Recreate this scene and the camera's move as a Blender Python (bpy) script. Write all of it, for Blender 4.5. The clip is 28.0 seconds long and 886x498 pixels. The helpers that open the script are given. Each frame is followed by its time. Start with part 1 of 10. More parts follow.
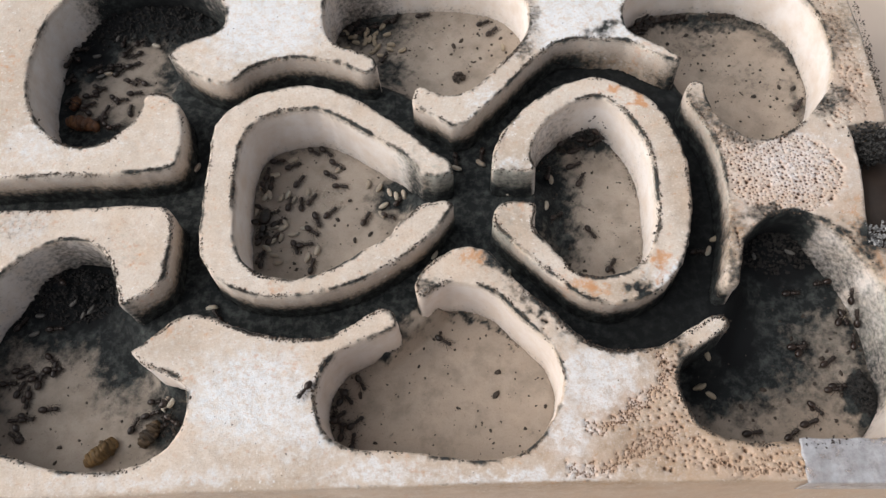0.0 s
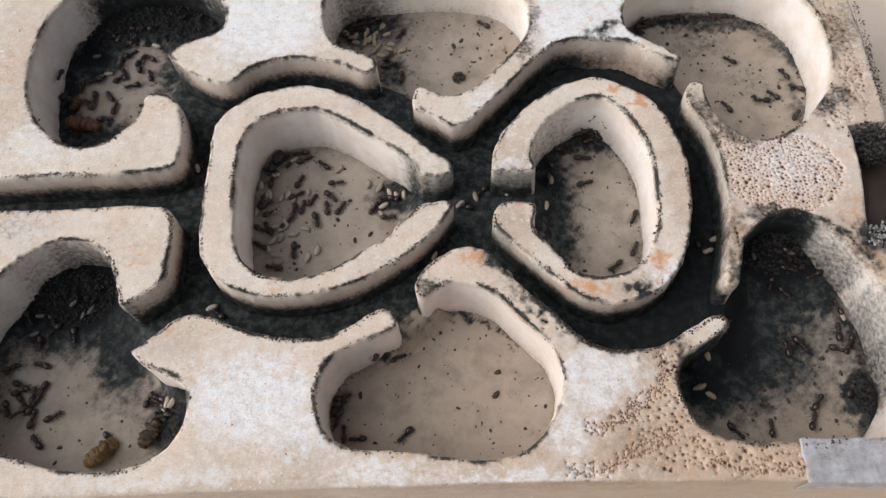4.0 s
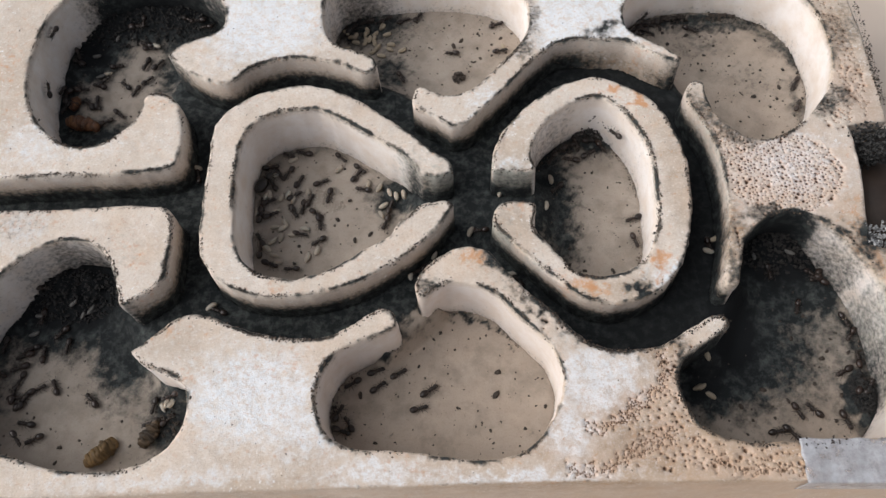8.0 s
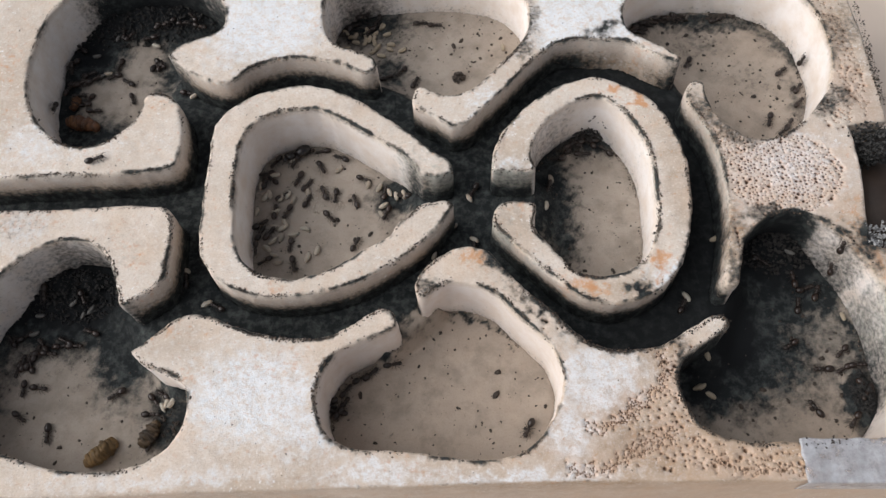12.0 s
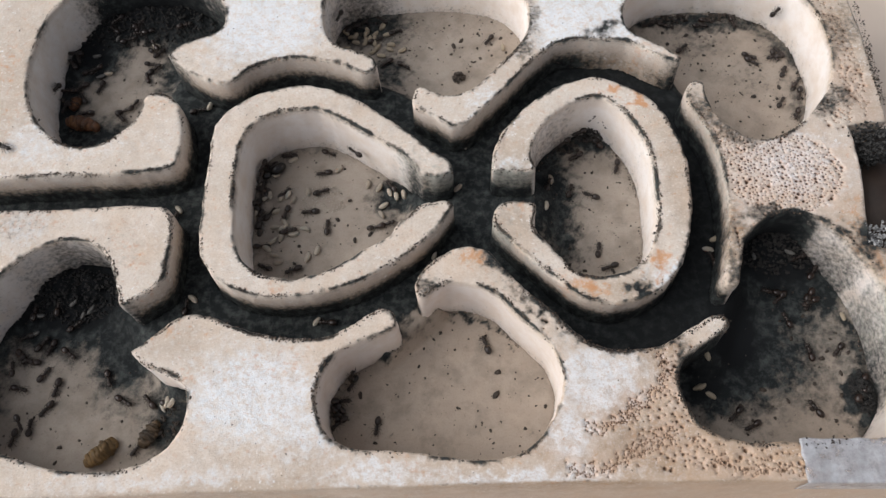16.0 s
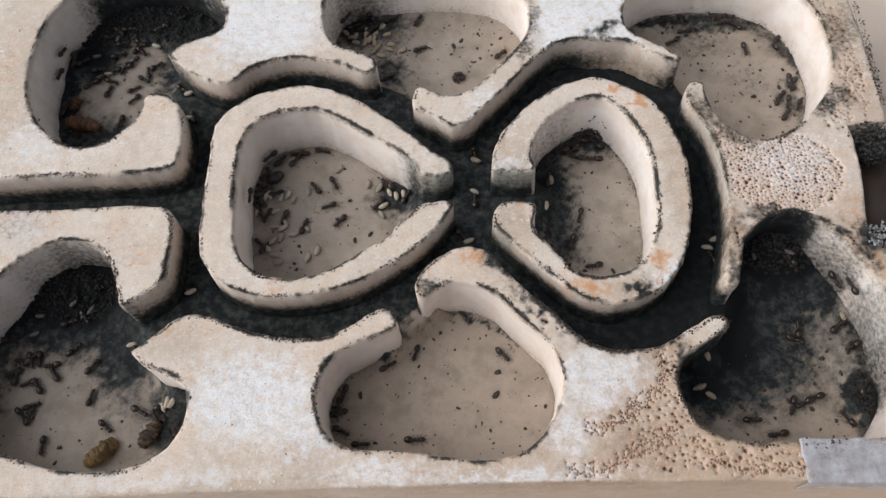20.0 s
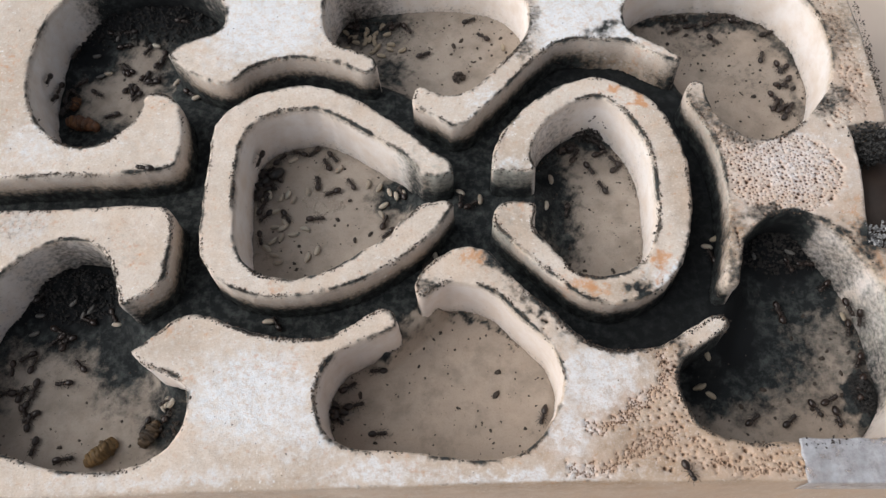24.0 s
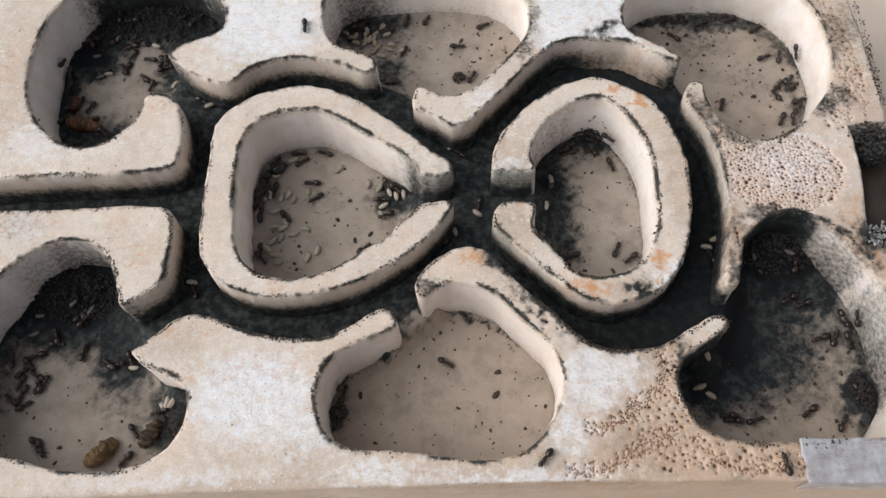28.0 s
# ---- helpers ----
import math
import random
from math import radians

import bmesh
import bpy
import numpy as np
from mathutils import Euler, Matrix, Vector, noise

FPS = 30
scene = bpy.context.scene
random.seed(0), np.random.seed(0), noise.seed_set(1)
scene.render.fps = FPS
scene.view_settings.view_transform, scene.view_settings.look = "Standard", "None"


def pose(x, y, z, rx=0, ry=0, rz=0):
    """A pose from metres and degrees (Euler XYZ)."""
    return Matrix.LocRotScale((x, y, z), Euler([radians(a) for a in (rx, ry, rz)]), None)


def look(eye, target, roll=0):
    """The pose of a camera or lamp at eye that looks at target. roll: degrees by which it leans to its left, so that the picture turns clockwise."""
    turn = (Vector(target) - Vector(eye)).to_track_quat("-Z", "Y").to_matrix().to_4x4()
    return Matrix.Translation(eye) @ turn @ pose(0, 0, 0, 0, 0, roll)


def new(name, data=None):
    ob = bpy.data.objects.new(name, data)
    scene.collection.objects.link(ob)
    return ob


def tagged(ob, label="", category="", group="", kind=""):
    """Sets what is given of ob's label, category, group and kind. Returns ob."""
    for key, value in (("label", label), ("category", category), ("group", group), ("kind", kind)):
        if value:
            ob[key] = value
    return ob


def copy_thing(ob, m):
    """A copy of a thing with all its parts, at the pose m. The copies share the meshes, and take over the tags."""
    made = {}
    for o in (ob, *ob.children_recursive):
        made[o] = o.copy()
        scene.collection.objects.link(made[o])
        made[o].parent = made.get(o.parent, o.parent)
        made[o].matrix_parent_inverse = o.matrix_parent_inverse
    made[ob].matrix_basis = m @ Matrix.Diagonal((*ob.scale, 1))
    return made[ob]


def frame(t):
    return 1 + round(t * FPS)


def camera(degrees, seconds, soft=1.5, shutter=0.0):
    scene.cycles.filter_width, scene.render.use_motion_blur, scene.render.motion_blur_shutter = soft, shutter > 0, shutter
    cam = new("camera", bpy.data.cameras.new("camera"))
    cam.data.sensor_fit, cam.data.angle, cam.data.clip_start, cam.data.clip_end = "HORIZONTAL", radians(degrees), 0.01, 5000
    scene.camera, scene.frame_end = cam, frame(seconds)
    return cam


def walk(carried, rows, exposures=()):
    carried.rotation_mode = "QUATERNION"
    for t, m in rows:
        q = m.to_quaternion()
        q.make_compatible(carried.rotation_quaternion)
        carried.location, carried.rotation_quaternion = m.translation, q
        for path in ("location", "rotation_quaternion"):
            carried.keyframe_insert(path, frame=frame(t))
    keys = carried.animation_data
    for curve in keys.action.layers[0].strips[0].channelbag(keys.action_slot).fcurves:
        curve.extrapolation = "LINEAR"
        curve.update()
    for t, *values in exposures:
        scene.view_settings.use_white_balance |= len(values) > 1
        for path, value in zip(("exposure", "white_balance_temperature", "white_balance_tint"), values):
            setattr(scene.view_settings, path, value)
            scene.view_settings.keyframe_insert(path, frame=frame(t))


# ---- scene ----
cam = camera(60, 28.0, soft=1.5)
EYE = (0.0, -0.0786, 0.1591)
walk(cam, [(0.0, look(EYE, (0, 0, 0), -4.8)), (28.0, look(EYE, (0, 0, 0), -4.8))],
     [(0.0, -0.29, 6480, 9), (3.0, -0.30, 6420, 9), (6.0, -0.32, 6300, 8.5), (12.0, -0.33, 6280, 8.5), (17.0, -0.36, 6280, 8.5), (20.0, -0.38, 6280, 8.5), (25.0, -0.34, 6320, 8.5), (28.0, -0.31, 6330, 8.5)])

# ---- light ----
SUN_FROM = Vector((-0.82, 0.0, 0.60)).normalized()
world = bpy.data.worlds.new("sky")
scene.world = world
world.use_nodes = True
sky = world.node_tree.nodes.new("ShaderNodeTexSky")
sky.sky_type, sky.sun_disc = "NISHITA", False
sky.sun_elevation = math.asin(SUN_FROM.z)
sky.sun_rotation = math.atan2(SUN_FROM.x, SUN_FROM.y)
sky.dust_density, sky.ozone_density = 3.0, 0.8
warm = world.node_tree.nodes.new("ShaderNodeMix")
warm.data_type, warm.blend_type = "RGBA", "MULTIPLY"
warm.inputs[0].default_value, warm.inputs[7].default_value = 1.0, (1.0, 0.92, 0.865, 1.0)
hazy = world.node_tree.nodes.new("ShaderNodeHueSaturation")
hazy.inputs["Saturation"].default_value = 0.4
world.node_tree.links.new(sky.outputs[0], hazy.inputs["Color"])
world.node_tree.links.new(hazy.outputs[0], warm.inputs[6])
world.node_tree.links.new(warm.outputs[2], world.node_tree.nodes["Background"].inputs[0])
world.node_tree.nodes["Background"].inputs[1].default_value = 0.142
sun = new("sun", bpy.data.lights.new("sun", "SUN"))
sun.data.energy, sun.data.angle, sun.data.color = 3.3, radians(75), (1.0, 0.97, 0.96)
sun.matrix_world = look(SUN_FROM, (0, 0, 0))

# ---- plan, in millimetres; the block's top is at height 0 ----
MM = 0.001
CHANNEL, CHAMBER, BOTTOM = -11.5, -16.8, -45.0
BODY = {
    "slot_upper_lip": [(-123.7, 29.5), (-108.2, 29.5), (-94.0, 29.1), (-79.9, 28.2), (-71.5, 28.3), (-65.6, 29.1), (-63.8, 32.7), (-63.6, 39.9), (-64.8, 47.1), (-67.7, 51.1), (-71.5, 52.9), (-74.0, 51.5)],
    "chamber_nw": [(-75.0, 47.8), (-76.6, 43.9), (-82.5, 38.7), (-86.7, 37.6), (-91.8, 38.1), (-97.0, 41.0), (-101.5, 46.1), (-104.4, 51.2), (-106.1, 56.9), (-106.9, 64.6), (-106.4, 70.7), (-105.6, 77.3), (-103.7, 83.2), (-100.8, 87.5), (-96.1, 91.5), (-87.6, 94.5), (-74.6, 94.3), (-63.8, 90.5), (-57.2, 85.0), (-54.5, 79.2), (-54.9, 73.7), (-58.6, 70.7), (-64.6, 68.8), (-68.1, 66.6)],
    "tongue_nw": [(-69.2, 65.0), (-66.8, 61.8), (-63.1, 58.4), (-58.4, 55.3), (-53.8, 53.7), (-50.9, 54.5), (-47.3, 57.8), (-41.3, 59.9), (-35.3, 60.4), (-29.3, 59.2), (-23.3, 57.0), (-17.4, 53.5), (-14.4, 53.8), (-13.3, 55.6), (-14.7, 58.6), (-19.0, 61.0)],
    "chamber_n": [(-24.4, 64.3), (-26.9, 68.7), (-27.5, 74.2), (-26.9, 79.5), (-24.8, 84.3), (-18.8, 88.0), (-6.8, 89.0), (9.2, 87.8), (21.5, 83.4), (27.7, 75.5), (28.4, 67.6), (26.8, 61.8), (23.2, 57.0), (18.1, 51.7), (13.2, 46.8), (10.1, 44.8), (5.6, 43.8), (1.6, 44.7)],
    "tongue_n": [(-1.7, 47.1), (-3.7, 46.2), (-4.7, 43.2), (-3.6, 40.6), (0.8, 37.7), (4.9, 34.3), (8.5, 34.7), (12.3, 38.1), (18.7, 43.9), (25.4, 50.7), (30.4, 55.1), (34.5, 57.9), (39.9, 58.7), (47.3, 57.7), (53.0, 56.5), (58.3, 52.6), (62.1, 49.8), (64.8, 48.4), (65.9, 49.6)],
    "chamber_ne": [(64.3, 51.6), (61.6, 54.2), (57.6, 56.9), (54.1, 60.4), (53.5, 64.9), (54.8, 69.8), (58.2, 74.6), (66.5, 78.9), (77.8, 79.9), (88.4, 78.3), (98.7, 72.9), (103.8, 63.7), (104.9, 53.7), (103.9, 44.4), (100.8, 37.1), (97.1, 32.2), (91.9, 27.5), (86.8, 24.3), (81.5, 22.7), (76.6, 24.0), (73.0, 27.4), (70.4, 31.4), (69.6, 36.4)],
    "rib_east": [(69.5, 41.1), (67.2, 41.9), (65.1, 39.4), (64.7, 35.9), (66.0, 32.6), (67.5, 28.1), (68.5, 22.8), (68.8, 16.2), (68.2, 8.7), (66.9, 1.2), (65.3, -4.5), (63.6, -9.4), (62.3, -13.1), (63.0, -14.6), (64.9, -14.7)],
    "chamber_se": [(66.2, -12.0), (67.6, -7.6), (69.6, -3.5), (72.2, -0.8), (76.2, 1.5), (81.4, 2.2), (86.3, 0.7), (89.5, -2.4), (92.2, -6.3), (94.4, -10.8), (96.1, -15.9), (96.8, -22.1), (97.0, -25.5), (96.4, -32.3), (96.2, -38.3), (93.8, -43.5), (87.6, -50.1), (82.8, -50.6), (76.0, -50.4), (69.2, -50.1), (62.4, -49.7), (56.9, -48.9), (52.7, -47.3), (49.8, -44.6), (47.9, -40.6), (47.4, -37.5), (47.6, -34.4), (49.0, -31.4), (51.5, -29.4), (55.1, -27.5), (58.5, -25.9)],
    "tongue_se": [(60.8, -24.3), (60.8, -22.5), (59.6, -21.5), (57.1, -21.8), (53.3, -23.5), (49.8, -25.4), (46.4, -26.9), (42.6, -27.7), (37.7, -27.6), (33.0, -26.8), (29.2, -24.6), (26.4, -21.7), (24.1, -18.6), (21.1, -15.2), (17.7, -11.7), (14.9, -8.1), (12.7, -4.7), (10.6, -1.9), (8.0, -0.3), (4.5, 0.2), (0.7, -0.9), (-3.4, -3.2), (-5.9, -5.8), (-6.9, -8.5), (-6.7, -10.8), (-5.0, -11.6)],
    "chamber_s": [(-3.0, -9.7), (0.4, -8.6), (5.2, -9.1), (9.5, -11.1), (12.6, -13.9), (15.9, -18.1), (19.2, -21.9), (21.7, -25.3), (23.1, -29.2), (23.3, -32.9), (22.4, -36.5), (20.7, -40.0), (18.6, -42.8), (15.9, -45.5), (12.7, -47.5), (8.6, -48.4), (4.0, -48.4), (-1.7, -47.4), (-10.9, -45.5), (-15.5, -44.9), (-21.3, -44.1), (-24.8, -42.7), (-27.7, -40.1), (-29.3, -36.4), (-29.8, -32.3), (-28.9, -28.0), (-27.0, -24.8), (-23.7, -22.2), (-19.5, -20.7), (-15.4, -19.6)],
    "tongue_s": [(-12.5, -18.4), (-11.6, -16.9), (-12.2, -14.6), (-14.2, -13.4), (-16.7, -14.0), (-19.6, -15.5), (-22.5, -17.2), (-25.7, -18.5), (-29.4, -19.1), (-34.4, -18.7), (-39.4, -17.7), (-44.5, -16.2), (-48.4, -14.5), (-52.3, -12.3), (-56.2, -11.2), (-60.0, -11.3), (-62.7, -12.7), (-65.4, -14.9), (-68.3, -17.1), (-70.4, -18.7), (-69.4, -20.4), (-67.1, -22.3)],
    "chamber_sw": [(-63.3, -23.9), (-60.1, -25.5), (-58.2, -27.4), (-57.4, -30.0), (-57.3, -33.4), (-58.3, -36.9), (-60.2, -39.7), (-62.8, -41.9), (-66.0, -43.4), (-70.3, -44.2), (-76.1, -44.3), (-83.3, -43.2), (-89.4, -41.6), (-94.5, -39.3), (-103.5, -37.2), (-109.5, -31.5), (-112.5, -23.1), (-112.8, -12.5), (-110.0, -4.6), (-105.3, 1.1), (-101.7, 4.5), (-98.2, 7.6), (-93.9, 9.7), (-89.7, 10.7), (-84.5, 10.0), (-80.8, 7.7), (-78.3, 4.5), (-76.5, 0.6), (-75.3, -3.7)],
    "slot_lower_lip": [(-74.1, -7.4), (-72.3, -7.0), (-69.5, -5.3), (-66.4, -3.5), (-64.7, -0.8), (-64.3, 3.2), (-64.0, 7.6), (-63.8, 12.2), (-64.5, 15.5), (-66.6, 17.5), (-71.9, 18.5), (-78.8, 18.9), (-92.6, 19.4), (-106.6, 20.6), (-122.0, 21.6)],
}
OUTER = [(-118.0, -46.7), (-76.7, -49.2), (-47.8, -50.5), (-13.5, -52.3), (20.4, -54.1), (53.9, -56.6), (83.3, -58.9), (104.1, -60.6), (106.2, -33.9), (109.0, -10.9), (100.1, -8.9), (96.8, -7.6), (98.6, 1.2), (100.6, 11.0), (101.8, 20.6), (101.6, 24.7), (111.4, 24.8), (112.2, 32.3), (113.2, 42.1), (113.8, 52.4), (113.8, 64.2), (114.8, 78.7), (116.6, 94.1), (-5.7, 111.0), (-130.9, 125.9), (-128.5, 80.8)]
RING_WEST_OUT = [(3.8, 20.9), (3.3, 23.7), (-1.3, 28.1), (-6.6, 33.8), (-12.0, 39.0), (-17.7, 44.0), (-23.4, 47.7), (-29.3, 50.0), (-35.2, 51.0), (-41.1, 50.5), (-46.9, 48.5), (-51.9, 44.9), (-55.0, 40.8), (-56.0, 35.7), (-56.3, 29.0), (-56.9, 20.9), (-57.3, 13.1), (-57.1, 7.0), (-56.2, 2.5), (-54.0, -1.4), (-50.1, -4.6), (-44.9, -7.2), (-38.4, -8.6), (-32.0, -8.7), (-25.5, -7.8), (-19.1, -6.0), (-12.5, -2.8), (-6.4, 1.0), (-1.5, 5.0), (2.2, 9.7), (3.4, 11.7), (1.5, 12.8)]
RING_WEST_IN = [(-2.3, 12.7), (-4.9, 12.2), (-7.2, 9.8), (-10.4, 7.5), (-12.1, 4.7), (-14.8, 3.3), (-18.9, 1.2), (-24.2, -1.7), (-29.4, -3.6), (-34.6, -4.4), (-39.8, -3.4), (-43.8, -1.3), (-47.2, 2.1), (-48.9, 7.0), (-49.4, 13.9), (-49.5, 21.8), (-49.1, 29.9), (-47.9, 36.2), (-45.2, 40.1), (-40.9, 42.3), (-35.1, 43.2), (-29.3, 42.9), (-23.5, 39.7), (-17.9, 35.3), (-12.4, 30.9), (-8.3, 27.5), (-5.3, 23.9), (-3.8, 20.8), (0.2, 19.6)]
RING_EAST_OUT = [(13.8, 20.4), (14.4, 25.2), (16.5, 30.1), (19.8, 34.0), (24.6, 38.8), (29.4, 41.9), (34.1, 44.4), (39.3, 45.3), (43.0, 45.7), (47.8, 43.5), (52.9, 39.9), (56.5, 36.0), (58.8, 30.0), (60.3, 24.0), (60.5, 16.6), (59.5, 8.0), (57.8, 0.6), (55.3, -5.8), (51.6, -11.1), (47.0, -14.8), (42.3, -16.4), (37.1, -17.1), (32.3, -15.8), (28.3, -13.1), (25.0, -9.6), (21.1, -5.4), (17.1, -0.7), (14.2, 2.9), (12.3, 6.1), (12.8, 8.7), (15.1, 10.8), (18.5, 11.2)]
RING_EAST_IN = [(22.4, 10.4), (22.7, 8.2), (21.5, 5.1), (22.2, 2.5), (24.3, -0.7), (27.0, -4.6), (28.8, -7.6), (32.1, -9.3), (36.4, -10.1), (41.0, -9.4), (45.4, -7.0), (48.0, -3.6), (50.3, 2.1), (51.5, 8.8), (52.3, 16.6), (52.2, 23.1), (50.8, 28.6), (48.3, 34.1), (45.0, 38.3), (41.3, 39.7), (36.9, 38.8), (32.2, 36.2), (27.3, 32.0), (24.6, 27.6), (23.4, 23.5), (24.1, 19.7), (21.4, 18.7), (17.4, 19.5)]
FLOOR_MOULD = [(95.0, -29.0, 3.0, 9.0, 0, 0.6), (-104.0, 2.0, 10.0, 6.0, 0, 1.8), (88.0, -33.0, 9.0, 10.0, 0, 0.3), (-82.5, 92.6, 26.2, 11.5, 0, 1.6), (-106.0, 68.3, 5.5, 20.7, 0, 1.2), (-99.0, 81.2, 8.0, 8.3, 0, 1.6), (-97.9, 52.3, 14.0, 6.3, 0, 0.8), (-70.9, 76.8, 10.2, 12.6, 0, 0.9), (-92.0, 4.5, 19.0, 11.5, 0, 2.0), (-78.7, -8.7, 7.0, 12.9, 0, 1.15), (-111.4, -9.7, 5.4, 11.8, 0, 0.7), (-111.4, -21.9, 4.0, 12.4, 0, 0.6), (-66.0, -30.6, 6.0, 9.9, 0, 0.75), (-17.0, 85.1, 11.9, 7.6, 0, 0.75), (-11.1, 66.2, 5.7, 7.1, 0, 0.6), (76.5, 76.8, 19.7, 2.0, 0, 1), (89.1, 73.4, 17.9, 2.2, 0, 0.6), (77.7, 67.2, 8.1, 6.3, 0, 0.3), (90.7, 53.5, 6.3, 6.0, 0, 0.25), (103.2, 61.3, 2.9, 12.2, -30, 0.55), (100.4, 42.7, 1.8, 11.4, 0, 0.4), (35.7, 37.9, 9.2, 4.6, -20, 0.7), (28.6, 22.5, 5.6, 15.0, 0, 1.15), (31.0, 7.2, 4.0, 6.8, 0, 0.7), (42.6, 38.2, 7.6, 5.1, 0, 0.95), (82.7, -1.0, 13.5, 11.4, 0, 1.8), (66.6, -19.2, 10.0, 15.5, 0, 1.6), (58.2, -31.6, 6.2, 6.7, 0, 1.4), (63.5, -32.2, 10.6, 5.6, 0, 0.7), (76.6, -25.8, 9.5, 12.4, 0, 0.7), (80.0, -12.1, 10.4, 9.6, 0, 1.0), (87.4, -22.5, 8.8, 7.4, 0, 0.42), (86.6, -34.7, 7.7, 8.0, 0, 0.33), (93.0, -38.6, 3.6, 6.6, 0, 1.4), (78.7, -33.3, 12.2, 6.0, 0, 0.3), (90.6, -11.8, 5.8, 6.0, 0, 1.0), (94.4, -20.1, 1.6, 8.7, -32, 0.7), (-47.9, 38.9, 3.9, 10.8, 0, 0.35), (-35.5, 42.3, 14.1, 2.2, 0, 0.3), (-9.3, 24.7, 7.0, 5.3, 0, 0.95), (-44.2, 11.0, 5.9, 6.4, 0, 0.15), (-28.6, -30.2, 1.9, 7.9, 20, 0.3), (-7.7, -14.2, 4.7, 0.7, -38, 0.8), (-7.7, -13.9, 3.3, 2.6, 0, 0.4), (1.5, -10.3, 3.9, 0.6, 0, 0.95), (7.6, -12.3, 3.6, 0.7, 25, 0.9), (12.4, -16.2, 3.3, 0.6, 42, 0.8)]
WALL_MOULD = [(29.0, 33.5, 9.0, 5.0, -40, 0.4), (54.5, -27.8, 8.0, 3.5, -28, 1.3), (96.5, -33.0, 3.5, 10.0, 0, 0.65), (71.7, -1.8, 6.1, 6.9, 0, 1.2), (80.0, 1.9, 9.0, 3.5, 0, 1.7), (88.0, -2.3, 7.6, 3.0, 35, 0.55), (91.9, -9.8, 6.2, 6.7, 40, 0.6), (96.9, -22.8, 3.4, 7.7, 0, 0.5), (65.8, 48.2, 3.0, 4.3, 0, 0.8), (-74.1, -7.4, 3.3, 3.5, 0, 0.8), (-70.4, -18.7, 2.5, 2.6, 0, 0.6), (-86.5, 9.9, 9.9, 3.8, 0, 0.6), (-77.6, 1.6, 3.7, 9.7, 0, 1.2), (-98.5, 5.7, 6.4, 5.5, 0, 0.35), (-105.3, -4.5, 5.3, 7.1, 0, 0.2), (-92.3, 93.7, 9.6, 4.9, 0, 0.8), (-74.9, 93.7, 20.0, 6.6, 0, 1.6), (-56.9, 83.3, 6.4, 10.4, 0, 1), (-27.4, 75.8, 3.9, 12.0, 0, 0.35), (-19.6, 87.6, 9.6, 6.4, 0, 0.6), (-3.4, 22.5, 7.2, 5.8, 0, 0.8), (18.0, 18.4, 6.8, 4.7, 0, 0.6), (26.5, 25.7, 3.5, 8.1, 0, 0.5), (16.5, 5.3, 5.3, 7.4, 0, 0.4), (-69.7, -15.8, 3.8, 7.9, 0, 0.5), (-68.7, 62.4, 6.1, 5.8, 0, 0.9), (-8.7, 48.6, 8.8, 7.2, 0, 0.5), (-55.7, 74.9, 3.1, 12.0, 0, 0.5), (62.2, -22.3, 4.9, 5.3, 0, 0.8), (63.6, -11.5, 2.5, 8.3, 0, 0.5), (-60.7, -33.1, 4.9, 7.2, 0, 0.15)]
TOP_DIRT = [(47.9, 61.5, 4.5, 1.6, -25, 0.75), (42.2, -13.3, 2.8, 1.4, 0, 0.9), (13.3, -5.4, 5.1, 1.4, 38, 0.8), (20.9, -16.5, 7.5, 1.2, 38, 0.75), (32.0, -25.5, 7.3, 1.3, 20, 0.6), (38.8, -28.3, 2.4, 1.0, 0, 0.7), (105.9, 53.2, 5.8, 15.1, 60, 0.35), (103.1, 34.2, 3.5, 2.5, 30, 0.55), (98.2, 32.0, 2.1, 3.5, 30, 0.6), (72.7, 26.1, 8.2, 2.4, 35, 0.5), (68.3, 31.6, 1.7, 6.8, -20, 0.5), (74.9, 2.7, 6.5, 1.4, 0, 0.55), (90.3, -3.2, 5.1, 1.3, 30, 0.7), (94.6, -10.1, 3.7, 1.7, 40, 0.7), (49.7, -31.5, 1.7, 4.4, 0, 0.6), (64.8, -11.6, 1.5, 8.3, 0, 0.5), (66.3, -0.2, 3.9, 5.9, 0, 0.35), (33.1, -46.9, 4.6, 1.1, -20, 0.15), (-101.6, 15.8, 6.9, 4.7, 0, 0.2), (-3.8, -9.5, 1.5, 1.9, 0, 0.6), (26.8, 61.8, 1.5, 11.4, 10, 0.5), (29.9, 68.5, 1.2, 7.9, 0, 0.4), (71.4, -50.7, 6.7, 0.6, 0, 0.4), (18.0, 18.4, 4.1, 1.3, 0, 0.4), (97.8, -6.1, 2.5, 4.4, 0, 0.8)]
PITTED = [(82.8, 12.0, 15.8, 11.7, 0, 1), (77.9, 14.1, 8.0, 9.4, 0, 1), (104.1, 42.2, 4.2, 26.2, -15, 0.75), (34.3, -40.0, 9.9, 1.7, -22, 1), (46.0, -34.9, 3.1, 5.5, 0, 0.9), (22.8, -50.0, 6.2, 1.5, 22, 1), (31.6, -50.0, 6.2, 1.7, -30, 1), (40.1, -46.6, 5.7, 2.3, -25, 1), (46.7, -50.9, 8.4, 2.7, 24, 1), (57.5, -55.4, 12.2, 1.8, 6, 1), (69.2, 23.1, 6.8, 6.6, 40, 0.5), (60.8, -51.5, 10.1, 1.6, 0, 0.7), (88.8, -16.6, 7.4, 8.2, 0, 0.3), (36.1, -43.1, 34.4, 10.3, 0, 0.35), (104.0, 6.8, 3.9, 13.8, 0, 0.6)]
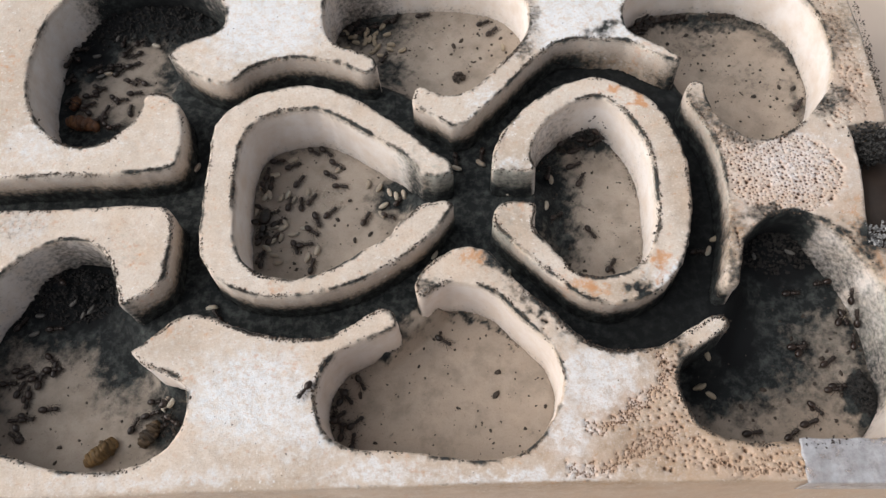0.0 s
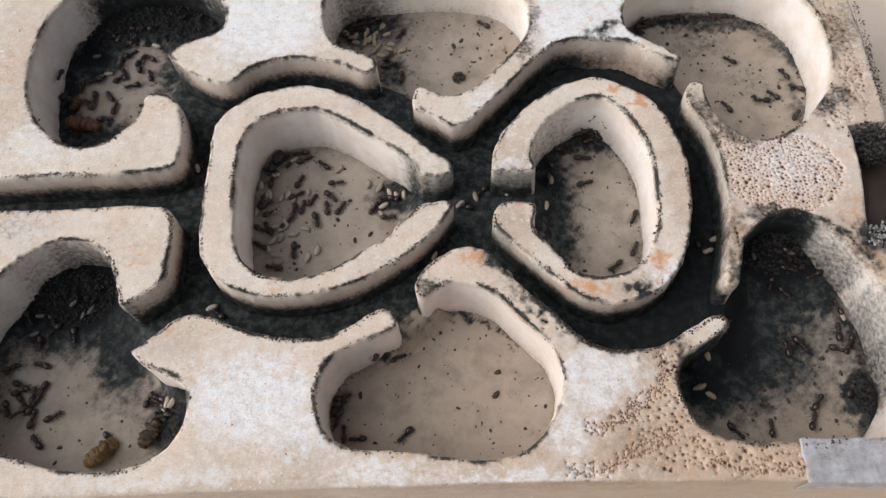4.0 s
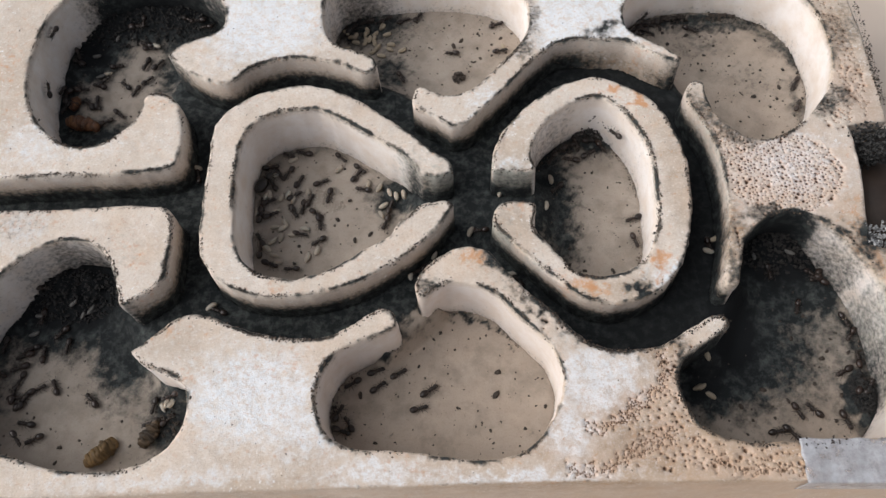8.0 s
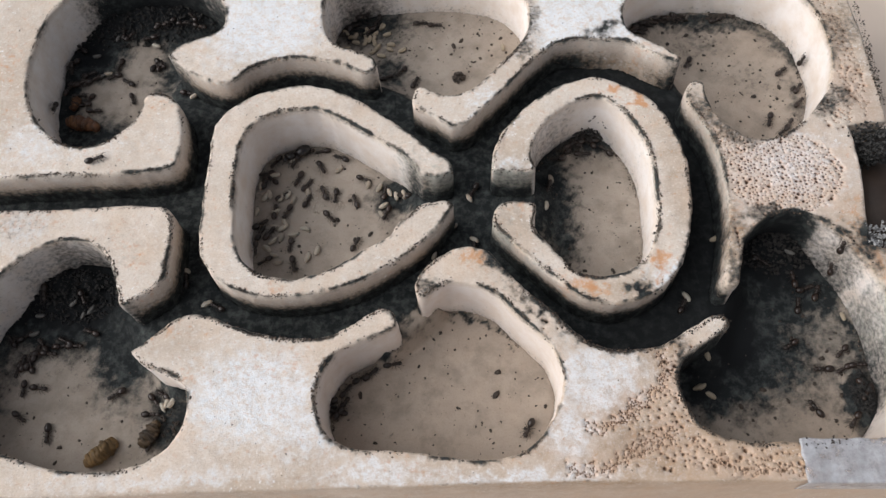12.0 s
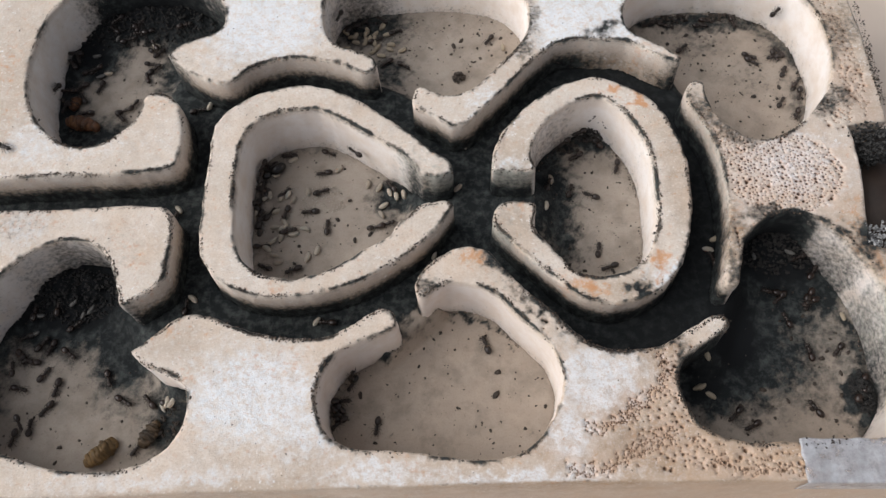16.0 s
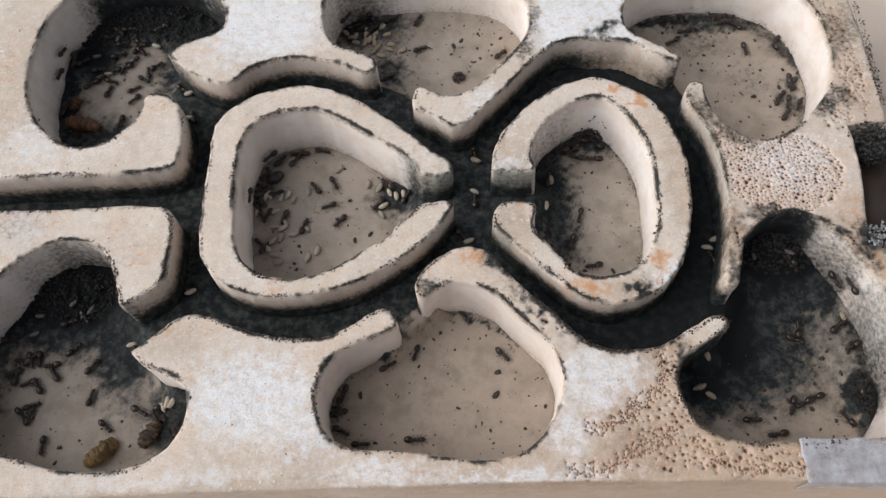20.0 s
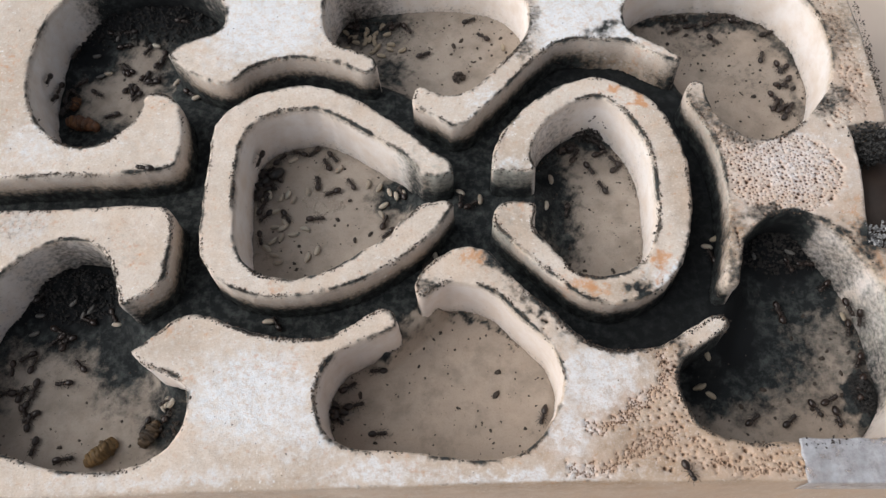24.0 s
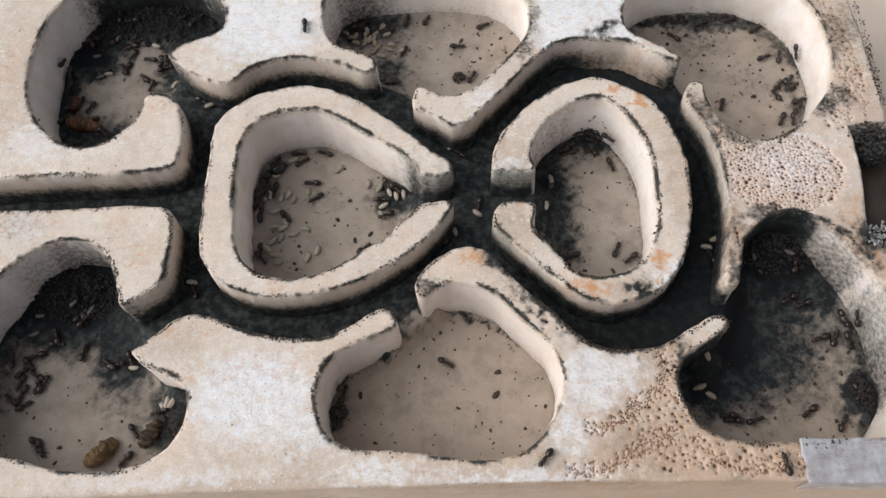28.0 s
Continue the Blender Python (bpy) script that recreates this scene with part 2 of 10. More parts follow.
RIM = [(47.1, 35.6, 7.7, 2.4, 42, 0.9), (51.9, 19.9, 1.9, 9.6, -12, 0.9), (50.4, 4.3, 1.8, 10.3, 0, 0.8), (41.9, -8.4, 5.7, 2.0, -30, 0.7), (33.3, -9.7, 6.3, 1.4, 0, 0.8), (44.3, 58.0, 8.9, 1.9, 0, 0.9), (30.4, 55.3, 5.9, 2.3, -38, 0.5), (-17.9, 35.3, 16.4, 2.1, 32, 0.45), (-46.5, 38.2, 2.9, 6.9, 0, 0.3), (-40.7, -17.3, 16.4, 1.6, 0, 0.9), (13.5, -15.2, 11.3, 1.6, 42, 0.7), (21.7, -29.0, 1.9, 6.2, -10, 0.6), (-79.9, 28.0, 15.6, 1.3, 0, 0.5), (-42.8, 59.7, 9.1, 1.5, 0, 0.4), (32.0, -25.2, 7.9, 1.3, 20, 0.8), (-85.3, 37.8, 8.7, 2.1, 0, 0.6), (-89.7, -0.2, 21.3, 8.6, 0, 0.3), (53.4, -46.6, 6.3, 1.4, 25, 0.6), (48.1, -36.3, 1.6, 4.9, 0, 0.8), (-33.3, -5.4, 15.5, 1.7, 0, 0.3), (36.6, -16.6, 9.9, 1.4, 0, 0.4), (68.6, 26.5, 1.9, 9.9, -30, 0.7), (-28.8, -30.9, 1.5, 7.3, 0, 0.4), (86.9, -1.4, 10.2, 2.1, 28, 0.7), (83.1, 23.3, 8.1, 2.3, 0, 0.4)]
TAN = [(58.0, 12.8, 4.0, 18.2, 0, 0.6), (37.7, -14.0, 11.2, 3.4, 0, 0.6), (18.8, 19.9, 5.5, 11.0, 0, 0.45), (15.7, 4.6, 6.6, 5.9, 0, 0.5), (-20.6, 44.3, 11.7, 3.6, 0, 0.25), (50.1, -48.3, 33.8, 12.2, 0, 1), (39.0, -40.4, 15.1, 7.0, 25, 0.9), (72.0, -52.4, 15.6, 4.5, 0, 1), (31.7, -54.6, 53.1, 4.3, 0, 0.85), (-36.4, -50.2, 68.1, 2.6, 0, 0.5), (107.4, 43.6, 7.1, 28.1, 0, 0.7), (95.5, -7.4, 7.5, 15.6, 0, 0.7), (45.6, -31.1, 7.1, 7.4, 0, 0.8), (81.5, 12.1, 18.4, 13.9, 0, 0.4), (-62.1, -16.5, 7.6, 5.3, 0, 0.4), (17.3, -43.3, 7.0, 9.1, 0, 0.7), (-24.8, -44.4, 23.3, 3.4, 0, 0.3), (68.9, 28.2, 8.3, 10.0, 0, 0.7), (66.6, -4.6, 3.8, 12.7, 0, 0.8), (-111.7, 61.2, 7.7, 31.1, 0, 0.3), (8.2, -5.0, 7.7, 4.2, 0, 0.3), (-29.3, 58.2, 15.1, 3.8, 0, 0.3), (21.2, 52.8, 8.8, 11.0, 0, 0.25)]
# pale crust; the (44.1, 65.9) row is raised to paint brighter light there
PALE = [(-43.2, 73.5, 14.1, 11.9, 0, 1.2), (-49.0, 64.2, 10.7, 5.8, 0, 0.6), (-42.8, -31.0, 11.1, 7.5, 0, 1.4), (-30.6, -39.2, 10.7, 5.8, 0, 0.8), (-17.9, -48.4, 10.4, 2.2, 0, 0.8), (44.1, 65.9, 13.5, 11.7, 0, 1.3), (36.9, 58.8, 7.4, 5.7, 0, 1.1), (15.3, 38.9, 5.7, 6.9, 0, 0.6), (29.5, -33.5, 8.9, 6.1, 0, 1.1), (23.1, -43.7, 4.6, 5.7, 0, 0.9), (35.6, -32.8, 5.9, 3.7, 0, 0.6), (12.6, -53.1, 18.0, 1.5, 0, 1), (49.6, -11.6, 3.8, 2.8, 0, 0.9), (-101.5, 40.3, 8.8, 7.0, 0, 0.5), (-100.2, 15.6, 6.9, 6.3, 0, 0.4), (17.7, 21.6, 3.4, 3.2, 0, 0.6), (-92.2, 35.9, 17.4, 3.5, 0, 0.3), (-51.7, -22.6, 7.5, 5.1, 0, 0.3), (-57.2, -47.4, 18.6, 1.6, 0, 0.6), (-80.6, -45.5, 11.8, 1.1, 0, 0.4), (-13.5, -51.0, 13.7, 1.1, 0, 0.8), (84.9, 15.0, 10.0, 9.0, 0, 0.7)]
RUST = [(46.6, 41.0, 2.5, 1.5, 0, 1.4), (52.0, 37.2, 1.5, 1.7, 0, 1.5), (49.2, -7.3, 2.0, 3.1, 0, 1), (47.7, -11.4, 2.0, 1.4, 0, 0.9), (31.7, -12.0, 4.4, 1.9, 20, 1), (30.5, -11.2, 2.5, 1.4, 0, 0.6), (-39.3, -6.0, 1.8, 1.4, 0, 0.7), (7.1, -2.7, 2.3, 1.7, 0, 1.2), (19.7, 10.0, 2.7, 1.2, 0, 0.7), (-61.1, -13.9, 1.8, 1.9, 0, 0.6), (-112.7, 67.1, 3.1, 7.9, 0, 0.4), (-109.4, 48.1, 3.0, 5.5, 0, 0.3), (-73.3, 5.5, 2.2, 8.8, -30, 0.35), (-57.6, -25.9, 3.7, 1.8, 0, 0.4), (-36.8, -23.9, 7.4, 2.6, 0, 0.25), (70.2, -0.6, 5.1, 5.9, 0, 0.3), (12.0, -28.2, 2.4, 1.3, 0, 0.2), (-69.1, 49.4, 4.5, 3.7, 0, 0.3), (-100.5, 17.2, 8.4, 3.2, 0, 0.35), (-7.7, -49.8, 4.6, 1.3, 0, 0.4), (50.3, 33.5, 5.6, 5.1, 60, 0.2), (96.4, -4.5, 3.8, 8.8, 0, 0.5), (95.9, -10.3, 5.0, 4.3, 0, 0.5), (57.2, 54.7, 2.1, 1.9, 0, 0.4), (-13.3, -47.1, 3.5, 1.7, 0, 0.35)]
SPECKS_SOUTH = [(10.6, -25.4, 1.6), (9.4, -30.6, 1.5), (-22.2, -28.1, 1.2), (0.3, -33.1, 0.8), (4.9, -34.0, 0.6), (15.3, -39.1, 1.1), (7.3, -38.9, 0.9), (17.1, -31.6, 0.5), (18.3, -34.1, 0.5), (-8.1, -22.3, 0.8), (-10.5, -26.1, 0.5), (-6.6, -18.0, 0.8), (-2.3, -14.4, 1), (20.5, -34.4, 0.8), (5.6, -37.0, 0.5), (-19.1, -39.5, 0.8), (20.7, -27.7, 0.6), (13.8, -18.7, 0.7), (8.6, -16.0, 0.6), (4.4, -16.4, 0.5), (0.8, -18.9, 0.6), (-28.6, -32.2, 0.9), (-27.2, -26.3, 0.7), (7.1, -33.5, 0.4), (-0.6, -27.6, 0.4), (11.4, -21.3, 0.4), (-22.2, -37.4, 0.4), (-5.4, -38.8, 0.4), (-13.9, -28.5, 0.4), (13.6, -42.9, 0.6)]
SPECKS_WEST = [(-23.4, 24.8, 1.2), (-18.5, 14.3, 1.1), (-22.5, 12.9, 1.1), (-26.8, 19.1, 1.3), (-27.6, 17.7, 0.9), (-36.9, 12.4, 1.2), (-36.4, 10.7, 0.8), (-38.1, 7.7, 1), (-37.7, 5.9, 0.9), (-15.7, 23.1, 0.6), (-41.5, 11.5, 0.6), (-18.0, 7.7, 0.6), (-35.4, 4.2, 0.5), (-24.7, 34.8, 0.6), (-42.0, 14.0, 0.5)]
SPECKS_EAST = [(39.4, 27.2, 0.7), (41.2, 27.2, 0.7), (44.6, 22.3, 0.5), (35.7, 23.0, 0.5), (48.8, 16.6, 0.7), (31.9, 12.0, 0.8), (31.0, 21.4, 0.8), (34.9, 18.8, 0.6), (31.9, 5.3, 0.9), (44.6, 4.6, 0.5), (37.9, 32.2, 0.8), (51.3, 22.0, 0.5), (40.2, 9.6, 0.4), (31.4, 0.8, 0.8), (41.9, -1.8, 1.2), (34.9, -1.1, 0.9)]
SPECKS_NORTH = [(7.2, 71.2, 1), (10.4, 75.9, 1.2), (8.0, 74.3, 1.3), (15.4, 68.6, 1), (19.2, 73.5, 1), (11.7, 64.2, 0.9), (3.2, 69.9, 0.6), (1.0, 74.4, 0.6), (21.9, 75.4, 1), (23.0, 69.9, 0.9), (25.5, 77.1, 0.8), (-3.0, 63.3, 0.6), (18.8, 69.3, 0.8), (15.5, 78.2, 0.7), (3.0, 79.6, 0.5), (-4.9, 74.0, 0.6), (-10.6, 76.7, 0.7), (8.5, 85.6, 0.5)]
SPECKS_NE = [(89.7, 47.2, 1.5), (100.9, 48.8, 1.4), (97.3, 49.8, 1.1), (100.1, 55.7, 1.1), (93.8, 56.2, 1.1), (91.4, 58.2, 0.9), (77.0, 60.4, 0.9), (77.6, 57.9, 1), (75.5, 70.6, 1.2), (79.6, 69.9, 0.8), (82.7, 66.2, 1), (69.7, 68.1, 1.4), (69.2, 72.4, 1), (72.6, 74.2, 1), (94.9, 66.8, 0.9), (79.3, 63.2, 0.8), (86.3, 62.1, 0.6), (85.5, 52.0, 0.6), (93.3, 43.4, 0.8), (88.9, 52.7, 0.6), (92.6, 51.9, 0.7), (95.8, 46.0, 0.9), (98.9, 39.9, 0.8), (84.0, 39.6, 0.9), (79.5, 46.7, 0.7), (88.3, 70.3, 0.8), (75.7, 65.3, 0.6), (82.7, 70.9, 0.6), (103.6, 54.1, 0.9), (88.9, 34.4, 0.8), (94.4, 34.8, 0.9), (102.7, 45.3, 0.8)]
SPECKS_SE = [(86.4, -28.6, 1.4), (92.7, -27.7, 0.8), (89.5, -32.4, 0.9), (80.6, -40.2, 1.3), (72.0, -41.3, 1), (66.9, -41.6, 1), (64.8, -38.2, 1.4), (89.8, -24.0, 0.7), (87.9, -26.9, 0.8), (80.6, -23.1, 1), (84.8, -17.8, 1.2), (82.8, -34.4, 1.1), (85.3, -43.2, 1), (88.3, -37.5, 0.9), (75.9, -37.8, 1), (70.9, -34.7, 1.2), (85.2, -30.5, 0.7), (84.2, -24.9, 0.8), (91.5, -22.7, 0.6), (79.1, -18.7, 0.7)]
SPECKS_SW = [(-91.9, -34.5, 1.2), (-92.7, -37.9, 0.8), (-99.3, -26.9, 0.6), (-87.8, -33.2, 0.7), (-78.1, -29.5, 0.9), (-81.2, -21.6, 0.6), (-92.0, -22.1, 0.5), (-94.8, -30.0, 0.6), (-82.8, -31.0, 0.5), (-75.7, -35.5, 0.7), (-77.6, -17.8, 0.6), (-89.0, -13.9, 0.6)]
MIDDEN = [(-80.0, 93.0, 24.0, 8.5, 0, 5.5), (-102.0, 80.0, 5.0, 9.0, 0, 2.5), (-94.0, 8.0, 15.0, 8.0, 0, 4.5), (-80.0, 2.0, 6.0, 8.0, 0, 2.5), (80.0, 1.5, 11.0, 6.5, 0, 6.5), (70.0, -8.0, 5.0, 7.0, 0, 2.0), (93.0, -38.0, 2.6, 6.0, 0, 1.6)]
# ochre stone tone, plus warm light from the front painted into the colour
OCHRE_AND_LIGHT = [(-3.0, -28.0, 30.0, 26.0, 0, 0.3), (-70.0, 12.0, 20.0, 12.0, 0, 0.12), (-55.0, -45.0, 60.0, 8.0, 0, 0.12), (62.0, -52.0, 42.0, 8.0, 0, 0.42), (44.0, -40.0, 14.0, 9.0, 0, 0.2), (40.0, -57.0, 75.0, 3.5, 0, 0.5), (-40.0, 28.0, 16.0, 18.0, 0, 0.12)]
OCHRE_AND_LIGHT_FLOOR = [(-3.0, -28.0, 30.0, 24.0, 0, 0.4), (84.0, 52.0, 26.0, 26.0, 0, 0.3), (24.0, 68.0, 6.0, 8.0, 0, 0.35), (82.0, -40.0, 18.0, 9.0, 0, 0.5)]
SWEPT = [(-82.3, 78.7, 6.0, 6.5, 0, 0.85), (-90.5, 67.1, 8.0, 6.5, 0, 0.6), (-8.6, -13.4, 5.5, 2.2, -40, 1.0), (-2.5, -9.6, 4.5, 1.6, -10, 0.9)]
ALGAE = [(2.0, 20.5, 6.5, 5.5, 0, 1.0), (-4.0, 25.5, 7.0, 3.5, 35, 0.7), (17.5, 19.0, 7.0, 4.5, 0, 1.0), (15.0, 5.0, 4.0, 7.0, 0, 0.8), (22.0, -4.0, 3.5, 8.0, 40, 0.45), (60.0, 53.0, 7.0, 4.0, -30, 0.2), (67.0, 18.0, 2.5, 18.0, 0, 0.5), (92.0, -8.0, 6.0, 11.0, 30, 0.3), (96.5, -24.0, 3.0, 9.0, 0, 0.6), (78.0, 2.0, 9.0, 3.0, 0, 0.4), (60.0, -22.5, 4.0, 3.0, 0, 0.7), (-66.0, 50.0, 4.0, 4.0, 0, 0.35), (-76.0, 5.0, 3.0, 9.0, 0, 0.6), (-68.0, 66.0, 5.0, 4.0, 0, 0.6), (48.0, 62.0, 6.0, 3.0, -25, 0.5), (55.0, 30.0, 3.0, 10.0, 20, 0.25), (10.0, -3.0, 6.0, 3.0, 40, 0.35)]
BROOD_WEST = [(-51.3, 24.4, 25), (-38.4, 26.4, 71), (-41.7, 27.1, 60), (-34.6, 8.9, 74), (-43.3, 18.6, 178), (-32.1, 10.6, 73), (-43.5, 34.4, 4), (-43.7, 14.4, 39), (-18.4, 29.0, 80), (-15.4, 27.7, 60), (-12.8, 25.9, 110), (-11.1, 24.7, 100), (-9.1, 25.0, 95), (-15.2, 19.6, 120), (-45.9, 27.7, 60), (-44.8, 28.4, 100), (-43.1, 23.1, 20), (-41.2, 17.9, 30), (-45.2, 12.5, 140), (-43.3, 10.3, 160), (-41.5, 15.4, 80), (-38.3, 15.9, 10), (-47.1, 31.3, 90), (-26.2, 34.6, 50), (-38.5, 38.6, 20), (-34.6, 28.3, 100), (-39.9, 28.0, 70), (-14.5, 22.1, 30), (-42.1, 8.1, 10), (-48.1, 23.6, 80), (-40.5, 19.5, 120), (-35.3, 17.3, 160)]
BROOD_NORTH = [(-15.0, 77.6, 101), (-23.2, 76.4, 15), (-14.4, 75.6, 70), (-13.2, 72.5, 164), (-12.3, 83.4, 49), (-10.2, 76.4, 171), (-17.7, 77.9, 63), (-15.0, 79.3, 74), (-23.3, 82.4, 130), (-17.5, 78.5, 78), (-15.8, 74.1, 20), (-21.5, 80.3, 179), (-23.7, 71.9, 50), (-17.6, 80.9, 91), (-20.5, 78.2, 162), (-16.3, 79.0, 80), (-14.6, 81.0, 40), (-11.2, 80.2, 20), (-17.0, 82.4, 100), (-10.6, 74.6, 150), (-7.0, 73.8, 30), (-12.6, 83.5, 70), (22.3, 71.7, 90), (-20.5, 80.6, 60), (-14.2, 75.8, 50)]
BROOD_SE = [(58.3, -27.0, 100), (57.1, -33.0, 30), (58.6, -35.1, 140), (56.2, -33.0, 20), (94.1, -18.8, 100), (66.6, 2.0, 25)]
BROOD_EAST = [(30.1, 25.9, 95), (27.5, 16.8, 80)]
BROOD_SW = [(-67.1, -26.4, 80), (-68.4, -27.2, 120), (-65.7, -26.9, 60)]
BROOD_DIM = [(-88.3, -1.2, 60), (-90.3, -2.2, 75), (-101.0, -1.6, 0), (-102.2, -6.0, 20), (-92.1, 0.2, 50), (-102.2, 87.3, 60), (-95.3, 73.1, 20), (-90.9, 85.4, 70), (-97.0, 80.2, 10), (84.0, -2.8, -30), (75.5, -2.8, 90)]
BROOD_NW = [(-79.5, 82.0, -25), (-93.3, 74.1, 10)]


# ---- materials ----
def node(nt, kind, **values):
    n = nt.nodes.new("ShaderNode" + kind)
    for key, v in values.items():
        if key in n.inputs:
            n.inputs[key].default_value = v
    return n


def link(nt, a, out, b, into):
    nt.links.new(a.outputs[out], b.inputs[into])


def fresh(name, rough=0.8, metal=0.0):
    m = bpy.data.materials.new(name)
    m.use_nodes = True
    nt = m.node_tree
    b = nt.nodes["Principled BSDF"]
    b.inputs["Roughness"].default_value, b.inputs["Metallic"].default_value = rough, metal
    return m, nt, b


def place(nt, scale=1000.0):
    """Object coordinates in millimetres."""
    c = nt.nodes.new("ShaderNodeTexCoord")
    v = nt.nodes.new("ShaderNodeVectorMath")
    v.operation = "SCALE"
    v.inputs[3].default_value = scale
    link(nt, c, "Object", v, 0)
    return v


def noise_of(nt, at, scale, detail=4.0, rough=0.6):
    n = node(nt, "TexNoise", Scale=scale, Detail=detail, Roughness=rough)
    link(nt, at, 0, n, "Vector")
    return n


def ramp(nt, a, out, stops):
    r = nt.nodes.new("ShaderNodeValToRGB")
    e = r.color_ramp.elements
    while len(e) < len(stops):
        e.new(0.5)
    for el, (p, c) in zip(e, stops):
        el.position = p
        el.color = (*c, 1) if isinstance(c, tuple) else (c, c, c, 1)
    link(nt, a, out, r, 0)
    return r


def mix(nt, fac, a, b, blend="MIX"):
    """fac: (node, output) or a number; a, b: (node, output) or a colour."""
    m = nt.nodes.new("ShaderNodeMix")
    m.data_type, m.blend_type = "RGBA", blend
    for sock, v in ((m.inputs[0], fac), (m.inputs[6], a), (m.inputs[7], b)):
        if isinstance(v, tuple) and isinstance(v[0], bpy.types.Node):
            nt.links.new(v[0].outputs[v[1]], sock)
        elif isinstance(v, tuple):
            sock.default_value = (*v, 1)
        else:
            sock.default_value = v
    return m


def math_node(nt, op, a, b=0.5, clamp=False):
    m = nt.nodes.new("ShaderNodeMath")
    m.operation, m.use_clamp = op, clamp
    for sock, v in zip(m.inputs, (a, b)):
        if isinstance(v, tuple):
            nt.links.new(v[0].outputs[v[1]], sock)
        else:
            sock.default_value = v
    return m


def attribute(nt, name):
    a = nt.nodes.new("ShaderNodeAttribute")
    a.attribute_name = name
    return a


def bump(nt, b, src, out, strength, dist, after=None):
    n = node(nt, "Bump", Strength=strength, Distance=dist)
    link(nt, src, out, n, "Height")
    if after:
        link(nt, after, 0, n, "Normal")
    link(nt, n, 0, b, "Normal")
    return n


def speckled(nt, at, attr, scale, soft=0.16, gain=1.1, spread=1.6):
    """Where a stain shows: its amount, broken up by grain."""
    n = math_node(nt, "MULTIPLY_ADD", (noise_of(nt, at, scale, 6.0, 0.7), "Fac"), spread)
    n.inputs[2].default_value = -0.5 * spread
    a = math_node(nt, "MULTIPLY", (attr, "Fac"), gain)
    s = math_node(nt, "ADD", (a, 0), (n, 0))
    return ramp(nt, s, 0, [(0.5 - soft, 0.0), (0.5 + soft, 1.0)])


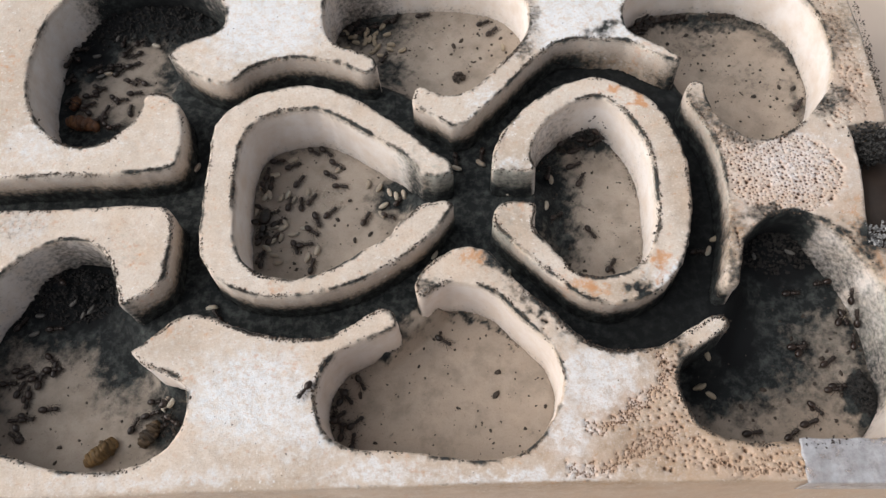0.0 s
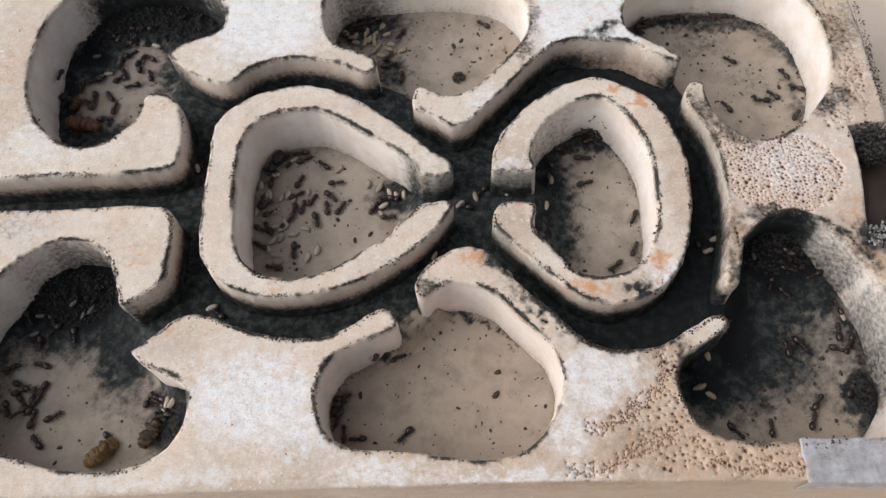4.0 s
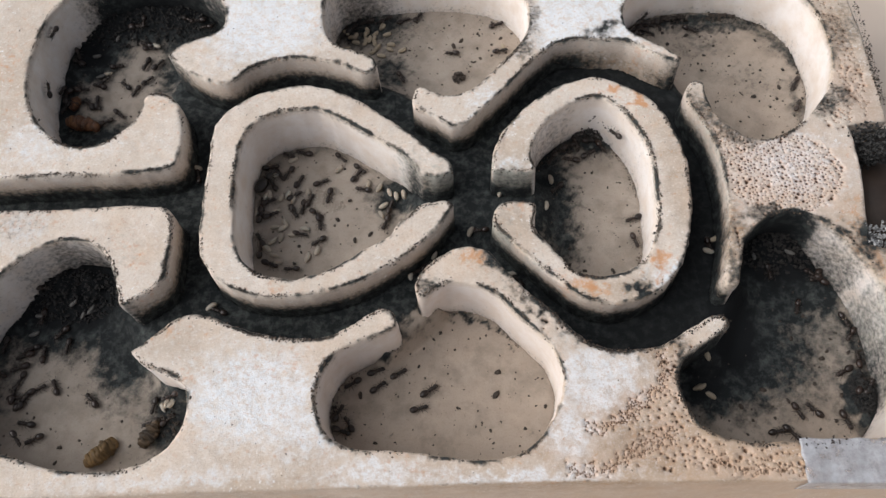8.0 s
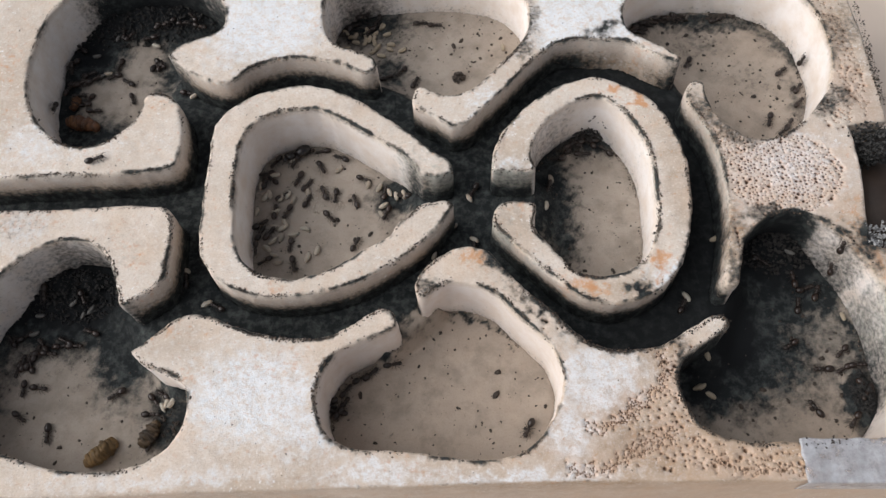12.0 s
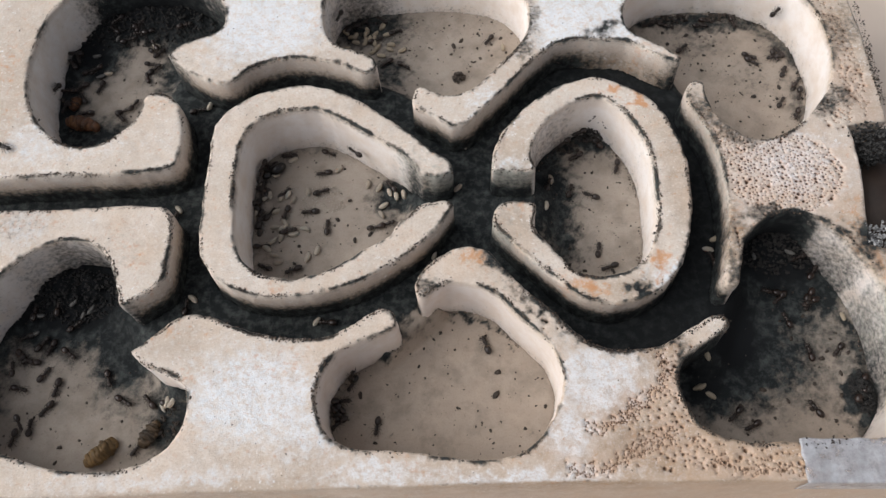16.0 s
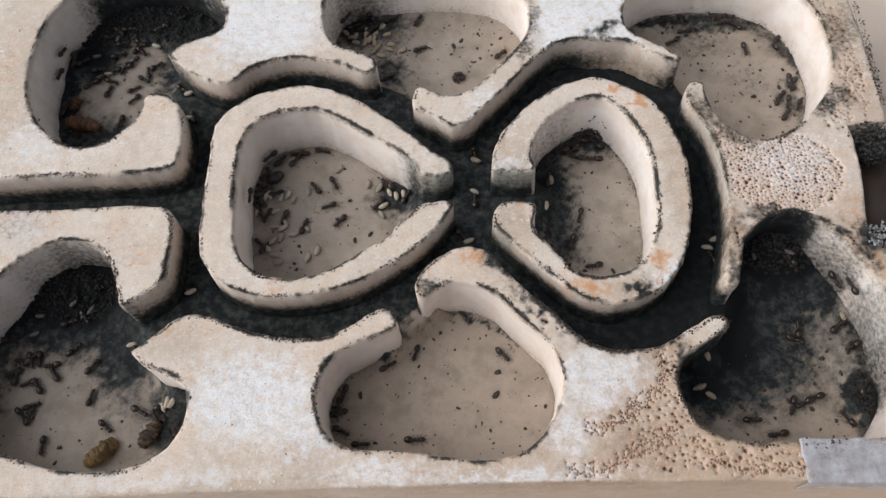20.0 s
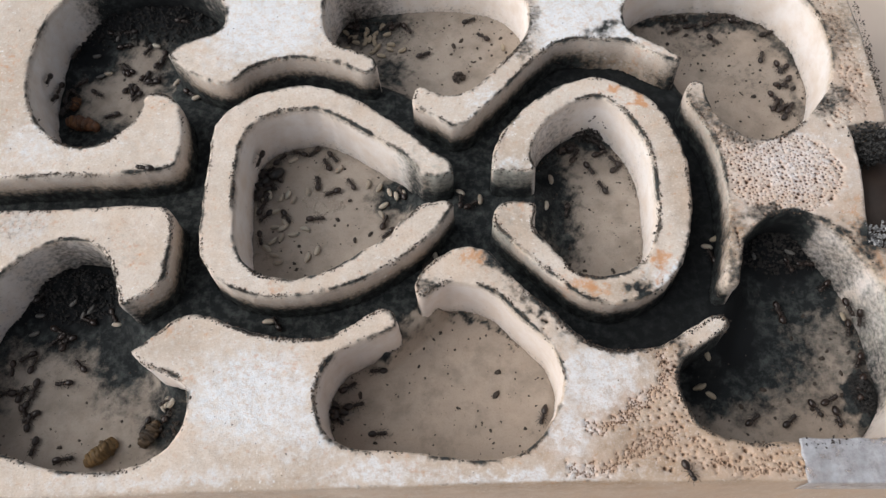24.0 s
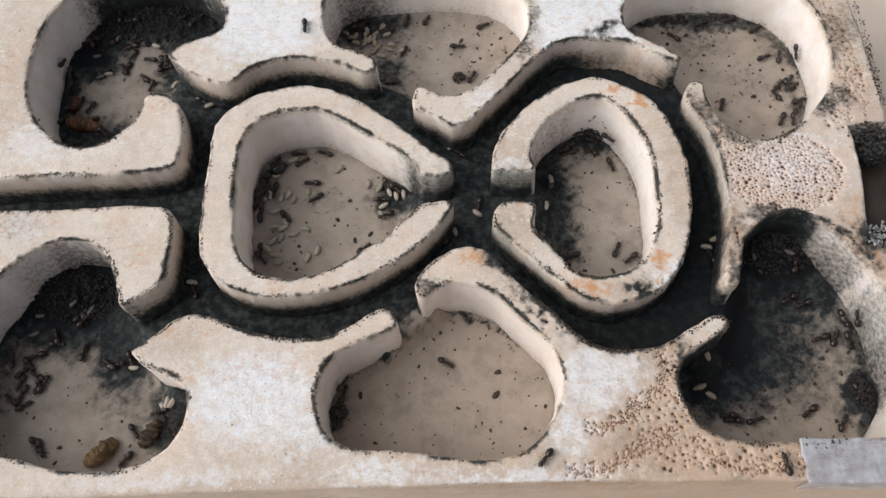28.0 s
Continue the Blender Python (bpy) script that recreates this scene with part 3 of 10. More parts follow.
def aerated_stone(name, light, dark, floor=False):
    m, nt, b = fresh(name, 0.85)
    b.inputs["Specular IOR Level"].default_value = 0.15
    at = place(nt)
    wide = noise_of(nt, at, 0.11, 4)
    big, mid, fine = noise_of(nt, at, 0.05, 3), noise_of(nt, at, 0.35, 5), noise_of(nt, at, 2.6, 5, 0.7)
    base = mix(nt, (ramp(nt, big, "Fac", [(0.35, 0.0), (0.65, 1.0)]), 0), dark, light)
    if not floor:
        tan = math_node(nt, "MULTIPLY", (attribute(nt, "tan"), "Fac"), (noise_of(nt, at, 0.3, 4), "Fac"))
        base = mix(nt, (math_node(nt, "MULTIPLY", (tan, 0), 1.7, True), 0), (base, 2), (0.36, 0.26, 0.17))
        grain = noise_of(nt, at, 1.5, 6, 0.75)
        base = mix(nt, (ramp(nt, grain, "Fac", [(0.52, 0.0), (0.68, 0.5)]), 0), (base, 2), (0.88, 0.86, 0.84))
        dull = math_node(nt, "MULTIPLY", (ramp(nt, grain, "Fac", [(0.34, 0.5), (0.46, 0.0)]), 0), (ramp(nt, wide, "Fac", [(0.40, 0.15), (0.62, 1.0)]), 0))
        base = mix(nt, (dull, 0), (base, 2), (0.50, 0.42, 0.35))
        flake = math_node(nt, "MULTIPLY", (ramp(nt, noise_of(nt, at, 0.75, 3, 0.8), "Fac", [(0.60, 0.0), (0.64, 1.0)]), 0), (ramp(nt, wide, "Fac", [(0.36, 1.0), (0.5, 0.0)]), 0))
        base = mix(nt, (flake, 0), (base, 2), (0.90, 0.91, 0.92))
        warm_patch = ramp(nt, noise_of(nt, at, 0.09, 5, 0.6), "Fac", [(0.50, 0.0), (0.66, 0.4)])
        base = mix(nt, (warm_patch, 0), (base, 2), (0.70, 0.55, 0.42))
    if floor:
        ochre_and_light = math_node(nt, "MULTIPLY", (attribute(nt, "ochre_and_light"), "Fac"), (ramp(nt, wide, "Fac", [(0.3, 0.5), (0.65, 1.0)]), 0))
        base = mix(nt, (ochre_and_light, 0), (base, 2), (0.48, 0.375, 0.285))
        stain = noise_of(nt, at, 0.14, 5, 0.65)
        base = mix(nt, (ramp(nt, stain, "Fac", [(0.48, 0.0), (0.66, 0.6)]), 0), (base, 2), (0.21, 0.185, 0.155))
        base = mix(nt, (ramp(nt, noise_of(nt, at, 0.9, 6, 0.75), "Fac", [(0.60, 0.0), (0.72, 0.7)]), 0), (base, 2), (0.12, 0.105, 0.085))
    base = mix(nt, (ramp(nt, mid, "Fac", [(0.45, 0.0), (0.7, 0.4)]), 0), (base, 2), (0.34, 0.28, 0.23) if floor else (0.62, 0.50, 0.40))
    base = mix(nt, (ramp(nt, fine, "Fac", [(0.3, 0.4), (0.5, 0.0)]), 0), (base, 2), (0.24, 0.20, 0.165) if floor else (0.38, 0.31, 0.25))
    if not floor:
        pale = speckled(nt, at, attribute(nt, "pale"), 0.5, 0.35, 0.95, 2.0)
        crust = ramp(nt, noise_of(nt, at, 1.3, 6, 0.75), "Fac", [(0.36, 0.5), (0.52, 1.0)])
        edge = ramp(nt, noise_of(nt, at, 0.42, 7, 0.8), "Fac", [(0.43, 0.45), (0.50, 1.0)])
        crust = math_node(nt, "MULTIPLY", (crust, 0), (edge, 0))
        base = mix(nt, (math_node(nt, "MULTIPLY", (pale, 0), (crust, 0)), 0), (base, 2), (0.83, 0.865, 0.90))
        fleck = ramp(nt, noise_of(nt, at, 2.4, 3, 0.6), "Fac", [(0.62, 0.0), (0.70, 0.45)])
        base = mix(nt, (fleck, 0), (base, 2), (0.40, 0.32, 0.26))
        glint = ramp(nt, noise_of(nt, at, 1.7, 4, 0.7), "Fac", [(0.60, 0.0), (0.70, 0.45)])
        base = mix(nt, (glint, 0), (base, 2), (0.90, 0.89, 0.88))
        rust = speckled(nt, at, attribute(nt, "rust"), 0.6, 0.3, 0.62, 2.6)
        base = mix(nt, (math_node(nt, "MULTIPLY", (rust, 0), 0.75), 0), (base, 2), (0.62, 0.28, 0.10))
        blush = math_node(nt, "MULTIPLY", (attribute(nt, "pitted"), "Fac"), 0.3)
        base = mix(nt, (blush, 0), (base, 2), (0.66, 0.50, 0.42))
        pit = attribute(nt, "pit")
        halo = ramp(nt, pit, "Fac", [(0.05, 0.0), (0.35, 0.5)])
        base = mix(nt, (halo, 0), (base, 2), (0.50, 0.27, 0.16))
        base = mix(nt, (ramp(nt, pit, "Fac", [(0.22, 0.0), (0.8, 0.95)]), 0), (base, 2), (0.042, 0.024, 0.018))
    if not floor:
        plaster = math_node(nt, "MULTIPLY", (attribute(nt, "plaster"), "Fac"), 0.9)
        smear = mix(nt, (ramp(nt, noise_of(nt, at, 0.16, 5, 0.65), "Fac", [(0.38, 0.0), (0.66, 1.0)]), 0), (0.90, 0.865, 0.84), (0.80, 0.72, 0.645))
        base = mix(nt, (plaster, 0), (base, 2), (smear, 2))
        # ochre tone of the stone and the painted warm light
        ochre_and_light = math_node(nt, "MULTIPLY", (attribute(nt, "ochre_and_light"), "Fac"), (ramp(nt, wide, "Fac", [(0.3, 0.55), (0.65, 1.0)]), 0))
        base = mix(nt, (ochre_and_light, 0), (base, 2), (0.60, 0.44, 0.31))
    if not floor:
        algae = speckled(nt, at, attribute(nt, "algae"), 0.7, 0.3, 0.85, 1.5)
        film = mix(nt, (noise_of(nt, at, 0.9, 6, 0.75), "Fac"), (0.16, 0.20, 0.18), (0.52, 0.56, 0.54))
        base = mix(nt, (math_node(nt, "MULTIPLY", (algae, 0), 0.75), 0), (base, 2), (film, 2))
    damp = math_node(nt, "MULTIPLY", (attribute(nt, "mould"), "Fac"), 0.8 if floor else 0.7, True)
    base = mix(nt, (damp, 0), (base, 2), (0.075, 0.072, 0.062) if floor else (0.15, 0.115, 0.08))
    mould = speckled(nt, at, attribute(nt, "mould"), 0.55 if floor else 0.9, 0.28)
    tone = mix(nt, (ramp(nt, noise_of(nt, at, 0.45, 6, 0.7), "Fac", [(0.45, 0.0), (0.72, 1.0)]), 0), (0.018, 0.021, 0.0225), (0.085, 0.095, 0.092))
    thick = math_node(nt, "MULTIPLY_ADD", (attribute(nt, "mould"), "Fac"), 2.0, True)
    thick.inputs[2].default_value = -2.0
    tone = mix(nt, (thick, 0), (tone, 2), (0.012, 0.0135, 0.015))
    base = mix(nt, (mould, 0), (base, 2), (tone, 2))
    link(nt, base, 2, b, "Base Color")
    one = bump(nt, b, fine, "Fac", 0.5, 0.0003)
    bump(nt, b, noise_of(nt, at, 8.0, 3), "Fac", 0.35, 0.00012, one)
    return m


def varied(name, colours, rough, scale=1.5, relief=0.0001, coat=0.0):
    """A plain stuff whose tone differs from piece to piece and over each piece."""
    m, nt, b = fresh(name, rough)
    at = place(nt)
    n = noise_of(nt, at, scale, 5)
    info = nt.nodes.new("ShaderNodeObjectInfo")
    s = math_node(nt, "ADD", (math_node(nt, "MULTIPLY", (n, "Fac"), 0.7), 0), (math_node(nt, "MULTIPLY", (info, "Random"), 0.35), 0))
    link(nt, ramp(nt, s, 0, [(0.25 + 0.5 * i / max(1, len(colours) - 1), c) for i, c in enumerate(colours)]), 0, b, "Base Color")
    bump(nt, b, noise_of(nt, at, scale * 5, 3), "Fac", 0.4, relief)
    b.inputs["Coat Weight"].default_value = coat
    return m


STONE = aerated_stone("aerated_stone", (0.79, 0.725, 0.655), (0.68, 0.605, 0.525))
# the floors: same stone recipe with base colours about half as high
FLOOR = aerated_stone("darker_floor_stone", (0.41, 0.362, 0.312), (0.345, 0.302, 0.258), floor=True)
TABLE = varied("table_paint", [(0.66, 0.56, 0.47), (0.72, 0.62, 0.53)], 0.5, 0.02)


def grit_material():
    m, nt, b = fresh("dark_grit", 0.9)
    g = nt.nodes.new("ShaderNodeNewGeometry")
    r = ramp(nt, g, "Random Per Island", [(0.0, (0.016, 0.015, 0.014)), (0.55, (0.045, 0.034, 0.026)), (1.0, (0.15, 0.105, 0.075))])
    link(nt, r, 0, b, "Base Color")
    return m


GRIT = grit_material()
SPECK = varied("dried_specks", [(0.02, 0.016, 0.013), (0.06, 0.045, 0.035)], 0.7)


# ---- shaping helpers ----
def spline(points, step=0.7, closed=False):
    """A smooth line through the plan's corner points."""
    p = np.array(points, float)
    n = len(p)
    ends = (lambda i: p[i % n]) if closed else (lambda i: p[min(max(i, 0), n - 1)])
    out = []
    for i in range(n if closed else n - 1):
        a, b, c, d = ends(i - 1), ends(i), ends(i + 1), ends(i + 2)
        k = max(2, int(np.linalg.norm(c - b) / step))
        for t in np.arange(k) / k:
            m0, m1 = (c - a) * 0.42, (d - b) * 0.42
            out.append((2 * t**3 - 3 * t**2 + 1) * b + (t**3 - 2 * t**2 + t) * m0 + (3 * t**2 - 2 * t**3) * c + (t**3 - t**2) * m1)
    if not closed:
        out.append(p[-1])
    return np.array(out)


def straight(points, step=1.5):
    p = np.array(points, float)
    out = [p[:1]]
    for a, b in zip(p[:-1], p[1:]):
        k = max(1, int(np.linalg.norm(b - a) / step))
        out.append(a + (b - a) * (np.arange(1, k + 1) / k)[:, None])
    return np.concatenate(out)


def inside(poly, q):
    a, b = poly, np.roll(poly, -1, 0)
    x, y = q[:, 0], q[:, 1]
    odd = np.zeros(len(q), bool)
    for (ax, ay), (bx, by) in zip(a, b):
        if ay != by:
            odd ^= ((ay > y) != (by > y)) & (x < (bx - ax) * (y - ay) / (by - ay) + ax)
    return odd


def to_line(q, a, b):
    a, b = np.array(a), np.array(b)
    t = np.clip((q - a) @ (b - a) / ((b - a) @ (b - a)), 0, 1)
    return np.linalg.norm(q - a - t[:, None] * (b - a), axis=1)


def nearest(q, pts, chunk=4000):
    return np.concatenate([np.sqrt(((q[i:i + chunk, None] - pts[None]) ** 2).sum(2).min(1)) for i in range(0, len(q), chunk)])


def blobs(q, rows):
    """How strongly a set of soft ovals (centre, radii, turn, strength) covers the points."""
    v = np.zeros(len(q))
    x, y = q[:, 0], q[:, 1]
    wx = 0.9 * np.sin(0.8 * x + 1.5 * np.sin(0.7 * y)) + 0.6 * np.sin(2.1 * y + 1.2 * np.sin(1.7 * x)) + 0.3 * np.sin(4.3 * x + 3.1 * y)
    wy = 0.9 * np.sin(0.9 * y + 1.5 * np.sin(0.6 * x)) + 0.6 * np.sin(1.9 * x + 1.2 * np.sin(1.6 * y)) + 0.3 * np.sin(3.7 * y - 4.1 * x)
    q = q + np.stack([wx, wy], 1)
    for x, y, rx, ry, turn, s in rows:
        c, n = math.cos(radians(turn)), math.sin(radians(turn))
        dx, dy = q[:, 0] - x, q[:, 1] - y
        r = ((dx * c - dy * n) / rx) ** 2 + ((dx * n + dy * c) / ry) ** 2
        v = np.maximum(v, s * np.minimum(1, 1.25 * np.exp(-0.85 * r)))
    return v


def rough(x, y, z, scale, amount):
    return noise.noise((x * scale, y * scale, z * scale)) * amount


def smooth(t):
    t = np.clip(t, 0, 1)
    return t * t * (3 - 2 * t)


CHAMBERS = {k: spline(v, 1.2) for k, v in BODY.items() if k.startswith("chamber")}
CHAMBERS["ring_west"], CHAMBERS["ring_east"] = spline(RING_WEST_IN[1:-1], 1.2), spline(RING_EAST_IN[1:-2], 1.2)


def refuse(q):
    """Height of the black refuse that the colony heaps against the far walls."""
    v = np.zeros(len(q))
    for x, y, rx, ry, _, h in MIDDEN:
        v = np.maximum(v, h * np.exp(-0.9 * (((q[:, 0] - x) / rx) ** 2 + ((q[:, 1] - y) / ry) ** 2)))
    for i in np.nonzero(v > 0.3)[0]:
        x, y = q[i]
        v[i] += min(1.0, v[i] / 2) * (rough(x, y, 31, 0.3, 0.9) + rough(x, y, 33, 0.8, 0.55) + rough(x, y, 37, 1.6, 0.25))
    return v


def depth_at(q):
    """Height of the floor: the passage lies higher than the chambers and slopes down at each mouth."""
    z = np.full(len(q), CHANNEL)
    for name, c in CHAMBERS.items():
        w = inside(c, q)
        z[w] += (CHAMBER - CHANNEL) * smooth(to_line(q[w], c[0], c[-1]) / (3.5 if name == "chamber_s" else 7.0))
        if name in ("chamber_nw", "chamber_sw", "chamber_se"):
            z[w] = np.minimum(z[w] + refuse(q[w]), np.maximum(z[w], CHANNEL + 1.5))
    return z


def mesh_of(name, verts, faces, attrs=None):
    me = bpy.data.meshes.new(name)
    me.from_pydata([tuple(v) for v in np.asarray(verts) * MM], [], faces)
    for key, values in (attrs or {}).items():
        me.attributes.new(key, "FLOAT", "POINT").data.foreach_set("value", np.asarray(values, np.float32))
    me.polygons.foreach_set("use_smooth", [True] * len(me.polygons))
    me.update()
    return me


def piece(name, me, material, parent, label=""):
    ob = new(name, me)
    if not me.materials:
        me.materials.append(material)
    ob.parent = parent
    return tagged(ob, label)


def part(name, bm, material, parent, label="", facets=False):
    me = bpy.data.meshes.new(name)
    bm.to_mesh(me)
    bm.free()
    me.polygons.foreach_set("use_smooth", [not facets] * len(me.polygons))
    return piece(name, me, material, parent, label)


# ---- the carved block ----
from mathutils.geometry import delaunay_2d_cdt


def carved(name, loop, outer_from=None, fine=0.8):
    """A wall that stands on the floor: a lightly uneven top inside the loop, a worn rim and rough sides down to the floor."""
    n = len(loop)
    loop = loop + np.array([(rough(x, y, 50, 0.45, 0.2) + rough(x, y, 53, 1.5, 0.04), rough(x, y, 60, 0.45, 0.2) + rough(x, y, 63, 1.5, 0.04)) for x, y in loop])
    nxt, prv = np.roll(loop, -1, 0), np.roll(loop, 1, 0)
    tangent = nxt - prv
    normal = np.stack([tangent[:, 1], -tangent[:, 0]], 1)
    normal /= np.linalg.norm(normal, axis=1)[:, None] + 1e-9
    area = (loop[:, 0] * nxt[:, 1] - nxt[:, 0] * loop[:, 1]).sum()
    normal *= 1 if area > 0 else -1
    bottom = depth_at(loop + normal * 1.5) - 1.2
    if outer_from:
        bottom[outer_from:] = BOTTOM
    wear = np.array([0.55 + rough(x, y, 3, 0.25, 0.5) for x, y in loop])
    wear = np.clip(wear, 0.2, 0.8)
    rim = loop - normal * (0.9 * wear)[:, None]
    lo, hi = rim.min(0), rim.max(0)
    gx, gy = np.meshgrid(np.arange(lo[0], hi[0], fine), np.arange(lo[1], hi[1], fine))
    grid = np.stack([gx.ravel(), gy.ravel()], 1) + np.random.uniform(-0.25, 0.25, (gx.size, 2)) * fine
    grid = grid[inside(rim, grid)]
    grid = grid[nearest(grid, rim) > 0.45 * fine]
    sunk, holes = [], pits if outer_from else []
    for x, y, rx, ry, turn in holes:
        near = np.abs(grid - (x, y)).max(1) < 1.6 * max(rx, ry)
        grid = grid[~near]
        c, k = math.cos(turn), math.sin(turn)
        for share, deep in ((0.0, 1.0), (0.62, 0.85), (1.05, 0.12)):
            for i in range(1 if share == 0 else 6):
                w = i * math.tau / 6 + share
                u, v = share * rx * math.cos(w), share * ry * math.sin(w)
                sunk.append((x + u * c - v * k, y + u * k + v * c, deep, -1.8 * min(rx, ry) * deep))
    sunk = np.array(sunk).reshape(-1, 4)
    hole_from = len(rim) + len(grid)
    pts = np.concatenate([rim, grid, sunk[:, :2]])
    vs, _, fs, came, _, _ = delaunay_2d_cdt([Vector(p) for p in pts], [(i, (i + 1) % n) for i in range(n)], [], 0, 1e-6, True)
    first = np.zeros(n, int)
    pit, drop_in = np.zeros(len(vs)), np.zeros(len(vs))
    for i, olds in enumerate(came):
        for o in olds:
            if o < n:
                first[o] = i
            if o >= hole_from:
                pit[i], drop_in[i] = sunk[o - hole_from, 2:]
    pts = np.array([v[:] for v in vs])
    mid = np.array([pts[list(f)].mean(0) for f in fs])
    keep = inside(rim, mid)
    faces = [tuple(f) for f, k in zip(fs, keep) if k]
    z = np.array([rough(x, y, 0, 0.06, 0.35) + rough(x, y, 5, 0.5, 0.13) + rough(x, y, 9, 1.4, 0.07) for x, y in pts])
    z += drop_in
    verts = [np.column_stack([pts, z])]
    rows = [first]
    count = len(pts)
    for k, (out, share, drop) in enumerate([(-0.2, 0, 0.28), (0.0, 0, 0.8), (0.03, 0.12, 0.7), (0.05, 0.3, 0.5), (0.1, 0.5, 0.2), (0.2, 0.7, 0.1), (0.3, 0.88, 0), (0.5, 1.0, 0)]):
        zz = z[first] * (1 - share) - drop * wear + bottom * share
        o = out + np.array([rough(x, y, h * 0.6, 0.3, 0.30) + rough(x, y, h + 40, 0.9, 0.14 if k < 3 else 0.10) for (x, y), h in zip(loop, zz)]) * (0.3 if k == 0 else 1)
        if outer_from:
            o[outer_from:] *= 0.4
        verts.append(np.column_stack([loop + normal * o[:, None], zz]))
        rows.append(np.arange(count, count + n))
        count += n
    verts = np.concatenate(verts)
    for a, b in zip(rows[:-1], rows[1:]):
        for i in range(n):
            j = (i + 1) % n
            faces.append((a[i], b[i], b[j], a[j]) if area > 0 else (a[j], b[j], b[i], a[i]))
    # stains; wall sides also turn browner and darker towards the foot
    q = verts[:, :2]
    top = np.zeros(len(verts), bool)
    top[:len(pts)] = True
    mould = np.zeros(len(verts))
    mould[top] = blobs(q[top], TOP_DIRT)
    grime = np.array([np.clip(0.46 + 1.0 * noise.noise((x * 0.12, y * 0.12, 4)) + 0.7 * noise.noise((x * 0.6, y * 0.6, 6)), 0, 0.85) for x, y in loop])
    grime = np.minimum(1.0, grime + 0.5 * blobs(loop, RIM))
    if outer_from:
        grime[outer_from:] *= 0.3
    mould[first] = np.maximum(mould[first], 0.8 * grime)
    side_mould = blobs(loop, WALL_MOULD)
    in_chamber = np.zeros(n, bool)
    for c in CHAMBERS.values():
        in_chamber |= inside(c, loop + normal * 1.2)
    plaster = np.zeros(len(verts))
    for r in rows[3:]:
        plaster[r] = np.where(in_chamber, 1.0, 0.15)
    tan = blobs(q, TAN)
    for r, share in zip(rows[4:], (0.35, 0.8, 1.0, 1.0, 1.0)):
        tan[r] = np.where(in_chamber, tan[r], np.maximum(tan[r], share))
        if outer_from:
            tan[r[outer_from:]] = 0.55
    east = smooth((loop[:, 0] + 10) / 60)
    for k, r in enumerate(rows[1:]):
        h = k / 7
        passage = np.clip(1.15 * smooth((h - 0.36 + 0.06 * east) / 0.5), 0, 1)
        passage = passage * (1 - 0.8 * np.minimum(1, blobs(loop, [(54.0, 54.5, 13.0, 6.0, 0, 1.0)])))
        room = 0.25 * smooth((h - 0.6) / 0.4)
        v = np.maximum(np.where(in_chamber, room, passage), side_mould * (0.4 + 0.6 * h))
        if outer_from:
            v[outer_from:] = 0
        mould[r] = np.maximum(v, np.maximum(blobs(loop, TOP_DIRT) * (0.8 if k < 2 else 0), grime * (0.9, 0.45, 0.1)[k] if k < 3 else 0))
    return mesh_of(name, verts, faces, {"mould": mould, "pit": np.concatenate([pit, np.zeros(len(verts) - len(pit))]), "ochre_and_light": blobs(q, OCHRE_AND_LIGHT), "algae": blobs(q, ALGAE) * np.where(top, 0.35, 1.0), "pitted": blobs(q, PITTED) * top, "pale": blobs(q, PALE) * top, "rust": blobs(q, RUST), "tan": tan, "plaster": plaster})


def pit_field():
    """Worm-like pits bitten into the top: dots in fields, short slots along bands."""
    rnd = random.Random(44)
    out, kept = [], {}

    def put(x, y, rx, ry, turn, gap):
        cell = (int(x // 2), int(y // 2))
        for i in (-1, 0, 1):
            for j in (-1, 0, 1):
                if any(math.hypot(x - a, y - b) < gap for a, b in kept.get((cell[0] + i, cell[1] + j), ())):
                    return
        kept.setdefault(cell, []).append((x, y))
        out.append((x, y, rx, ry, turn))

    for x, y, rx, ry, tries in ((82.5, 13.0, 14.0, 11.5, 2200), (72.0, 22.0, 4.0, 7.0, 160), (100.0, 30.0, 4.0, 7.0, 130), (107.0, 47.0, 3.2, 20.0, 260), (49.0, -36.0, 5.0, 9.0, 160), (50.0, -46.0, 15.0, 9.0, 260), (66.0, -53.5, 14.0, 2.0, 110), (67.0, -2.0, 1.6, 9.0, 70), (28.0, -20.0, 10.0, 4.0, 26)):
        for _ in range(tries):
            a, r = rnd.random() * math.tau, math.sqrt(rnd.random())
            k = rnd.choice((0.17, 0.19, 0.22, 0.26, 0.32, 0.38, 0.5))
            put(x + rx * r * math.cos(a), y + ry * r * math.sin(a), k, k * rnd.uniform(0.7, 1.1), rnd.random() * 3, 0.36 + 1.35 * k)
    for line, tries in (([(26.5, -44.0), (32.0, -43.6), (36.5, -40.5), (41.0, -38.0), (44.5, -34.0), (44.8, -30.0)], 230), ([(22.0, -52.3), (28.5, -53.3), (33.0, -50.2), (39.0, -48.0), (44.0, -46.2)], 230), ([(47.5, -48.5), (52.5, -52.5), (57.0, -54.5), (68.0, -55.4), (78.0, -56.0)], 130)):
        way = spline(line, 0.4)
        for _ in range(tries):
            x, y = way[rnd.randrange(len(way))]
            put(x + rnd.gauss(0, 0.7), y + rnd.gauss(0, 0.9), rnd.uniform(0.11, 0.19), rnd.uniform(0.22, 0.5), rnd.gauss(-0.15, 0.25), 0.42)
    solid = body_loop[::2]
    q = np.array([o[:2] for o in out])
    ok = inside(solid, q) & (nearest(q, body_loop) > 0.9)
    return [o for o, k in zip(out, ok) if k]


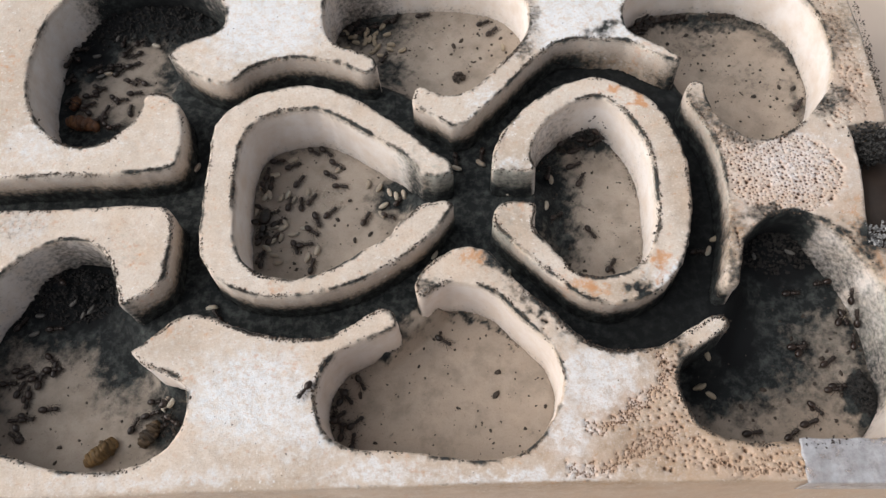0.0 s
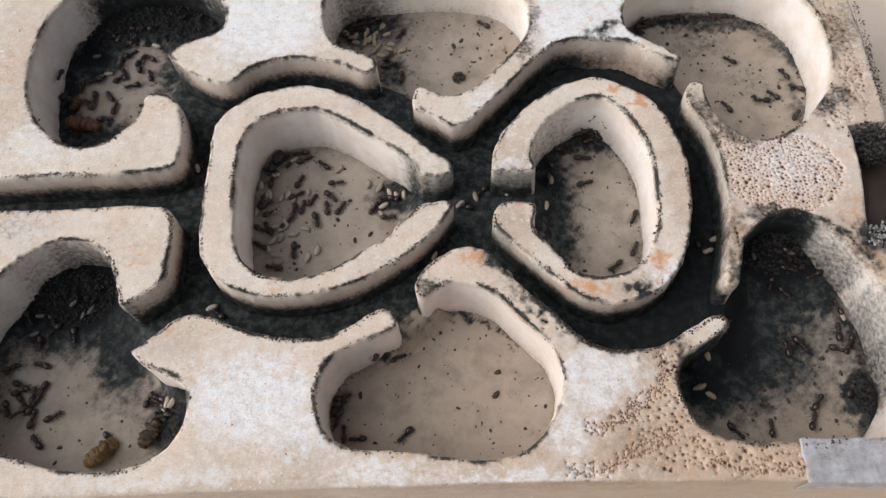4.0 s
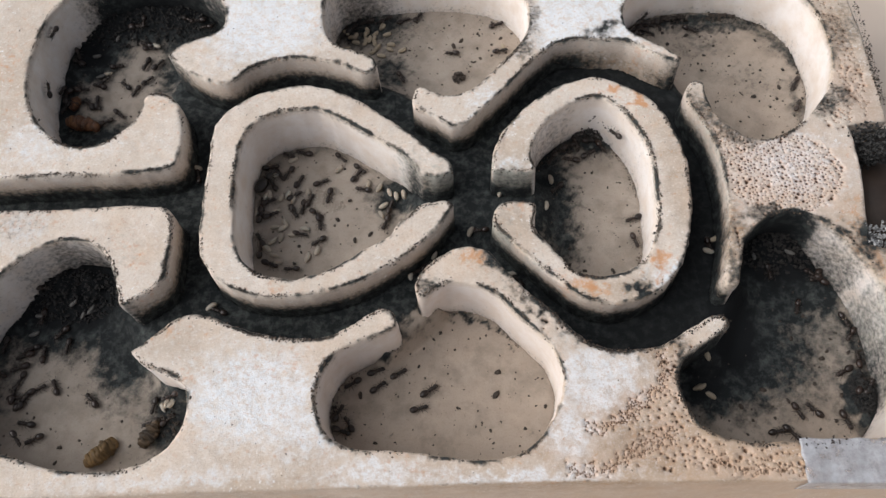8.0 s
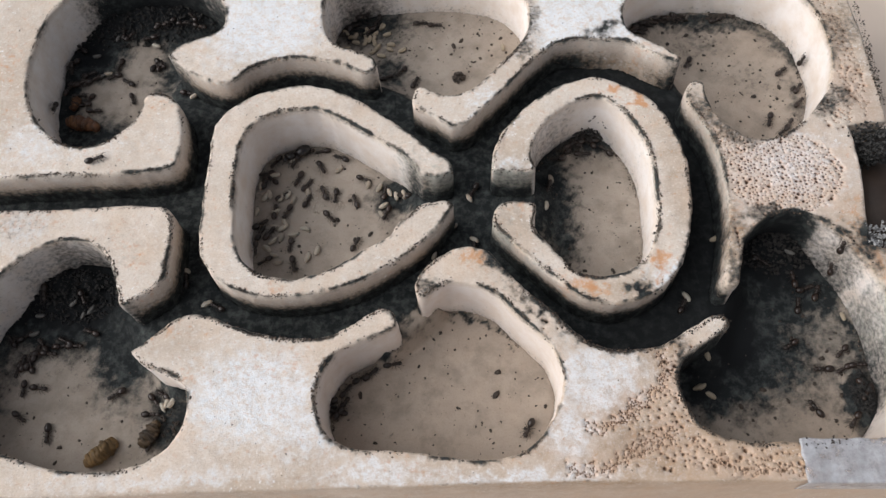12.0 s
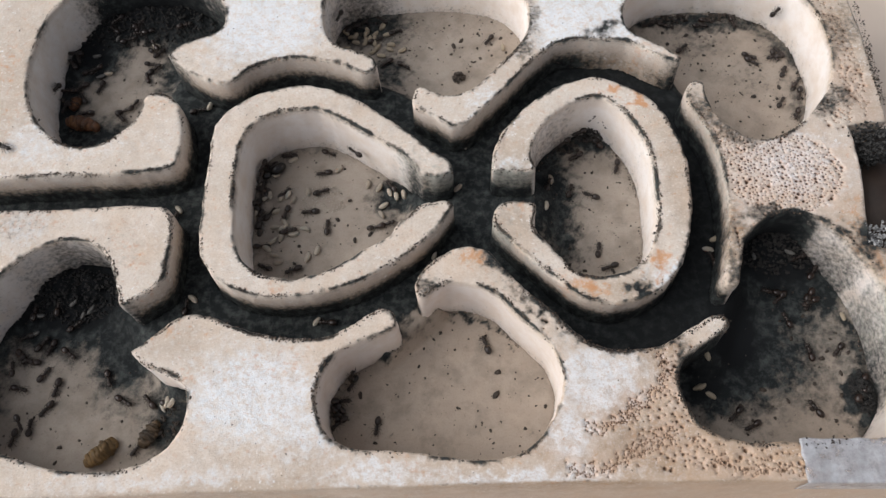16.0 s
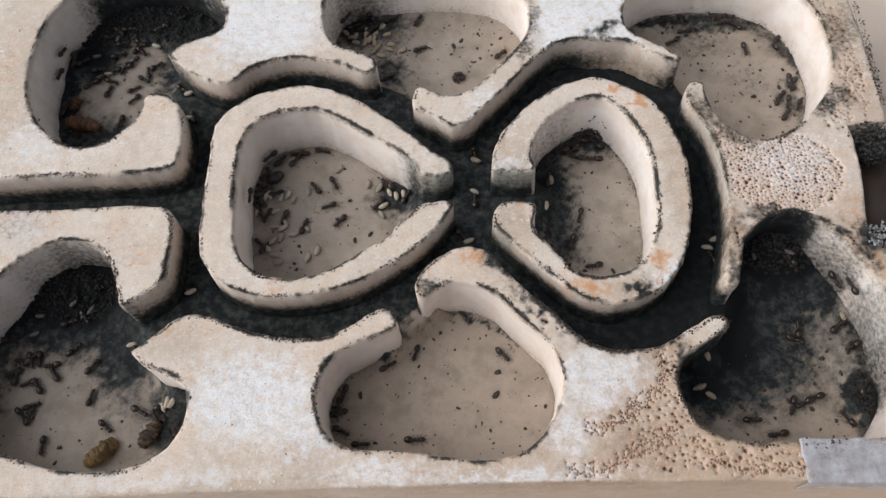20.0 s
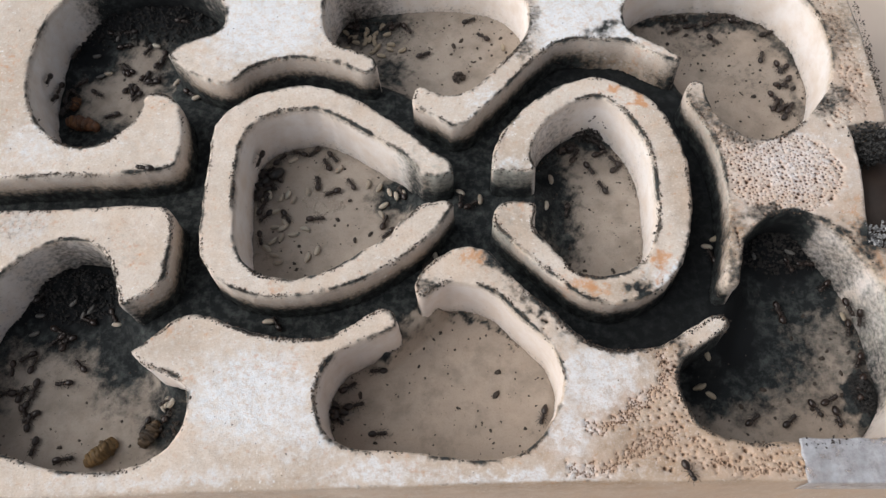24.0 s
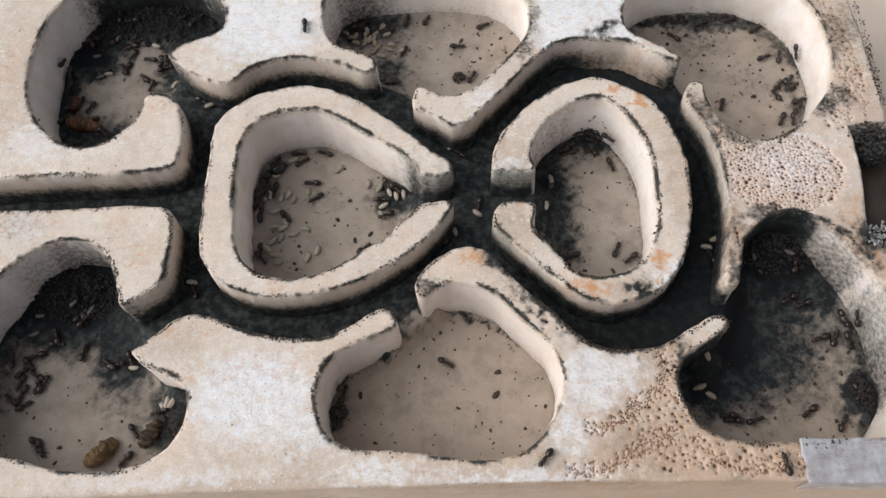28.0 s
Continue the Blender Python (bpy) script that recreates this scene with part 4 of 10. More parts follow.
nest = tagged(new("ant_nest"), "carved cream aerated-stone ant nest with mould-blackened passages", "ant nest")
inner = spline([p for v in BODY.values() for p in v])
body_loop = np.concatenate([inner, straight([BODY["slot_lower_lip"][-1], *OUTER, BODY["slot_upper_lip"][0]])[1:-1]])
pits = pit_field()
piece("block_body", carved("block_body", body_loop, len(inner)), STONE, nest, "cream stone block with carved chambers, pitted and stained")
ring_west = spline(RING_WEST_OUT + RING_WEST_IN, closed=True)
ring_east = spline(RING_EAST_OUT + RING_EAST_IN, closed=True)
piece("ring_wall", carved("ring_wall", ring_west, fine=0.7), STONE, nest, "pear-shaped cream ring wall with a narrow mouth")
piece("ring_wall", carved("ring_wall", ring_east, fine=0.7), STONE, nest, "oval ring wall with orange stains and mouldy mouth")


def nest_floor():
    step = 0.6
    outer = np.concatenate([straight(OUTER, 4.0), np.array([BODY["slot_upper_lip"][0], BODY["slot_lower_lip"][-1]])])
    lo, hi = outer.min(0), outer.max(0)
    xs, ys = np.arange(lo[0], hi[0], step), np.arange(lo[1], hi[1], step)
    gx, gy = np.meshgrid(xs, ys)
    q = np.stack([gx.ravel(), gy.ravel()], 1)
    ok = inside(np.array(OUTER), q) & (nearest(q, outer) > 3.0)
    z = depth_at(q)
    under = inside(body_loop[::3], q) | inside(ring_west[::2], q) | inside(ring_east[::2], q)
    deep = (CHANNEL - z) / (CHANNEL - CHAMBER)
    z = z + np.array([rough(x, y, 1, 0.12, 0.45) + rough(x, y, 7, 0.6, 0.16) for x, y in q])
    z[under] = CHAMBER - 1.0
    frayed = np.array([rough(x, y, 21, 0.16, 0.45) + rough(x, y, 23, 0.5, 0.3) + rough(x, y, 27, 1.3, 0.2) for x, y in q])
    mould = np.maximum(smooth((0.62 + frayed * (deep > 0.02) - deep) / 0.6) * (1.0 + 0.35 * smooth((q[:, 0] - 15) / 30)), blobs(q, FLOOR_MOULD))
    mould *= 1 - np.minimum(1, blobs(q, SWEPT))
    w = len(xs)
    idx = np.arange(len(q)).reshape(len(ys), w)
    a, b, c, d = idx[:-1, :-1].ravel(), idx[:-1, 1:].ravel(), idx[1:, 1:].ravel(), idx[1:, :-1].ravel()
    keep = ok[a] & ok[b] & ok[c] & ok[d]
    used = np.unique(np.stack([a, b, c, d], 1)[keep])
    to = np.full(len(q), -1)
    to[used] = np.arange(len(used))
    faces = [tuple(int(v) for v in f) for f in to[np.stack([a, b, c, d], 1)[keep]]]
    return mesh_of("nest_floor", np.column_stack([q, z])[used], faces, {"mould": mould[used], "ochre_and_light": blobs(q, OCHRE_AND_LIGHT_FLOOR)[used]})


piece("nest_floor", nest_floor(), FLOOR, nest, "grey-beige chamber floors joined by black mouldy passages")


def grit(name, loops, density, parent, label, base=0.27, level=None, seed=5):
    """Dark crumbs along worn edges."""
    bm = bmesh.new()
    bmesh.ops.create_icosphere(bm, subdivisions=1, radius=1.0)
    ball = np.array([v.co[:] for v in bm.verts])
    tri = [tuple(v.index for v in f.verts) for f in bm.faces]
    bm.free()
    rnd = random.Random(seed)
    verts, faces, count = [], [], 0
    for loop, where in loops:
        nxt = np.roll(loop, -1, 0)
        worn = blobs(loop, RIM) if level is None else np.zeros(len(loop))
        for (x, y), (x2, y2), more in zip(loop, nxt, worn):
            t = Vector((x2 - x, y2 - y))
            length = t.length
            if length > 4 or length == 0:
                continue
            t.normalize()
            thick = max(0.0, base + noise.noise((x * 0.11, y * 0.11, 2)) * 1.1 + noise.noise((x * 0.5, y * 0.5, 8)) * 0.5 + 0.9 * more)
            for _ in range(int(density * length * thick + rnd.random())):
                o = rnd.gauss(0.2 if level is not None else 0.45, 0.3) * where
                r = rnd.choice((0.06, 0.07, 0.09, 0.1, 0.12, 0.14, 0.17, 0.22)) * rnd.uniform(0.8, 1.25)
                u = rnd.random() * length
                px, py = x + t.x * u - t.y * o, y + t.y * u + t.x * o
                pz = (-0.04 if o * where > 0.4 else -0.25 if o * where > 0.1 else -0.6) if level is None else level
                s = np.array([rnd.uniform(0.7, 1.5) * r, rnd.uniform(0.7, 1.5) * r, 0.6 * r])
                verts.append(ball * s * np.random.uniform(0.8, 1.2, (len(ball), 1)) + (px, py, pz))
                faces += [tuple(i + count for i in f) for f in tri]
                count += len(ball)
    ob = piece(name, mesh_of(name, np.concatenate(verts), faces), GRIT, parent, label)
    return tagged(ob, kind="stuff")


def turn_of(loop):
    n = np.roll(loop, -1, 0)
    return 1 if (loop[:, 0] * n[:, 1] - n[:, 0] * loop[:, 1]).sum() > 0 else -1


grit("edge_grit", [(inner[:-1], turn_of(body_loop)), (ring_west, turn_of(ring_west)), (ring_east, turn_of(ring_east))], 19.0, nest, "black crumbs of dirt along the carved rims")


def base_line(name, lo, hi):
    """The foot of a chamber's wall, a little inside its rim line."""
    c = CHAMBERS[name]
    c = c[int(len(c) * lo):int(len(c) * hi)]
    t = np.gradient(c, axis=0)
    n = np.stack([-t[:, 1], t[:, 0]], 1) / np.linalg.norm(t, axis=1)[:, None]
    side = 1 if inside(CHAMBERS[name], c + n * 1.0).mean() > 0.5 else -1
    return c + n * side * 0.75, side


grit("foot_grit", [base_line("chamber_ne", 0.22, 0.8), base_line("chamber_s", 0.02, 0.22), base_line("ring_east", 0.05, 0.95),
                   base_line("chamber_se", 0.05, 0.5), base_line("chamber_s", 0.8, 1.0)], 6.5, nest, "dark crumbs along the foot of the chamber walls", 0.55, CHAMBER + 0.1, 8)


# ---- table ----
def slab(name, lo, hi, material, bevel=0.0):
    bm = bmesh.new()
    bmesh.ops.create_cube(bm, size=1.0)
    for v in bm.verts:
        v.co = [(a + b) / 2 + c * (b - a) for a, b, c in zip(lo, hi, v.co)]
    if bevel:
        bmesh.ops.bevel(bm, geom=bm.edges[:], offset=bevel, segments=3, affect="EDGES")
    me = bpy.data.meshes.new(name)
    bm.to_mesh(me)
    bm.free()
    ob = new(name, me)
    me.materials.append(material)
    return ob


tagged(slab("ground", (-0.55, -0.45, -0.085), (0.55, 0.50, BOTTOM * MM), TABLE, 0.004), "plain beige painted table top under the nest", "table", kind="structure")


# ---- small helpers for the things on the floors ----
def ground_at(q):
    q = np.asarray(q, float)
    return depth_at(q) + np.array([rough(x, y, 1, 0.12, 0.45) + rough(x, y, 7, 0.6, 0.16) for x, y in q])


def ellipsoid(bm, at, radii, seg=10, rings=7, turn=None):
    m = Matrix.Translation(Vector(at) * MM) @ (turn or Matrix.Identity(4)) @ Matrix.Diagonal((*[r * MM for r in radii], 1))
    return bmesh.ops.create_uvsphere(bm, u_segments=seg, v_segments=rings, radius=1.0, matrix=m)["verts"]


def tube(bm, points, radii, sides=5):
    """A bent tapering rod through points."""
    loops = []
    for i, p in enumerate(points):
        a, b = Vector(points[max(0, i - 1)]), Vector(points[min(len(points) - 1, i + 1)])
        q = (b - a).to_track_quat("Z", "Y")
        loops.append([bm.verts.new((Vector(p) + q @ Vector((math.cos(k * math.tau / sides), math.sin(k * math.tau / sides), 0)) * radii[i]) * MM) for k in range(sides)])
    for u, v in zip(loops[:-1], loops[1:]):
        for k in range(sides):
            bm.faces.new((u[k], u[(k + 1) % sides], v[(k + 1) % sides], v[k]))
    bm.faces.new(loops[-1])
    bm.faces.new(loops[0][::-1])


def lump(seed, radius, flat=0.7, detail=2):
    bm = bmesh.new()
    bmesh.ops.create_icosphere(bm, subdivisions=detail, radius=radius * MM)
    for v in bm.verts:
        k = 1 + noise.noise(v.co * (1.7 / (radius * MM)) + Vector((seed * 3.7, 0, 0))) * 0.9
        v.co = Vector((v.co.x * k * (1.15 + 0.35 * math.sin(seed)), v.co.y * k * 0.85, v.co.z * k * flat))
    return bm


# ---- crumbs, brood and food remains ----
def crumbs(name, rows, label, level=None):
    bm = bmesh.new()
    heights = ground_at([r[:2] for r in rows]) if level is None else [level] * len(rows)
    for i, ((x, y, size), z) in enumerate(zip(rows, heights)):
        one = lump(i, size * 0.5, 0.6, 1)
        me = bpy.data.meshes.new("crumb")
        one.to_mesh(me)
        one.free()
        me.transform(pose(x * MM, y * MM, (z + size * 0.12) * MM, 0, 0, i * 47))
        bm.from_mesh(me)
        bpy.data.meshes.remove(me)
    ob = part(name, bm, SPECK, None, "")
    return tagged(ob, label, "crumbs", kind="stuff")


for rows, where in ((SPECKS_SOUTH, "the empty bean-shaped chamber"), (SPECKS_WEST, "the pear-shaped chamber"), (SPECKS_EAST, "the oval chamber"),
                    (SPECKS_NORTH, "the far middle chamber"), (SPECKS_NE, "the far corner chamber"), (SPECKS_SE, "the mouldy corner chamber"), (SPECKS_SW, "the near corner chamber")):
    crumbs("floor_crumbs", rows, "dark brown crumbs scattered over " + where)

fines = random.Random(21)
dust = []
for where, c in CHAMBERS.items():
    lo, hi = c.min(0), c.max(0)
    q = np.array([(fines.uniform(lo[0], hi[0]), fines.uniform(lo[1], hi[1])) for _ in range(240 if where in ("chamber_ne", "chamber_n") else 110)])
    q = q[inside(c, q) & (nearest(q, c) > 1.2)]
    dust += [(x, y, fines.choice((0.2, 0.25, 0.3, 0.4, 0.5, 0.65))) for x, y in q]
loose = np.array([(fines.uniform(-112, 112), fines.uniform(-54, 92)) for _ in range(1500)])
bare = inside(body_loop[::2], loose) & (nearest(loose, body_loop) > 0.8)
bare |= (inside(ring_west, loose) & (nearest(loose, ring_west) > 0.8)) | (inside(ring_east, loose) & (nearest(loose, ring_east) > 0.8))
crumbs("top_dust", [(x, y, fines.choice((0.12, 0.15, 0.18, 0.2, 0.25, 0.35))) for x, y in loose[bare]][:260], "fine dark specks strewn over the block's top", 0.08)
crumbs("floor_dust", dust, "fine dark specks strewn over the chamber floors")

LARVA = varied("larva_skin", [(0.28, 0.24, 0.19), (0.46, 0.42, 0.35)], 0.5, 0.6, 0.00003, 0.0)
LARVA.node_tree.nodes["Principled BSDF"].inputs["Subsurface Weight"].default_value = 0.3
LARVA.node_tree.nodes["Principled BSDF"].inputs["Subsurface Radius"].default_value = (0.0006, 0.0004, 0.0003)


LARVA_DULL = varied("dull_larva_skin", [(0.20, 0.165, 0.115), (0.40, 0.34, 0.25)], 0.6, 0.6, 0.00003, 0.0)
LARVA_DIM = varied("grimy_larva_skin", [(0.07, 0.07, 0.065), (0.16, 0.155, 0.145)], 0.6, 0.6, 0.00003, 0.0)


def larva_mesh(length, width, skin=LARVA):
    bm = bmesh.new()
    ellipsoid(bm, (0, 0, 0), (length / 2, width / 2, width * 0.46), 12, 9)
    for v in bm.verts:
        u = v.co.x / (length / 2 * MM)
        v.co.y += 0.10 * width * MM * u * u
        k = 1 + 0.03 * math.sin(u * 16) - 0.08 * u + 0.22 * u * u * (1 - u * u) * 2
        v.co.y, v.co.z = v.co.y * k, v.co.z * k
    me = bpy.data.meshes.new("larva")
    bm.to_mesh(me)
    bm.free()
    me.polygons.foreach_set("use_smooth", [True] * len(me.polygons))
    me.materials.append(skin)
    return me


LARVAE = [larva_mesh(3.1, 1.3), larva_mesh(2.7, 1.15), larva_mesh(2.9, 1.25)]
DULL = [larva_mesh(2.9, 1.25, LARVA_DULL), larva_mesh(2.4, 1.1, LARVA_DULL), larva_mesh(2.7, 1.3, LARVA_DULL)]
GRIMY = [larva_mesh(2.8, 1.0, LARVA_DIM), larva_mesh(2.3, 0.9, LARVA_DIM), larva_mesh(2.5, 1.1, LARVA_DIM)]


def dark_tip():
    bm = bmesh.new()
    ellipsoid(bm, (1.36, 0.1, 0.02), (0.2, 0.26, 0.26), 8, 6)
    me = bpy.data.meshes.new("dark_tip")
    bm.to_mesh(me)
    bm.free()
    me.materials.append(SPECK)
    return me


TIP = dark_tip()


def brood(rows, label, meshes=LARVAE):
    for i, ((x, y, a), z) in enumerate(zip(rows, ground_at([r[:2] for r in rows]))):
        ob = tagged(new("ant_larva", meshes[i % 3]), label, "larva", "brood on the floors")
        ob.matrix_world = pose(x * MM, y * MM, (z + 0.55) * MM, 0, 0, a)
        if meshes is not GRIMY and i % 3 != 1:
            piece("dark_tip", TIP, SPECK, ob, "small black tip of the cocoon")


brood(BROOD_WEST, "creamy white ant cocoon lying on the crowded chamber floor")
brood(BROOD_NORTH, "dull yellowish ant larva in a heap of brood", DULL)
brood(BROOD_SE, "dull ant cocoon lying on black mould", DULL)
brood(BROOD_EAST, "pale ant larva at the mouldy chamber wall")
brood(BROOD_SW, "pale ant larva beside dark food remains")
brood(BROOD_DIM, "grimy grey ant larva half sunk in black mould", GRIMY)
brood(BROOD_NW, "pale ant larva on the dark crowded floor")

CHITIN_GOLD = varied("golden_chitin", [(0.03, 0.02, 0.012), (0.10, 0.06, 0.02), (0.22, 0.13, 0.045)], 0.6, 0.7, 0.0001, 0.0)
CHITIN_RUST = varied("rusty_chitin", [(0.025, 0.014, 0.009), (0.10, 0.04, 0.015), (0.24, 0.11, 0.035)], 0.6, 0.7, 0.0001, 0.0)
CHITIN_DARK = varied("dark_chitin", [(0.015, 0.012, 0.009), (0.08, 0.05, 0.022)], 0.6, 0.7, 0.0001, 0.0)


def prey(x, y, turn, length, width, material, label, segments=9):
    """The ringed, half-eaten body of a beetle grub."""
    root = tagged(new("grub_remains"), label, "insect remains")
    z = float(ground_at([(x, y)])[0])
    root.matrix_world = pose(x * MM, y * MM, z * MM, 0, 0, turn)
    for i in range(segments):
        u = (i + 0.5) / segments * 2 - 1
        w = width * (1 - 0.35 * u * u) * (1 + 0.08 * math.sin(i * 2.3))
        bm = bmesh.new()
        ellipsoid(bm, (u * length / 2, 0.25 * u * u, w * 0.42), (length / segments * 1.15, w / 2, w * 0.42), 12, 8)
        for v in bm.verts:
            v.co += noise.noise_vector(v.co * 500 + Vector((x, y, i * 0.3))) * 0.0006 + noise.noise_vector(v.co * 1600 + Vector((x, y, i))) * 0.00022
        part("body_ring", bm, material, root)
    return root


prey(-81.6, -37.0, 40, 7.6, 4.4, CHITIN_GOLD, "golden brown ringed grub remains at the chamber wall")
prey(-70.9, -33.5, 60, 6.0, 3.8, CHITIN_DARK, "dark brown grub remains with ants feeding")
prey(-98.3, 56.2, -20, 8.6, 4.4, CHITIN_RUST, "rusty brown grub remains on the dark floor")
prey(-101.3, 63.8, 70, 4.0, 2.8, CHITIN_RUST, "small rusty grub remains beside larger remains")


def heap(rows, material, label, seed, name="debris_heap"):
    """A loose heap: (x, y, radius x, radius y, height, pieces)."""
    x, y, rx, ry, height, count = rows
    rnd = random.Random(seed)
    bm = bmesh.new()
    spots = [(rnd.random() * math.tau, math.sqrt(rnd.random())) for _ in range(count)]
    ground = ground_at([(x + rx * r * math.cos(a), y + ry * r * math.sin(a)) for a, r in spots])
    for i, ((a, r), z0) in enumerate(zip(spots, ground)):
        size = rnd.uniform(0.12, 0.5) * (0.42 if material is SAND else 1.0)
        one = lump(seed + i, size, rnd.uniform(0.5, 0.9), 1)
        me = bpy.data.meshes.new("bit")
        one.to_mesh(me)
        one.free()
        me.transform(pose((x + rx * r * math.cos(a)) * MM, (y + ry * r * math.sin(a)) * MM, (z0 + height * (1 - r * r) * rnd.uniform(0.2, 1.0) + 0.2) * MM, rnd.uniform(0, 90), 0, rnd.uniform(0, 360)))
        bm.from_mesh(me)
        bpy.data.meshes.remove(me)
    return tagged(part(name, bm, material, None, facets=True), label, "debris", kind="stuff")


LITTER = varied("black_litter", [(0.012, 0.012, 0.012), (0.020, 0.019, 0.018), (0.042, 0.038, 0.034)], 0.85, 1.1)
SAND = varied("sandy_crumbs", [(0.34, 0.30, 0.25), (0.52, 0.47, 0.40)], 0.9, 1.1)
heap((8.6, 62.1, 1.7, 1.9, 1.6, 80), SPECK, "dark brown clump of dirt on the pale floor", 11)
heap((42.3, 39.1, 5.0, 2.6, 3.6, 260), LITTER, "black heap of dirt against the chamber's far wall", 111)
heap((92.6, -37.4, 2.6, 5.4, 1.6, 330), LITTER, "black heap of dirt in the mouldy corner chamber", 211)
heap((35.3, 35.7, 4.0, 2.0, 1.2, 36), SPECK, "black crumbs heaped beside the mouth", 311)
heap((73.2, 77.1, 5.5, 1.6, 1.0, 70), SPECK, "dark brown crumbs heaped at the foot of the far wall", 411)
heap((85.6, 76.2, 6.0, 1.2, 0.8, 60), SPECK, "dark brown crumbs strewn along the far wall", 511)
heap((-18.7, 84.1, 6, 4, 1.0, 40), SPECK, "dark crumbs under the heap of brood", 611)
heap((-66.9, -31.6, 2.4, 5.5, 1.6, 45), SPECK, "dark crumbs heaped at the chamber wall", 711)
heap((-28.6, -32.2, 1.2, 5, 0.6, 16), SPECK, "dark crumbs along the chamber's end", 811)
heap((-82.3, 88.1, 22, 6, 0.8, 620), LITTER, "black mouldy litter filling the chamber's far side", 911)
heap((-92.4, 2.4, 13, 6.5, 0.8, 520), LITTER, "black mouldy litter heaped under the chamber's rim", 1011)
heap((81.7, -2.0, 10, 5, 0.8, 420), LITTER, "black mouldy litter at the chamber's far wall", 1111)
heap((-30.2, 25.6, 6.5, 4.5, 0.2, 300), SAND, "fine sandy crumbs below the ants", 1211)

# ---- the entrance notch in the block's side, plugged with dirty wadding ----
# plain dark brown slab added to close the notch below
NOTCH_BROWN = varied("notch_brown", [(0.030, 0.018, 0.012), (0.075, 0.048, 0.034)], 0.6, 0.25, 0.0002)
WADDING = varied("dirty_wadding", [(0.012, 0.012, 0.012), (0.05, 0.05, 0.048), (0.5, 0.51, 0.52)], 0.8, 1.6, 0.0002)
bm = bmesh.new()
for low, high in ((-20.0, -9.0),):
    lower = [bm.verts.new((x * MM, y * MM, low * MM)) for x, y in ((107.6, 29.2), (100.4, -4.8), (114.6, -6.9), (126.8, 27.3))]
    upper = [bm.verts.new((x * MM, y * MM, high * MM)) for x, y in ((107.6, 29.2), (100.4, -4.8), (114.6, -6.9), (126.8, 27.3))]
    bm.faces.new(upper)
    bm.faces.new(lower[::-1])
    for i in range(4):
        bm.faces.new((lower[i], lower[(i + 1) % 4], upper[(i + 1) % 4], upper[i]))
part("notch_floor", bm, NOTCH_BROWN, nest, "dark brown slab in the entrance notch")


def wad(name, x, y, z, rx, ry, rz, count, seed, label):
    rnd = random.Random(seed)
    bm = bmesh.new()
    for i in range(count):
        a, r, h = rnd.random() * math.tau, math.sqrt(rnd.random()), rnd.uniform(-1, 1)
        one = lump(seed + i, rnd.uniform(0.12, 0.5), rnd.uniform(0.4, 0.9), 1)
        me = bpy.data.meshes.new("bit")
        one.to_mesh(me)
        one.free()
        me.transform(pose((x + rx * r * math.cos(a)) * MM, (y + ry * r * math.sin(a)) * MM, (z + rz * h) * MM, rnd.uniform(0, 180), 0, rnd.uniform(0, 360)))
        bm.from_mesh(me)
        bpy.data.meshes.remove(me)
    return piece_of(name, bm, label)


def piece_of(name, bm, label):
    return tagged(part(name, bm, WADDING, None, facets=True), label, "wadding")


wad("entrance_plug", 106.8, 20.5, -4.0, 6.5, 4.6, 4.5, 700, 71, "black and white dirty wadding stuffed into the notch")
wad("entrance_plug", 99.5, -5.0, -4.0, 3.5, 3.5, 4.0, 300, 72, "black crumbly wadding at the notch's end")
edge = spline([(114.2, 63.2), (113.9, 54.3), (112.9, 45.8), (112.1, 37.7), (111.1, 29.0)])
grit("edge_dirt", [(edge[:-1], 1), (edge[:-1] + (0.5, 0), 1), (edge[:-1] + (1.0, 0), 1)], 5.0, nest, "grey crumbs along the block's outer edge", 0.55, 0.05, 9)


# ---- adhesive tape folded over the front edge ----
def tape_sheet():
    a, b = np.array((67.9, -57.5)), np.array((97.7, -59.9))
    along = (b - a) / np.linalg.norm(b - a)
    back = np.array((-along[1], along[0]))
    bm = bmesh.new()
    us, vs = np.linspace(0, np.linalg.norm(b - a), 60), np.linspace(-8, 8.0, 40)
    grid = []
    for u in us:
        line = []
        for v in vs:
            edge = 0.5 * noise.noise((u * 0.3, 0, 3)) if v > 0 else 0
            p = a + along * (u + (0.6 * noise.noise((v * 0.5, 2, 0)) if u == 0 else 0)) + back * max(v + edge * (v / 9), -0.75)
            wave = 0.22 * noise.noise((u * 0.25, v * 0.25, 0)) + 0.1 * noise.noise((u * 0.9, v * 0.9, 5))
            z = 0.55 + wave if v > -0.75 else 0.55 + wave + (v + 0.75)
            line.append(bm.verts.new((p[0] * MM, p[1] * MM, z * MM)))
        grid.append(line)
    for p, q in zip(grid[:-1], grid[1:]):
        for i in range(len(vs) - 1):
            bm.faces.new((p[i], q[i], q[i + 1], p[i + 1]))
    ob = part("adhesive_tape", bm, TAPE, None)
    ob.modifiers.new("thickness", "SOLIDIFY").thickness = 0.0001
    return tagged(ob, "pale bluish adhesive tape folded over the nest's edge", "tape")


def tape_material():
    m, nt, b = fresh("frosted_tape", 0.3)
    at = place(nt)
    n = noise_of(nt, at, 0.35, 5)
    link(nt, ramp(nt, n, "Fac", [(0.3, (0.43, 0.43, 0.455)), (0.6, (0.60, 0.62, 0.665))]), 0, b, "Base Color")
    link(nt, ramp(nt, noise_of(nt, at, 0.22, 6, 0.7), "Fac", [(0.32, 0.2), (0.6, 0.75)]), 0, b, "Alpha")
    bump(nt, b, noise_of(nt, at, 0.8, 3), "Fac", 0.3, 0.0003)
    return m


